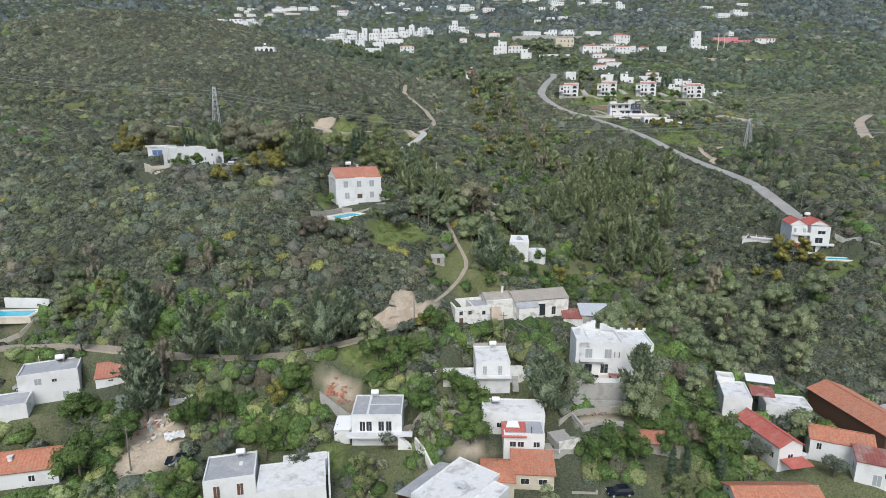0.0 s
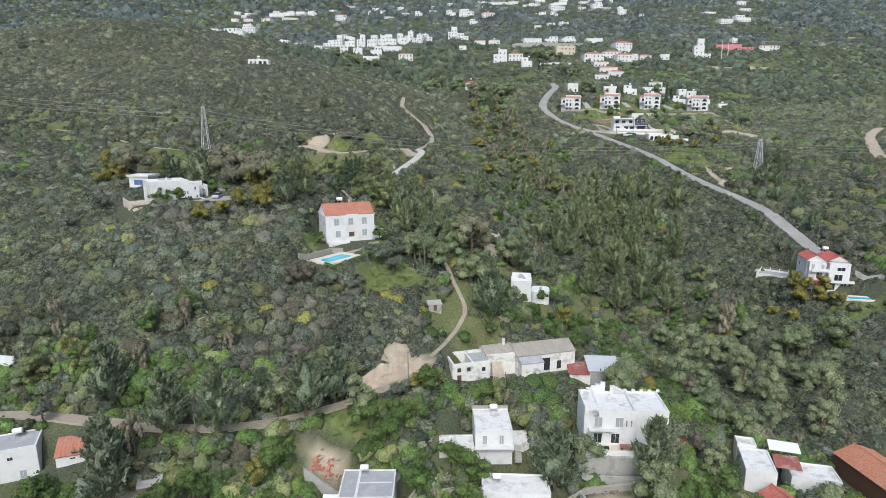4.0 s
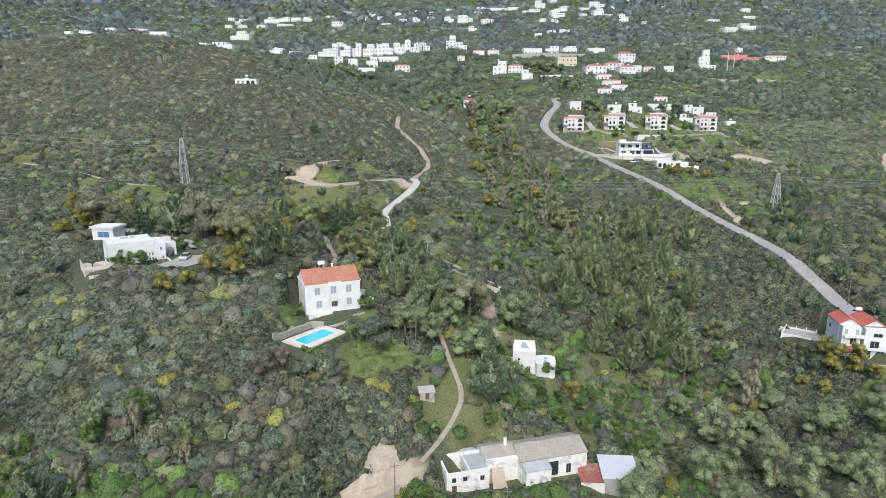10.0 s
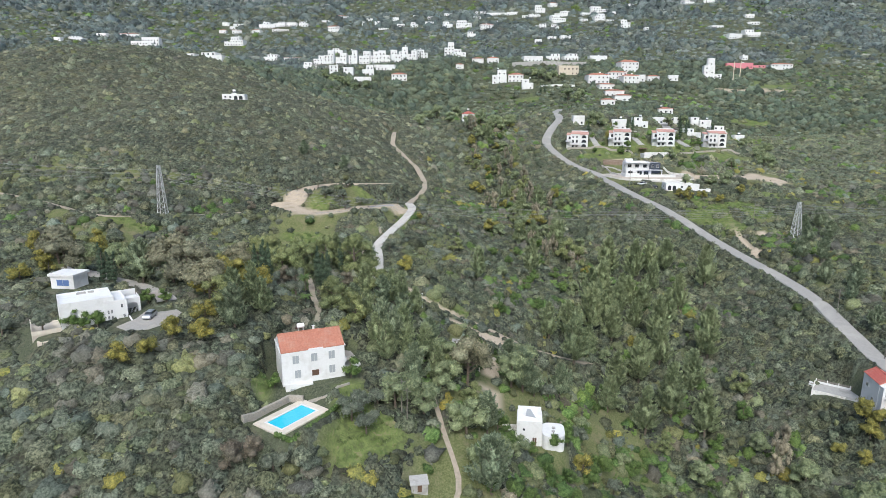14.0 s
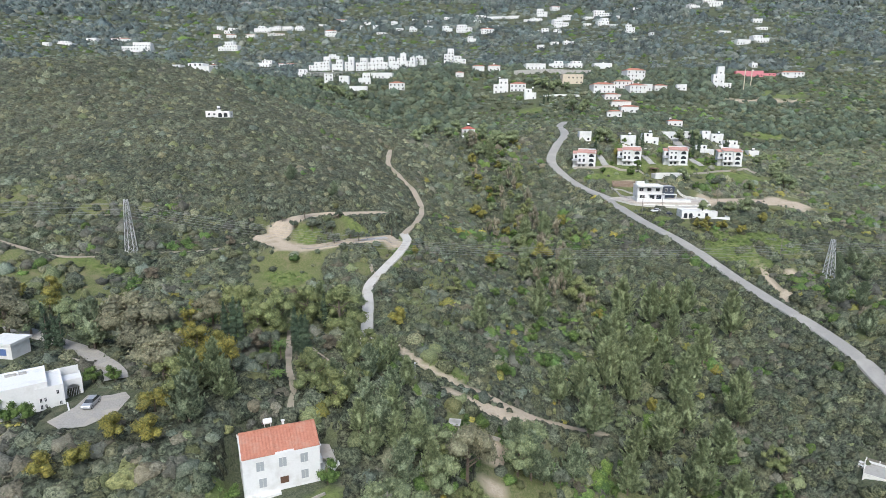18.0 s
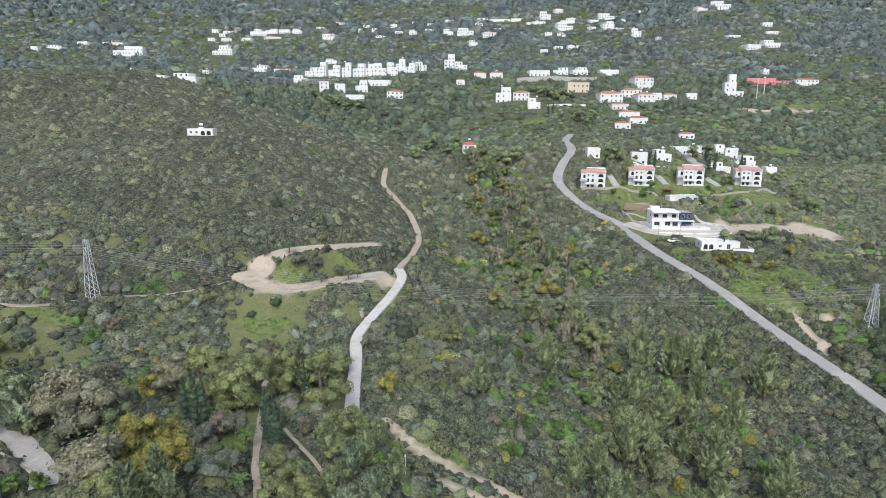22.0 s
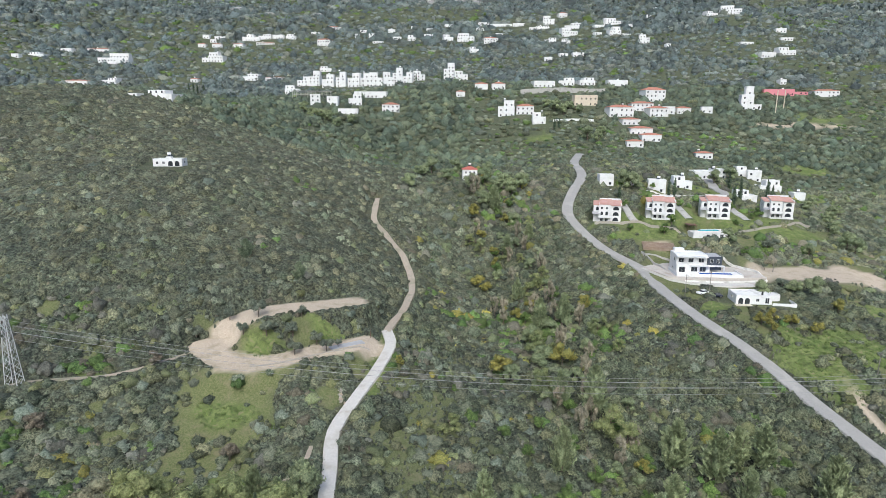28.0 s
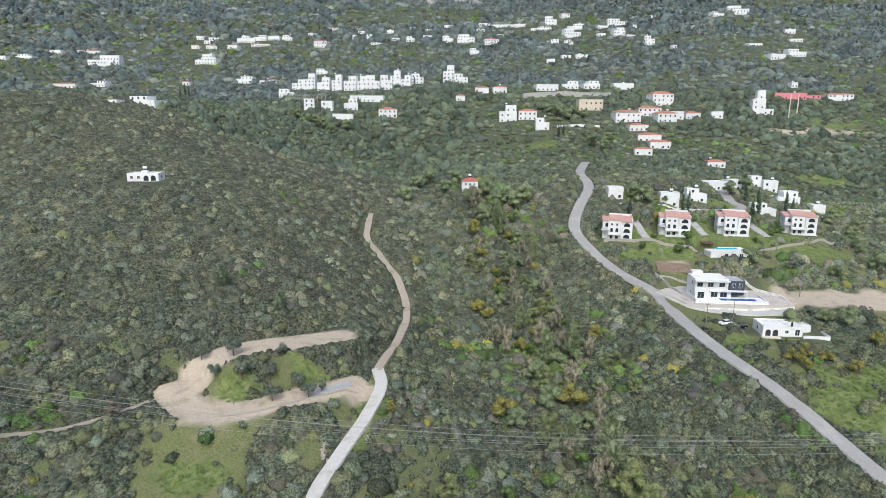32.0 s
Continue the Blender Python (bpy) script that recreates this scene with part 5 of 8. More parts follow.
def pair_of_flat_roofs():
    t = thing("grey_roofed_house", -35.2, 87.6, Z_GREY, 14, "white house with smooth grey flat roof", "house")
    b = walls(t, (0, 0, 8.0, 7.4, 0, 3.6), M_white, 0.3, M_roof_grey)
    for u in (-2.0, 1.6):
        door(t, b, "S", u, 0.6, 1.1, 2.2)
    part("roof_hatch", box(1.3, 0.0, 3.65, 1.9, 0.7, 4.0), M_white, t)
    tank(t, 1.4, 2.4, 3.65)
    s = thing("white_roofed_house", -24.6, 87.4, Z_LOW, 12, "low house with broad white flat roof", "house")
    walls(s, (-0.4, -1.0, 10.8, 8.0, 0, 3.3), M_white, 0.15, M_roof_white)
    walls(s, (1.6, 4.2, 7.4, 2.4, 0, 3.1), M_white, 0.12, M_roof_white, "rear_wall")
    part("side_passage", box(5.4, -4.4, 0, 5.7, 4.6, 3.5), M_white, s)


pair_of_flat_roofs()


def west_cottages():
    t = thing("orange_roofed_cottage", -67.5, 85.2, Z_LEFTRED, 14, "low cottage with orange gabled roof", "cottage")
    b = walls(t, (0, 0, 11.5, 6.4, 0, 2.8), M_white, 0)
    tile_roof(t, b, "gable", M_tile_orange, 1.9, 0.3)
    part("chimney_vent", join(box(-1.6, -1.6, 3.3, -1.0, -1.0, 4.6), box(-1.7, -1.7, 4.6, -0.9, -0.9, 4.7)), M_white, t)
    window(t, b, "S", 2.0, 0.9, 1.0, 1.1)
    s = thing("two_level_house", -73.4, 100.2, Z_LEFTWHITE, 24, "white two-level house with grey flat roofs", "house")
    c = walls(s, (1.2, 1.0, 9.4, 6.2, 0, 5.6), M_white, 0.25, M_roof_grey)
    d = walls(s, (-4.6, -4.4, 6.4, 5.6, -1.2, 3.8), M_white, 0.2, M_roof_grey, "lower_wall")
    window(s, c, "S", -1.6, 3.6, 1.2, 1.3, pane=M_shutter)
    window(s, c, "S", 0.9, 3.8, 0.9, 0.7)
    door(s, c, "S", 2.4, 0.2, 1.1, 1.6, M_shutter)
    window(s, d, "E", -0.8, 0.8, 1.0, 1.2, pane=M_shutter)
    part("pipe", tube((-1.0, 3.8, 5.6), (-1.0, 3.8, 7.1), 0.06, 0.06), M_white, s)
    tank(s, 2.6, 2.4, 5.6)
    u = thing("garden_shed", -61.8, 102.2, Z_SHED, 20, "small white shed with red tiled roof", "shed")
    e = walls(u, (0, 0, 5.0, 3.6, 0, 1.9), M_white, 0)
    tile_roof(u, e, "shed", M_tile, 1.6, 0.2)
    window(u, e, "S", 0, 1.1, 0.9, 0.4)


west_cottages()


def east_cluster():
    t = thing("red_barn_house", 60.4, 99.4, Z_CL, -78, "white barn-like house with bright red roof", "house")
    b = walls(t, (0, 0, 11.4, 4.8, 0, 4.6), M_white, 0)
    tile_roof(t, b, "gable", M_tile_red, 1.4, 0.25)
    for u in (-4, -1.4, 1.6, 4.2):
        window(t, b, "S", u, 1.8, 0.9, 1.3)
    window(t, b, "E", 0, 1.6, 1.1, 1.5)
    part("porch_roof", slab((5.8, -2.2, 2.4), (8.6, -2.2, 2.2), (8.6, 2.4, 2.2), (5.8, 2.4, 2.4), 0.1, 0.05, 2, 2), M_tile_red, t, "red porch awning")
    s = thing("flat_white_house", 59.6, 111.4, 32.2, -16, "white flat-roofed house with stepped walls", "house")
    c = walls(s, (0, -0.6, 5.2, 8.0, 0, 3.8), M_white, 0.35, M_roof_white)
    walls(s, (-1.0, 5.0, 3.4, 3.0, 0, 4.4), M_white, 0.3, M_roof_white, "tower_wall")
    part("red_lean_to", slab((3.0, -1.6, 3.6), (7.4, -1.6, 3.6), (7.4, 1.8, 4.4), (3.0, 1.8, 4.4), 0.1, 0.05, 10, 1), M_rust, s, "faded red lean-to roof")
    part("carport_roof", slab((2.6, 2.2, 5.0), (8.0, 2.2, 4.9), (8.2, 5.4, 5.3), (2.8, 5.4, 5.4), 0.08), M_tank, s, "white sheet carport")
    u = thing("grey_topped_house", 70.6, 111.6, 29.2, -14, "white house with stained flat roof", "house")
    d = walls(u, (0, 0, 8.4, 5.4, 0, 3.9), M_white, 0.3, M_roof_white)
    window(u, d, "S", 0.0, 1.6, 1.2, 1.2, pane=M_shutter)
    window(u, d, "S", 3.2, 1.6, 1.6, 1.4)
    tank(u, -3.0, 1.6, 4.1)
    v = thing("orange_roofed_house", 75.4, 101.0, Z_CL3, -25, "white house with orange tiled roofs", "house")
    e = walls(v, (0, 1.0, 10.2, 6.0, 0, 4.4), M_white, 0)
    tile_roof(v, e, "gable", M_tile_orange, 1.5, 0.3)
    f = walls(v, (4.6, -4.4, 6.2, 5.0, 0, 4.2), M_white, 0, name="front_wall")
    part("lower_roof", slab((1.3, -7.2, 4.2), (7.9, -7.2, 4.2), (7.9, -2.0, 5.0), (1.3, -2.0, 5.0), 0.12, 0.07, 24, 2), M_rust, v, "dark red lower roof")
    window(v, f, "S", 1.6, 1.8, 0.9, 1.1)
    window(v, f, "W", 0.6, 1.4, 0.9, 1.5)
    door(v, f, "S", 0.2, 0, 1.4, 2.2, M_shutter)
    window(v, e, "S", -3.6, 2.4, 0.9, 1.4)
    x = thing("long_tiled_house", 85.6, 110.0, Z_CL4, -83, "long house with orange tiled roof", "house")
    g = walls(x, (0, 0, 20.0, 8.2, 0, 4.3), M_wood, 0)
    tile_roof(x, g, "gable", M_tile_orange, 1.7, 0.4)
    part("rear_tank", barrel(2.6, 5.0, 18), M_roof_grey, x, "dark domed tank", (-1, 8.5, 0.6))
    y = thing("low_tiled_house", 54.4, 85.8, 27.0, 0, "low house with orange tiled roof", "house")
    h = walls(y, (0, 0, 14.0, 6.6, 0, 2.6), M_white, 0)
    tile_roof(y, h, "gable", M_tile_orange, 1.6, 0.3)
    z = thing("concrete_roofed_house", 78, 88.5, gz(78, 88.5), -6, "house with rough concrete flat roof", "house")
    walls(z, (0, 0, 11, 8, 0, 3.2), M_white, 0.25, M_concrete)
    w = thing("collapsed_outhouse", 38.3, 96.6, gz(38.3, 95.5), -5, "collapsed outhouse with faded red roof", "outhouse")
    walls(w, (0, 0, 8.2, 4.4, 0, 1.8), M_stone, 0)
    tile_roof(w, (0, 0, 8.2, 4.4, 0, 1.8), "hip", M_tile, 1.2, 0.3)


east_cluster()

# pool and walls at the western edge of the village
pool("walled_pool", -91.5, 119.6, Z_LPOOL + 0.2, 6, 7.5, 4.0, "turquoise pool behind a white wall", 1.0)
rubble_wall("pool_wall", [(-97, 124.6), (-90, 124.4), (-86.5, 123.8)], 2.2, 0.4, "white rendered wall behind the pool", M_white)
rubble_wall("pool_retaining_wall", [(-97, 114.6), (-88, 115.6), (-85, 118.8)], 1.0, 0.5, "stone retaining wall below the pool")
rubble_wall("field_wall", [(-9, 101), (-3, 104.5), (4, 105.6), (12, 106.2), (20, 104.8)], 1.3, 0.5, "grey stone field wall in the village")
rubble_wall("field_wall", [(22, 101.8), (29, 102.8), (36, 103.8)], 1.2, 0.5, "broken stone terrace wall")
rubble_wall("yard_wall", [(24.4, 101.2), (25.6, 97.4), (33.2, 98.6)], 1.1, 0.35, "low stained yard wall", M_concrete)
rubble_wall("garden_path_wall", [(-0.3, 102.6), (5.2, 104), (10.3, 105.1)], 1.3, 0.5, "old grey stone garden wall")
plot = thing("paved_plot", 23, 97.6, gz(23, 97.6) + 0.05, 18, "grey paved plot beside the flat-roofed house", "courtyard")
part("paving", box(-3.2, -2.2, -1.5, 3.2, 2.2, 0.15), M_gravel, plot)
part("kerb", box(-3.2, -2.4, -1.5, 3.2, -2.2, 0.7), M_old_white, plot)
rubble_wall("yard_wall", [(-23.5, 103.5), (-17.5, 104.2)], 2.4, 0.4, "rough concrete yard wall", M_concrete)
rubble_wall("lane_wall", [(44, 103), (49, 101.6), (54, 99)], 1.4, 0.4, "whitewashed lane wall", M_old_white)
rubble_wall("white_garden_wall", [(-5.0, 96.6), (-2.0, 92.4), (4.8, 88.2)], 2.2, 0.35, "white wall with dark stains", M_old_white)
rubble_wall("red_yard_wall", [(-45.5, 85.2), (-40.5, 85.4)], 1.0, 0.3, "low dark red yard wall", M_rust)


# ---- the four villas below the ridge village ----
def garden_villa(x, y, z, rz):
    t = thing("garden_villa", x, y, z, rz, "white three-storey villa with red tiled roofs", "house", "villas in a row")
    b = walls(t, (1.2, 1.0, 9.6, 8.4, 0, 8.4), M_white, 0)
    c = walls(t, (-4.2, 2.4, 3.4, 7.2, 1.4, 6.4), M_white, 0, name="west_wall")
    d = walls(t, (4.0, -2.6, 4.6, 3.4, 0, 8.0), M_white, 0, name="bay_wall")
    part("balustrade_wall", join(box(-3.6, -4.9, 2.4, 1.6, -4.7, 3.3), box(-3.6, -4.7, 2.4, 1.6, -3.2, 2.6), box(-3.6, -5.3, -1, 6.4, -4.9, 0.5)), M_white, t)
    tile_roof(t, (-4.2, 2.4, 3.4, 7.2, 1.4, 6.4), "shed", M_tile_pale, 1.1, 0.25, False)
    tile_roof(t, (-0.6, 1.0, 5.2, 8.4, 0, 8.4), "shed", M_tile_pale, 1.4, 0.25, False)
    tile_roof(t, (4.1, -0.4, 4.6, 8.2, 0, 8.2), "shed", M_tile_pale, 1.4, 0.2, False)
    part("roof_parapet", join(box(-3.4, 5.2, 8.4, 6.2, 5.5, 10.2), box(6.0, -4.4, 8.0, 6.35, 5.2, 9.0)), M_white, t, "white rounded parapet")
    for zz in (1.0, 3.5, 6.0):
        arch_window(t, d, "S", 0.0, zz, 2.6, 1.7)
    for u in (-3.4, -1.2):
        arch_window(t, b, "S", u, 3.4, 1.1, 1.7)
        window(t, b, "S", u, 0.4, 1.3, 1.6)
        window(t, b, "S", u, 6.2, 1.0, 1.0)
    arch_window(t, c, "S", 0, 5.2, 1.2, 1.7)
    window(t, c, "W", 0, 5.2, 1.0, 1.2)
    window(t, b, "E", 0, 5.6, 1.0, 1.2)
    part("awning", slab((-6.4, -3.6, 4.0), (-2.4, -3.6, 4.0), (-2.4, -1.2, 4.7), (-6.4, -1.2, 4.7), 0.1), M_roof_grey, t, "grey porch awning")
    return t


for (vx, vy), vz in zip(((82.6, 400.6), (108, 402.6), (134.6, 405), (168.5, 412.5)), Z_VILLAS):
    garden_villa(vx, vy, vz, -14)

t = thing("terrace_canopy_house", 124.6, 389, Z_POOLH, 2, "white pool terrace with dark canopy", "terrace")
part("terrace", join(box(-7.5, -4.2, -3.0, 9.5, 5.0, 0.0), box(-7.5, -4.4, 0.0, 9.5, -4.2, 0.9)), M_white, t)
part("canopy", slab((-8.5, 0.0, 2.6), (-4.0, 0.0, 2.6), (-4.0, 3.8, 3.0), (-8.5, 3.8, 3.0), 0.1), M_wood, t, "dark timber canopy")
part("post", tube((-8.2, 0.3, 0), (-8.2, 0.3, 2.6), 0.1, 0.1), M_wood, t)
part("post", tube((-4.3, 0.3, 0), (-4.3, 0.3, 2.6), 0.1, 0.1), M_wood, t)
for u in (-1.0, 2.2, 5.2):
    w = part("window", lambda: frame_bars(1.6, 1.5), M_white, t, "", (u, -4.42, -2.2), 0, "pw")
    part("pane", lambda: box(-0.74, -0.03, 0.06, 0.74, 0.02, 1.44), M_glass, w, "", None, 0, "pwp")
part("water", box(-3.0, 0.2, 0.004, 6.6, 3.4, 0.06), M_water, t, "turquoise pool water")


def modern_house():
    t = thing("modern_house", 104.6, 352.5, Z_MODERN, -4, "modern white house with slate upper storey", "house")
    b = walls(t, (-1.2, 1.5, 12.5, 9.0, 0, 3.2), M_white, 0.2)
    c = walls(t, (-1.8, 1.6, 11.6, 8.0, 3.4, 3.4), M_white, 0.35, M_white, "upper_wall")
    d = walls(t, (6.8, 0.6, 5.2, 7.0, 3.0, 3.6), M_navy, 0.1, M_roof_grey, "slate_wall")
    part("canopy", box(-2.6, -4.4, 3.0, 10.2, -2.8, 3.3), M_white, t, "thin white canopy slab")
    part("canopy", box(-8.0, -4.6, 6.6, 3.8, -2.4, 6.95), M_white, t, "thin white eaves slab")
    for u in (-4.0, -0.3, 3.6):
        window(t, c, "S", u, 4.2, 2.0, 1.7)
    for u in (-1.2, 1.2):
        window(t, d, "S", u, 4.2, 1.1, 1.6)
    for u in (-4.2, 0.4, 3.6):
        window(t, b, "S", u, 0.2, 2.4, 2.4)
    window(t, b, "W", 0, 1.0, 1.2, 1.4)
    window(t, c, "W", 1.5, 4.4, 1.2, 1.4)
    part("stair_tower", box(-6.4, 4.6, 6.8, -2.6, 7.0, 8.2), M_white, t)
    part("column", box(9.8, -4.3, 0, 10.1, -4.0, 3.0), M_white, t)
    part("garden_wall", join(box(-9.0, -8.6, -1.2, -2.2, -8.3, 1.8), box(-2.2, -8.8, -1.8, 15.5, -8.5, 1.2), box(15.2, -8.5, -1.8, 15.5, -1.0, 1.2), box(-9.0, -8.3, -1.2, -8.7, 2.0, 1.4)), M_white, t, "white garden wall")
    part("pool_terrace", join(box(-2.2, -8.5, -1.6, 15.2, -7.4, 0.75), box(-2.2, -4.2, -1.6, 15.2, -2.6, 0.75), box(-2.2, -7.4, -1.6, 0.2, -4.2, 0.75), box(12.6, -7.4, -1.6, 15.2, -4.2, 0.75)), M_white, t)
    part("water", box(0.2, -7.4, -1.4, 12.6, -4.2, 0.62), M_water_blue, t, "deep blue pool water")


modern_house()
court = thing("forecourt", 0, 0, 91.8, 0, "pale paved forecourt round the modern house", "courtyard")
court["kind"] = "structure"
rim = [(87, 359), (92, 345), (97, 341.5), (113, 341), (129, 344), (128, 353), (121, 364), (95, 366)]
part("paving", ([(a, b, -1.5) for a, b in rim] + [(a, b, 0.07) for a, b in rim], [tuple(range(8, 16))] + [(i, (i + 1) % 8, 8 + (i + 1) % 8, 8 + i) for i in range(8)]), M_paving, court)
rubble_wall("boundary_wall", [(121, 364), (128, 352), (129, 343.5), (112, 340.5), (97, 341)], 1.0, 0.3, "low pale boundary wall", M_old_white)
rubble_wall("garden_retaining_wall", [(76, 395.5), (95, 392), (113, 386.5)], 1.1, 0.4, "pale stone retaining wall below the villa gardens")
rubble_wall("garden_retaining_wall", [(134, 384), (150, 392), (182, 407), (192, 413)], 1.0, 0.4, "stone retaining wall beside the terraced field")
bed = thing("ploughed_bed", 98.5, 375, gz(98.5, 375) + 0.1, -12, "brown ploughed garden bed in rows", "garden bed")
for i in range(9):
    part("furrow", lambda: box(-6.5, -0.32, -1.2, 6.5, 0.32, 0.16), M_soil, bed, "", (0, -3.6 + 0.9 * i, 0.10 * i), 0, "furrow")
rubble_wall("bed_wall", [(90, 369), (104, 367.5)], 0.7, 0.3, "low wall below the ploughed bed", M_concrete)
rubble_wall("plot_wall", [(88, 424), (106, 424), (128, 423)], 0.8, 0.3, "low garden wall behind the villas", M_old_white)
rubble_wall("street_wall", [(90, 371), (94, 360), (95, 350)], 0.9, 0.3, "pale wall along the street", M_concrete)


def bungalow():
    t = thing("arched_bungalow", 114.4, 327.6, Z_BUNG, -5, "white bungalow with arched porch", "house")
    b = walls(t, (0, 0, 12.0, 7.5, 0, 3.0), M_white, 0.3, M_roof_white)
    for u in (-4.4, -2.2):
        arch_window(t, b, "S", u, 0.1, 1.6, 2.1)
    window(t, b, "S", 1.2, 1.0, 1.1, 1.1)
    window(t, b, "S", 4.4, 0.4, 1.4, 2.0)
    window(t, b, "W", 0, 1.0, 1.2, 1.2)
    part("chimney", box(2.4, -3.6, 3.0, 2.9, -3.2, 4.6), M_black, t)
    part("porch", box(-6.6, -6.0, -1.5, -1.0, -3.7, 0.05), M_deck, t)
    part("balustrade", join(box(5.8, -5.0, -1.2, 13.8, -4.8, 0.9), box(13.6, -4.8, -1.2, 13.8, 0.4, 0.9), box(-7.6, -6.4, -1.6, 5.8, -6.2, 0.0)), M_white, t)
    walls(t, (8.8, 2.4, 3.6, 3.6, 0, 2.2), M_white, 0.2, M_white, "outbuilding_wall")


bungalow()


def hilltop_house():
    t = thing("hilltop_house", -109.5, 380.6, Z_HILLH, 4, "low white house with arched veranda", "house")
    b = walls(t, (0, 0, 11.8, 6.4, 0, 2.9), M_white, 0.3, M_white)
    for u in (1.2, 3.9):
        arch_window(t, b, "S", u, 0.2, 1.9, 2.1)
    window(t, b, "S", -4.2, 1.0, 1.1, 1.1)
    window(t, b, "S", -1.6, 1.0, 1.1, 1.1)
    window(t, b, "E", 0, 1.0, 1.2, 1.2)
    part("roof_box", box(-1.6, -0.4, 3.0, 0.6, 1.6, 3.9), M_white, t)
    part("terrace_wall", join(box(-6.6, -8.2, -2.4, 7.4, -7.9, -0.6), box(7.1, -7.9, -2.4, 7.4, -3.4, -0.6)), M_old_white, t, "low white terrace wall")
    tank(t, -0.4, 0.6, 3.9)


hilltop_house()


def valley_house():
    x, y = 20.5, 446.5
    t = thing("valley_house", x, y, gz(x, y - 3) - 0.3, 2, "small white house with red roof among dark trees", "house")
    b = walls(t, (0, 0, 7.8, 6.4, 0, 5.6), M_white, 0)
    tile_roof(t, b, "hip", M_tile_red, 1.5, 0.35, False)
    for u in (-2.2, 0, 2.2):
        window(t, b, "S", u, 3.4, 0.9, 1.2)
        window(t, b, "S", u, 0.8, 0.9, 1.6)
    tank(t, 0, -0.6, 7.1)


valley_house()


# ---- houses of the ridge village and the far slope ----
def far_house(x, y, w, d, h, style, rz):
    """A distant house: walls, roof and windows by storey."""
    z = min(gz(x + sx * w / 2, y + sy * d / 2) for sx in (-1, 1) for sy in (-1, 1))
    front = gz(x, y - d / 2)
    z = max(z, front - 1.5)
    label = {"w": "white flat-roofed house on the far slope", "r": "white house with red tiled roof on the far slope",
             "p": "long pink house on the far slope", "t": "cream house with wide front on the far slope"}[style]
    t = thing("hillside_house", x, y, z, rz, label, "house", "houses on the far slope")
    mat = {"p": M_pink, "t": M_tan}.get(style, M_white)
    step = h > 6 and w > 9 and style == "w"
    b = walls(t, (0, 0, w, d, 0, h * (0.62 if step else 0.82 if style == "r" else 0.94)), mat, 0 if style == "r" else 0.3, M_white)
    if style == "r":
        tile_roof(t, b, "hip", M_tile, max(0.9, h * 0.2), 0.35, False)
    if step:
        s = random.choice((-1, 1))
        c = walls(t, (s * w * 0.17, d * 0.12, w * 0.62, d * 0.72, b[5], h * 0.36), mat, 0.3, M_white, "upper_wall")
        for k in range(max(1, int(c[2] / 3.2))):
            part("window", lambda: box(-0.55, -0.05, 0, 0.55, 0.04, 1.3), M_glass, t, "", (c[0] - c[2] / 2 + c[2] * (k + 0.5) / max(1, int(c[2] / 3.2)), c[1] - c[3] / 2, c[4] + 0.8), 0, "far_pane")
    n, m = max(2, int(w / 3.4)), max(1, int(b[5] / 2.9))
    for j in range(m):
        for k in range(n):
            if random.random() < 0.85:
                part("window", lambda: box(-0.55, -0.05, 0, 0.55, 0.04, 1.3), M_glass, t, "", (-w / 2 + w * (k + 0.5) / n, -d / 2, 0.8 + j * b[5] / m), 0, "far_pane")
    if random.random() < 0.35:
        tank(t, random.uniform(-0.25, 0.25) * w, d * 0.2, h * 0.95 if not step else h)


far_house(-466, 811, 8.5, 6.0, 4.8, 'w', -5)
far_house(-453, 829, 18.6, 11.0, 6.2, 'w', -3)
far_house(-437, 860, 14.2, 10.0, 5.2, 'w', -9)
far_house(-410, 877, 23.8, 11.0, 6.0, 'r', 11)
far_house(-371, 837, 35.2, 11.0, 13.8, 'w', 0)
far_house(-371, 760, 22.5, 11.0, 5.6, 'r', 3)
far_house(-344, 774, 16.1, 11.0, 6.3, 'w', -8)
far_house(-157, 484, 17.2, 11.0, 6.2, 'w', -10)
far_house(-167, 470, 7.1, 6.0, 2.6, 'w', -10)
far_house(-262, 790, 8.3, 6.0, 4.7, 'r', -12)
far_house(-312, 963, 8.9, 6.2, 5.2, 'w', 0)
far_house(-294, 964, 13.3, 9.3, 4.4, 'w', 5)
far_house(-302, 921, 9.8, 6.9, 5.6, 'r', -3)
far_house(-284, 924, 12.7, 8.9, 5.6, 'r', 13)
far_house(-297, 945, 7.2, 6.0, 4.3, 'w', 12)
far_house(-257, 927, 14.1, 9.9, 6.4, 'r', -11)
far_house(-254, 959, 14.7, 10.3, 8.8, 'w', -5)
far_house(-243, 956, 8.8, 6.2, 5.9, 'w', 4)
far_house(-234, 966, 16.3, 11.0, 7.4, 'w', 5)
far_house(-216, 967, 14.8, 10.4, 5.9, 'w', -1)
far_house(-199, 969, 13.4, 9.4, 7.4, 'w', -4)
far_house(-227, 941, 23.0, 11.0, 4.3, 'r', 12)
far_house(-265, 868, 18.4, 11.0, 11.8, 'w', -7)
far_house(-277, 866, 10.5, 7.3, 5.2, 'w', 14)
far_house(-204, 798, 20.3, 11.0, 7.7, 'w', -9)
far_house(-175, 794, 21.3, 11.0, 4.7, 'r', -4)
far_house(-172, 997, 10.8, 7.5, 3.1, 'w', -6)
far_house(-150, 946, 17.4, 11.0, 10.1, 'r', -12)
far_house(-152, 1030, 19.1, 11.0, 7.2, 'r', 14)
far_house(-106, 1007, 10.9, 7.6, 3.9, 'w', 8)
far_house(-112, 978, 6.0, 6.0, 6.0, 'w', 13)
far_house(-92, 980, 7.6, 6.0, 6.0, 'w', -4)
far_house(-81, 954, 14.6, 10.2, 2.6, 'w', 13)
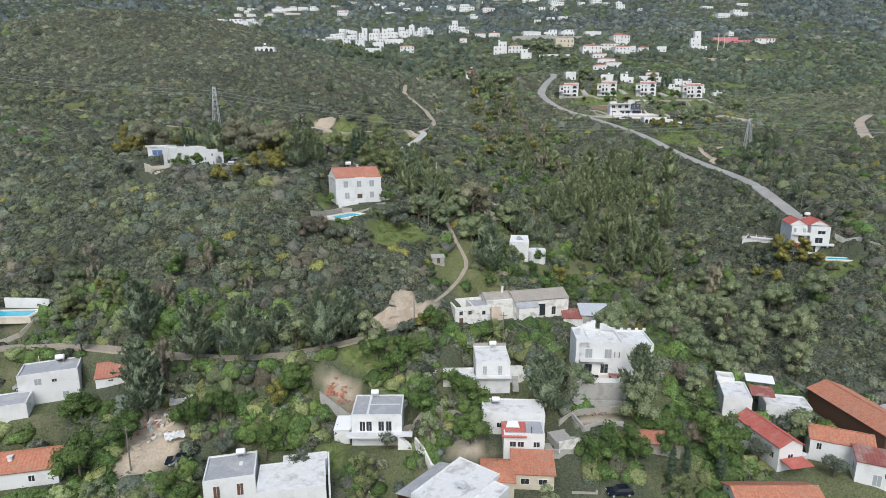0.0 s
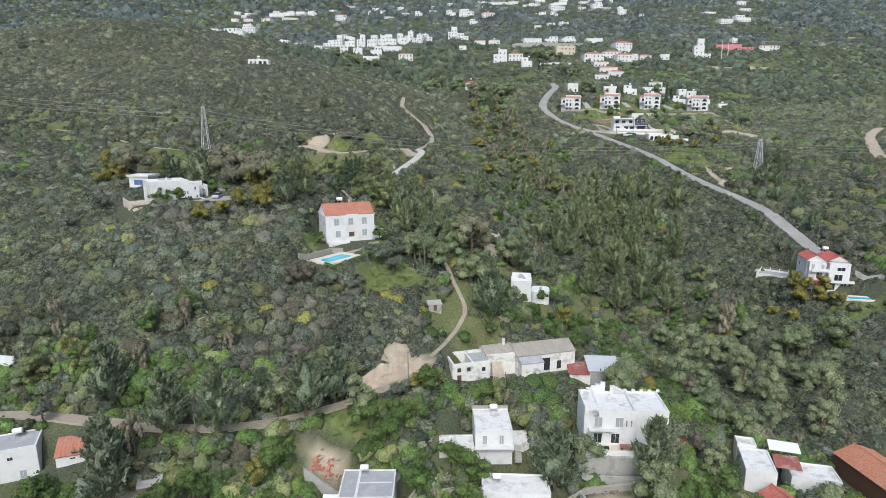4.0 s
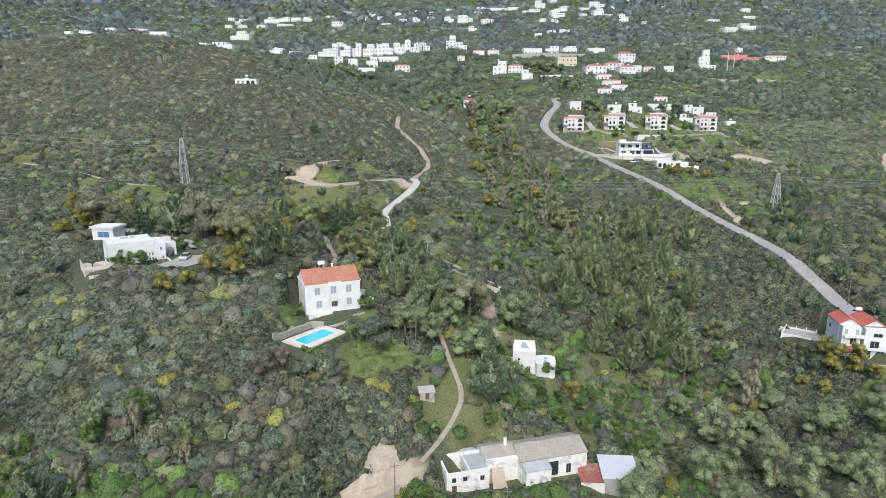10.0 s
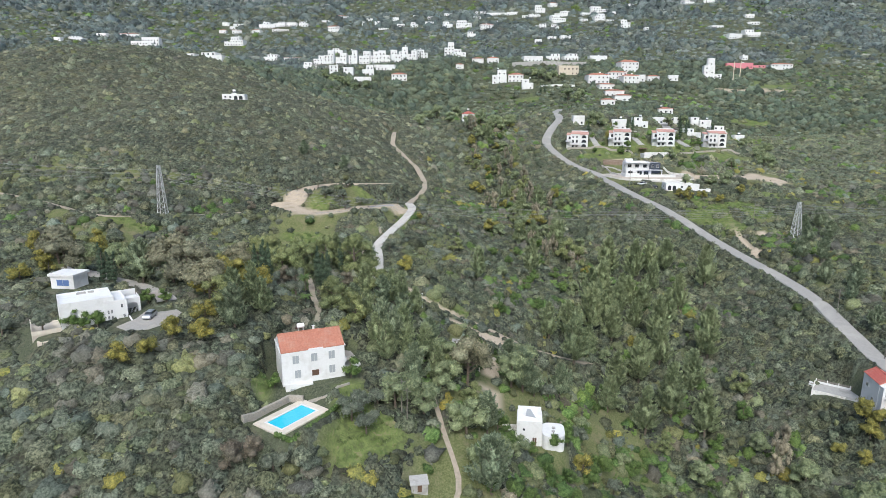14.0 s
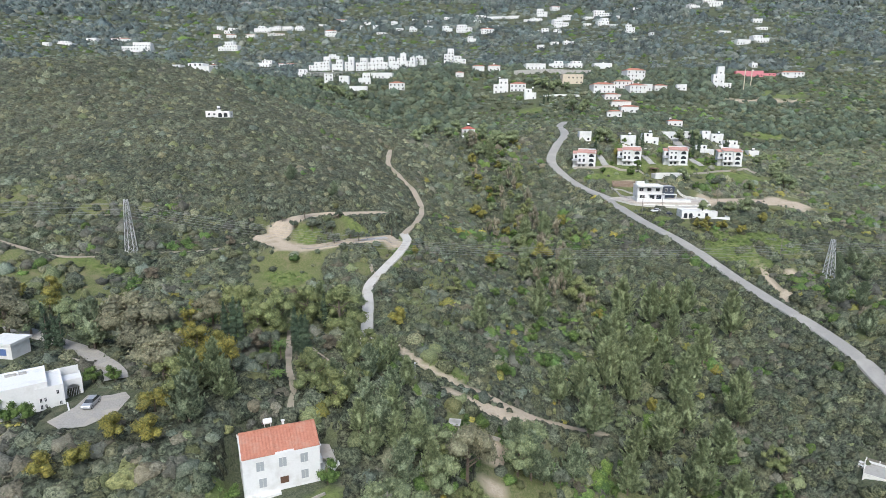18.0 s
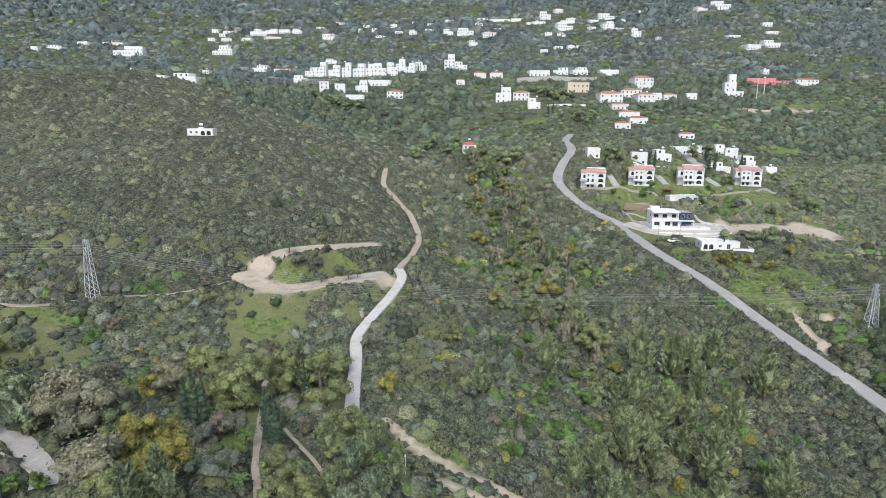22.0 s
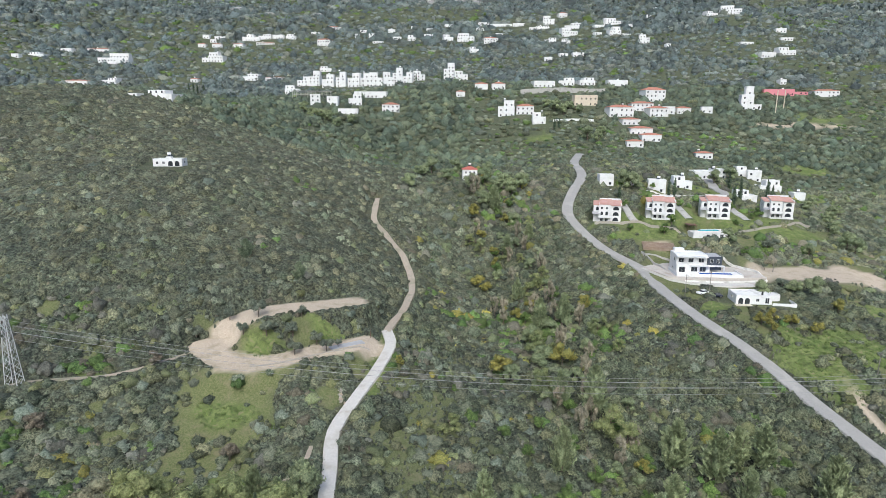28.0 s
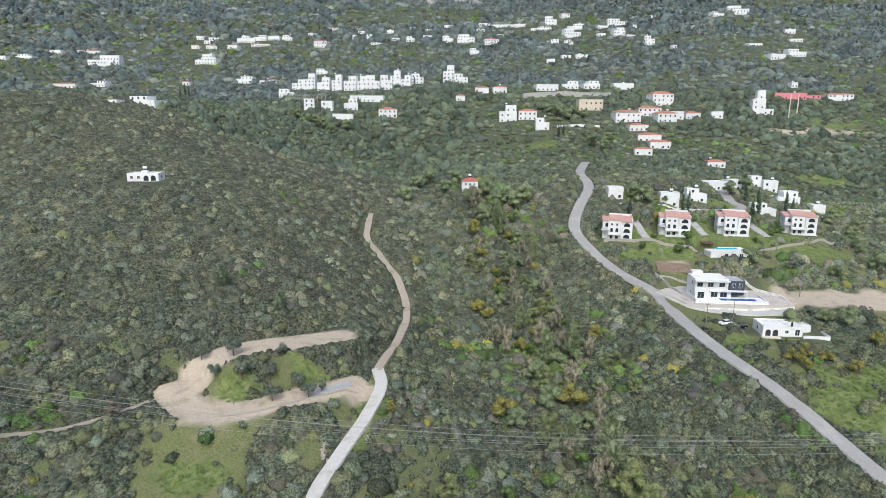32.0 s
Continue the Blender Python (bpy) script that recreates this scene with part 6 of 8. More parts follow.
far_house(-66, 1000, 9.3, 6.5, 5.4, 'w', -4)
far_house(-56, 967, 10.4, 7.3, 3.7, 'w', -6)
far_house(-36, 957, 10.3, 7.2, 7.3, 'w', -7)
far_house(-36, 1013, 7.8, 6.0, 3.9, 'w', -3)
far_house(-14, 967, 11.9, 8.3, 4.5, 'w', -3)
far_house(-13, 998, 9.2, 6.5, 3.9, 'w', 8)
far_house(12, 948, 13.1, 9.1, 8.7, 'w', 11)
far_house(15, 1025, 14.2, 10.0, 4.0, 'w', -1)
far_house(36, 944, 21.6, 11.0, 11.5, 'w', -10)
far_house(44, 891, 10.8, 7.6, 7.5, 'w', 7)
far_house(64, 1028, 15.9, 11.0, 5.6, 'w', -2)
far_house(67, 935, 18.5, 11.0, 8.6, 'r', 9)
far_house(81, 969, 10.4, 7.3, 3.0, 'w', 0)
far_house(57, 996, 10.7, 7.5, 3.8, 'w', 4)
far_house(-135, 756, 14.5, 10.2, 10.1, 'w', -5)
far_house(-124, 751, 11.1, 7.8, 15.5, 'w', -7)
far_house(-108, 738, 11.9, 8.4, 13.0, 'w', -5)
far_house(-127, 826, 12.4, 8.7, 6.2, 'w', 3)
far_house(-94, 730, 9.6, 6.8, 15.0, 'w', -4)
far_house(-80, 723, 11.6, 8.1, 13.8, 'w', -10)
far_house(-70, 724, 9.5, 6.7, 12.7, 'w', 14)
far_house(-59, 719, 12.6, 8.8, 13.6, 'w', 5)
far_house(-46, 712, 10.4, 7.3, 13.5, 'w', 14)
far_house(-39, 738, 9.8, 6.8, 14.1, 'w', -3)
far_house(-28, 725, 9.6, 6.7, 10.6, 'w', -12)
far_house(-18, 737, 11.9, 8.3, 9.7, 'w', -3)
far_house(-139, 716, 13.6, 9.5, 8.4, 'w', 6)
far_house(-96, 614, 7.8, 6.0, 9.5, 'w', 10)
far_house(-83, 620, 8.8, 6.1, 7.9, 'w', -3)
far_house(-66, 626, 10.6, 7.4, 8.9, 'w', 12)
far_house(-68, 602, 15.1, 10.6, 5.9, 'w', 4)
far_house(-56, 656, 28.1, 11.0, 5.6, 'w', -6)
far_house(-36, 619, 13.9, 9.8, 7.8, 'r', 1)
far_house(12, 736, 10.8, 7.6, 16.2, 'w', 1)
far_house(23, 726, 12.7, 8.9, 9.5, 'w', 7)
far_house(40, 671, 11.5, 8.1, 6.7, 'r', -3)
far_house(55, 669, 11.5, 8.1, 6.7, 'r', 1)
far_house(21, 650, 7.4, 6.0, 5.6, 'r', 2)
far_house(89, 1022, 31.5, 11.0, 4.7, 'w', -7)
far_house(116, 1016, 21.9, 11.0, 5.5, 'w', -5)
far_house(139, 994, 27.4, 11.0, 6.1, 'w', -3)
far_house(155, 1013, 15.6, 10.9, 12.5, 'w', -4)
far_house(180, 1046, 12.9, 9.0, 8.1, 'r', 14)
far_house(169, 940, 21.4, 11.0, 11.4, 'w', 13)
far_house(182, 975, 22.3, 11.0, 8.9, 'w', -11)
far_house(142, 917, 15.3, 10.7, 7.0, 'w', -10)
far_house(159, 902, 10.9, 7.7, 6.8, 'w', -11)
far_house(160, 835, 12.5, 8.8, 5.0, 'w', 2)
far_house(144, 840, 10.1, 7.1, 3.8, 'w', 8)
far_house(124, 821, 8.6, 6.0, 4.9, 'w', -4)
far_house(234, 970, 25.1, 11.0, 10.3, 'w', 4)
far_house(216, 964, 17.6, 11.0, 4.4, 'w', 5)
far_house(222, 917, 15.3, 10.7, 11.1, 'w', 8)
far_house(230, 906, 17.8, 11.0, 4.1, 'w', 3)
far_house(203, 924, 9.8, 6.9, 4.2, 'w', 10)
far_house(254, 940, 15.7, 11.0, 4.3, 'w', -2)
far_house(244, 864, 11.7, 8.2, 10.4, 'w', -8)
far_house(263, 838, 5.0, 6.0, 5.0, 'w', 9)
far_house(285, 983, 9.0, 6.3, 4.5, 'w', -6)
far_house(316, 1033, 14.3, 10.0, 4.8, 'w', -10)
far_house(316, 965, 14.7, 10.3, 5.1, 'w', 1)
far_house(119, 689, 13.9, 9.7, 6.9, 'w', -6)
far_house(137, 691, 14.9, 10.5, 7.0, 'w', 8)
far_house(96, 680, 19.5, 11.0, 5.9, 'w', 8)
far_house(166, 693, 18.0, 11.0, 6.0, 'w', 2)
far_house(56, 607, 12.8, 8.9, 12.8, 'w', -4)
far_house(71, 607, 13.6, 9.5, 8.5, 'r', -7)
far_house(79, 588, 9.8, 6.9, 9.0, 'w', -1)
far_house(121, 622, 18.4, 11.0, 8.7, 't', 1)
far_house(182, 640, 18.1, 11.0, 11.8, 'r', 11)
far_house(143, 599, 19.2, 11.0, 9.2, 'r', 6)
far_house(164, 613, 17.2, 11.0, 7.7, 'r', -2)
far_house(173, 602, 15.1, 10.6, 8.4, 'r', 8)
far_house(146, 581, 13.7, 9.6, 5.6, 'r', 5)
far_house(149, 564, 15.5, 10.8, 6.2, 'r', -6)
far_house(152, 551, 13.6, 9.5, 6.0, 'r', -2)
far_house(136, 534, 10.9, 7.6, 5.1, 'r', -9)
far_house(365, 971, 16.2, 11.0, 6.6, 'w', 14)
far_house(393, 973, 26.6, 11.0, 12.6, 'w', -11)
far_house(349, 834, 16.1, 11.0, 3.7, 'w', 10)
far_house(412, 879, 11.9, 8.3, 5.3, 'w', -5)
far_house(403, 849, 13.9, 9.8, 3.8, 'w', -4)
far_house(354, 795, 17.6, 11.0, 5.9, 'w', 12)
far_house(379, 803, 19.0, 11.0, 8.3, 'w', 6)
far_house(328, 710, 6.2, 6.0, 4.7, 'w', 7)
far_house(307, 678, 26.3, 11.0, 5.8, 'p', -5)
far_house(330, 682, 11.8, 8.3, 2.6, 'p', -9)
far_house(350, 678, 21.5, 11.0, 7.3, 'r', -2)
far_house(256, 629, 9.8, 6.9, 18.7, 'w', -7)
far_house(259, 630, 16.0, 11.0, 4.5, 'w', -3)
far_house(196, 609, 11.1, 7.8, 6.0, 'r', 2)
far_house(216, 611, 8.6, 6.0, 5.2, 'w', -12)
far_house(184, 607, 9.4, 6.6, 6.0, 'w', -11)
far_house(90, 433, 7.1, 6.0, 6.0, 'w', -1)
far_house(102, 431, 4.9, 6.0, 6.5, 'w', 10)
far_house(115, 429, 8.6, 6.0, 7.0, 'w', -10)
far_house(130, 435, 9.3, 6.5, 6.6, 'w', -3)
far_house(153, 466, 12.0, 8.4, 4.8, 'w', 11)
far_house(167, 475, 8.1, 6.0, 6.2, 'w', 9)
far_house(192, 495, 9.9, 6.9, 6.6, 'w', -2)
far_house(196, 490, 7.8, 6.0, 7.2, 'w', -12)
far_house(195, 471, 12.3, 8.6, 8.0, 'w', -2)
far_house(163, 434, 10.4, 7.3, 6.6, 'w', -3)
far_house(208, 463, 6.6, 6.0, 6.0, 'w', -2)
far_house(178, 522, 10.6, 7.4, 4.9, 'r', -8)


# retaining terraces and the unfinished frame in the ridge village
def concrete_frame():
    x, y = -109, 664
    t = thing("unfinished_building", x, y, gz(x, y - 4), 3, "unfinished concrete frame of two storeys", "building site")
    for lev in range(3):
        part("floor_slab", box(-17, -4.5, lev * 3.2 - 0.3, 17, 4.5, lev * 3.2), M_concrete, t)
    for i in range(11):
        for yy in (-4.2, 4.2):
            part("column", lambda: box(-0.2, -0.2, -1.5, 0.2, 0.2, 6.4), M_concrete, t, "", (-16.5 + 3.3 * i, yy, 0), 0, "col")


concrete_frame()
rubble_wall("terrace_wall", [(72, 647), (108, 654), (146, 655)], 4.0, 1.0, "grey stepped retaining wall of the ridge village", M_concrete)
rubble_wall("white_wall", [(90, 587), (105, 585.5), (120, 583)], 1.6, 0.4, "long white boundary wall", M_white)


# ---- plants ----
rng = np.random.default_rng(7)


def ico(sub):
    bm = bmesh.new()
    bmesh.ops.create_icosphere(bm, subdivisions=sub, radius=1.0)
    bm.verts.ensure_lookup_table()
    V = np.array([v.co[:] for v in bm.verts])
    F = np.array([[v.index for v in f.verts] for f in bm.faces])
    bm.free()
    return V, F


def dome(sub):
    """The upper part of a ball, for plants that stand on the ground."""
    V, F = ico(sub)
    F = F[V[F][:, :, 2].mean(1) > -0.28]
    used = np.unique(F)
    back = np.zeros(len(V), int)
    back[used] = np.arange(len(used))
    return V[used], back[F]


ICO1 = ico(1)
DOME1, DOME2 = dome(1), dome(2)


def sprays(p, d, leaf, jitter, stretch=1.0):
    """Single leaf sprays at the places p, lying roughly across the directions d."""
    n = len(p)
    s = leaf * (0.6 + 0.8 * rng.random((n, 1)))
    nor = d + jitter * rng.normal(size=(n, 3)) + np.array([0, 0, 0.2])
    nor /= np.linalg.norm(nor, axis=1)[:, None]
    a = np.cross(nor, rng.normal(size=(n, 3)))
    a /= np.linalg.norm(a, axis=1)[:, None]
    b = np.cross(nor, a)
    tri = np.stack([p - a * s * 0.55 - b * s * 0.6 / stretch, p - a * s * 0.55 + b * s * 0.6 / stretch, p + a * s * stretch], 1).reshape(-1, 3)
    return tri, np.arange(3 * n).reshape(-1, 3)


def outward(n, low=-0.15):
    d = rng.normal(size=(n, 3))
    d /= np.linalg.norm(d, axis=1)[:, None]
    d[:, 2] = np.where(d[:, 2] < low, -d[:, 2], d[:, 2])
    return d


def foliage(lobes, leaves, leaf, core=ICO1, inner=0.62, spread_out=0.16, stretch=1.0):
    """Small inner lobes wrapped in many single leaf sprays that break the outline. lobes: x, y, z, rx, ry, rz."""
    V, T, tones, k = [], [], [], 0
    for cx, cy, cz, rx, ry, rz in lobes:
        cv, cf = core
        radii = np.array([rx, ry, rz])
        V.append(np.array([cx, cy, cz]) + cv * (inner + 0.2 * rng.random(len(cv)))[:, None] * radii)
        T.append(cf + k)
        k += len(cv)
        d = outward(leaves, -0.6)
        tv, tf = sprays(np.array([cx, cy, cz]) + d * radii * (0.88 + 1.0 * spread_out * rng.normal(size=(leaves, 1))), d, leaf, 0.55, stretch)
        V.append(tv)
        T.append(tf + k)
        k += len(tv)
        tones.append(np.repeat(0.38 + 0.24 * rng.random((1, 2)), len(cv) + len(tv), 0))
    return np.concatenate(V), np.concatenate(T), np.concatenate(tones)


def shrub(core, lumps, leaves, leaf, flat=0.72, fuzz=0.05):
    """A rounded shrub of several swelling clumps, about one metre in radius, wrapped in fine leaf sprays."""
    C = outward(lumps, 0.0)
    W = 0.40 + 0.35 * rng.random(lumps)
    A = 0.25 + 0.36 * rng.random(lumps)

    def reach(d):
        ang = np.arccos(np.clip(d @ C.T, -1, 1))
        return 0.58 + (A * np.clip(1 - (ang / W) ** 2, 0, 1)).max(1)

    cv, cf = core
    squash = np.array([1.0 + 0.15 * rng.normal(), 1.0, flat])
    V = cv * (reach(cv) * (0.86 + 0.14 * rng.random(len(cv))))[:, None] * squash
    d = outward(leaves)
    tv, tf = sprays(d * (reach(d) + fuzz * rng.normal(size=leaves) - 0.02)[:, None] * squash, d, leaf, 0.5)
    return np.concatenate([V, tv]), np.concatenate([cf, tf + len(V)])


def bush(kind):
    if kind == "near":
        return shrub(DOME2, 10, 34, 0.16, 0.88, 0.08)
    if kind == "mid":
        return shrub(DOME2, 8, 10, 0.20, 0.80, 0.08)
    return shrub(DOME1, 5, 20, 0.17, 0.95, 0.07)


def toned(me, tones):
    """Gives each plant, or each bough, its own lightness and warmth."""
    for k, attr in enumerate(("tone", "warmth")):
        layer = me.attributes.new(attr, "FLOAT", "POINT")
        layer.data.foreach_set("value", np.ascontiguousarray(tones[:, k], np.float32))


def scatter(name, mat, forms, x, y, size, tall, label, category, sink=0.12):
    """Many plants joined into one mesh."""
    Vs, Ts, tones, k = [], [], [], 0
    pick = rng.integers(0, len(forms), len(x))
    z = ground_z(x, y)
    turn = rng.random(len(x)) * 6.283
    for f, (fv, ft) in enumerate(forms):
        m = pick == f
        n = int(m.sum())
        if not n:
            continue
        c, s = np.cos(turn[m])[:, None], np.sin(turn[m])[:, None]
        P = np.empty((n, len(fv), 3))
        P[:, :, 0] = (fv[None, :, 0] * c - fv[None, :, 1] * s) * size[m][:, None] + x[m][:, None]
        P[:, :, 1] = (fv[None, :, 0] * s + fv[None, :, 1] * c) * size[m][:, None] + y[m][:, None]
        P[:, :, 2] = (fv[None, :, 2] - sink) * (size[m] * tall[m])[:, None] + z[m][:, None]
        Vs.append(P.reshape(-1, 3))
        tones.append(np.repeat(rng.random((n, 2)), len(fv), 0))
        Ts.append((ft[None] + (np.arange(n) * len(fv))[:, None, None] + k).reshape(-1, 3))
        k += n * len(fv)
    if not Vs:
        return None
    me = big_mesh(name, np.concatenate(Vs), np.concatenate(Ts))
    me.polygons.foreach_set("use_smooth", np.ones(len(me.polygons), bool))
    toned(me, np.concatenate(tones))
    me.materials.append(mat)
    return tagged(new(name, me), label, category, kind="stuff")


# what keeps plants away: roads, yards and buildings: x, y, half width, half length, turn
CLEAR = [(-24.0, 165, 9.4, 7.2, 15), (-25.2, 150.6, 7.2, 5.2, 55), (-73.2, 175.6, 9.5, 6.2, 36), (-82, 169, 4, 6, 36), (-79.5, 164, 4, 3.5, 36), (-92.8, 194, 5, 5, 0), (106, 191, 6, 4.4, -38), (14.5, 176.5, 3.5, 3.5, 0), (146, 352, 17, 8, 0), (-61, 172, 6, 7, 0), (112.2, 180.5, 6.5, 7.5, -12), (117.5, 169.2, 6, 3.2, -10),
         (24.5, 170.4, 6.5, 3.8, -8), (15, 133, 14, 4.5, 15), (34, 132, 5, 3.5, -4), (35, 114, 9.5, 7.5, -3), (8, 113.6, 8.5, 5, 1), (-12.4, 101, 6.8, 5.8, 1), (14, 99.8, 7.6, 6, -3), (15, 90, 9, 4.5, -4), (29, 100.5, 6, 3, 8), (-21, 107.5, 4, 2.5, 0),
         (2.2, 84.6, 8, 9, -38), (-35, 87.6, 5, 5, 2), (-24.6, 87.4, 7, 6.5, 3), (-67.5, 85.2, 7, 4.5, 3), (-75, 98.5, 8, 6, 3), (-61.8, 102, 3.5, 3, 4), (60.4, 99.4, 7, 3.4, -78),
         (59.6, 112, 4, 6.5, -16), (70.6, 111.6, 5.5, 4, -14), (67, 102, 2.2, 5, 10), (75.5, 101, 7, 7.5, -20), (85.6, 110, 11, 5.5, -83), (55.5, 84.5, 8, 4.5, -4), (78, 88.5, 7, 5, -6), (38.3, 96.6, 4.6, 3, -5), (38.8, 93.4, 4.5, 2.4, 0),
         (-91.5, 120, 6, 5, 6), (98.5, 375, 7.5, 5, -12), (82.6, 400, 8, 8, -14), (108, 402, 8, 8, -14), (134.6, 404, 8, 8, -14), (168.5, 412, 8, 8, -14), (124.6, 389, 10, 6, 2), (106, 349, 14, 12, -4), (118, 347, 12, 8, 0), (116, 326.6, 12, 8, -5),
         (-109.5, 378, 10, 8, 4), (20.5, 446.5, 5, 5, 2), (156, 351, 21, 11, 0), (108, 352, 21, 13, 0), (-49, 92, 4, 5, 0), (68, 97, 3, 8, -20), (29, 86, 7, 2.5, 0), (-109, 664, 19, 7, 3)]
HOUSES = [(o.location.x, o.location.y) for o in scene.objects if o.name.startswith("hillside_house")]


def open_ground(x, y, margin):
    """True where nothing built stands within the margin."""
    ok = np.ones(len(x), bool)
    for cx, cy, w, d, rz in CLEAR:
        a = radians(rz)
        u, v = (x - cx) * math.cos(a) + (y - cy) * math.sin(a), -(x - cx) * math.sin(a) + (y - cy) * math.cos(a)
        ok &= ~((np.abs(u) < w + margin) & (np.abs(v) < d + margin))
    for name in LINES:
        d, _ = road_distance(x, y, name)
        ok &= d > LINES[name][2] + margin
    return ok


def field(x0, x1, y0, y1, step):
    gx, gy = np.meshgrid(np.arange(x0, x1, step), np.arange(y0, y1, step))
    x = gx.ravel() + (rng.random(gx.size) - 0.5) * step * 1.1
    y = gy.ravel() + (rng.random(gx.size) - 0.5) * step * 1.1
    return x, y


def in_sight(x, y, wide=0.80, extra=22):
    return np.abs(x - 3) < wide * np.maximum(y, 0) + extra


NEAR_FORMS, MID_FORMS, FAR_FORMS = [bush("near") for _ in range(7)], [bush("mid") for _ in range(8)], [bush("far") for _ in range(8)]


def plant_scrub(x, y, forms, base, names):
    """Shares scrub plants out among the species by what grows where, and scatters each species."""
    n = len(x)
    grass = patches(x, y, MEADOWS)
    bare = patches(x, y, BARE)
    green_gaps = turf(x, y)
    hill = blend((y - 285) / 25) * blend((-x - 2) / 15)
    rows = 0.5 + 0.5 * np.sin(2.1 * ground_z(x, y) + 3 * vnoise(x, y, 30, 22))
    keep = open_ground(x, y, 0.4) & (rng.random(n) > 0.76 * grass) & (rng.random(n) > 0.97 * bare) & (rng.random(n) > 0.70 * green_gaps)
    keep &= rng.random(n) > np.maximum(hill * (0.30 + 0.36 * rows), 0.05 * blend((y - 118) / 10))
    keep &= vnoise(x * 0.5, y, 5, 21) + 0.3 * rng.random(n) > 0.10
    x, y, hill = x[keep], y[keep], hill[keep]
    n = len(x)
    ravine = np.exp(-((x - 45 + 0.05 * (y - 200)) / 30) ** 2) * blend((y - 150) / 30) * (1 - blend((y - 420) / 60))
    gardens = blend((x + 5) / 10) * (1 - blend((x - 55) / 15)) * blend((y - 120) / 10) * (1 - blend((y - 190) / 15))
    village = 1 - blend((y - 112) / 22)
    west = blend((-x - 12) / 15) * blend((y - 112) / 10) * (1 - blend((y - 185) / 30))
    u = 0.30 * rng.random(n) + 0.42 * vnoise(x, y, 7, 51) + 0.28 * vnoise(x, y, 26, 52)
    u = np.argsort(np.argsort(u)) / n
    v1, v2, v3 = vnoise(x, y, 14, 31), vnoise(x, y, 26, 32), vnoise(x, y, 9, 33)
    p_green = np.clip(0.04 + 0.50 * village + 0.42 * gardens + 0.06 * ravine + 0.06 * (v2 > 0.68) - 0.2 * hill - 0.15 * west, 0.004, 0.8)
    p_brown = np.clip(0.05 + 0.09 * (v3 > 0.66) + 0.16 * west * (v1 > 0.5) - 0.03 * hill, 0, 0.35)
    p_yellow = np.clip(0.004 * (1 - hill) + 0.10 * (v2 > 0.70) * (1 - hill) * (y > 125) * (v3 > 0.5) * (1 - 0.8 * ravine) + 0.012 * ravine, 0, 0.3)
    shady = blend((x - 25) / 20) * blend((y - 130) / 30) * (1 - blend((y - 330) / 40))
    p_heath = np.clip(0.26 + 0.42 * hill + 0.06 * west - 0.16 * shady - 0.12 * gardens, 0, 0.8)
    p_olive = 0.09 - 0.06 * shady
    p_light = np.clip(0.08 + 0.05 * west + 0.14 * gardens - 0.03 * hill, 0, 0.3)
    cut = np.cumsum(np.stack([p_green, p_brown, p_yellow, p_heath, p_olive, p_light]), 0)
    species = (u[None] > cut).sum(0)
    size = base * (0.60 + 0.95 * rng.random(n) ** 1.8) * (0.82 + 0.36 * v1) * (1 - 0.16 * hill) * np.where(species == 0, 1.05, 1.0)
    tall = 0.95 + 0.50 * rng.random(n) ** 1.3 + 0.12 * hill + 0.10 * ravine + 0.10 * village
    clear = open_ground(x, y, 0.62 * size)
    x, y, size, tall, species = x[clear], y[clear], size[clear], tall[clear], species[clear]
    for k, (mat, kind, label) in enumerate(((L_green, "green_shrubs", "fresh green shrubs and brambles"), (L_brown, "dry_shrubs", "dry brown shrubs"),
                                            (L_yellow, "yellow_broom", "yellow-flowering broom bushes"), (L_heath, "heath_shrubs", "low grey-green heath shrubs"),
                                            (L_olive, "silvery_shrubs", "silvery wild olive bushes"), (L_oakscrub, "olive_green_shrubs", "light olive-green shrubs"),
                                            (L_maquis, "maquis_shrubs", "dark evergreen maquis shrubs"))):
        m = species == k
        scatter(kind, mat, forms, x[m], y[m], size[m], tall[m], label + " " + names, "shrubs")


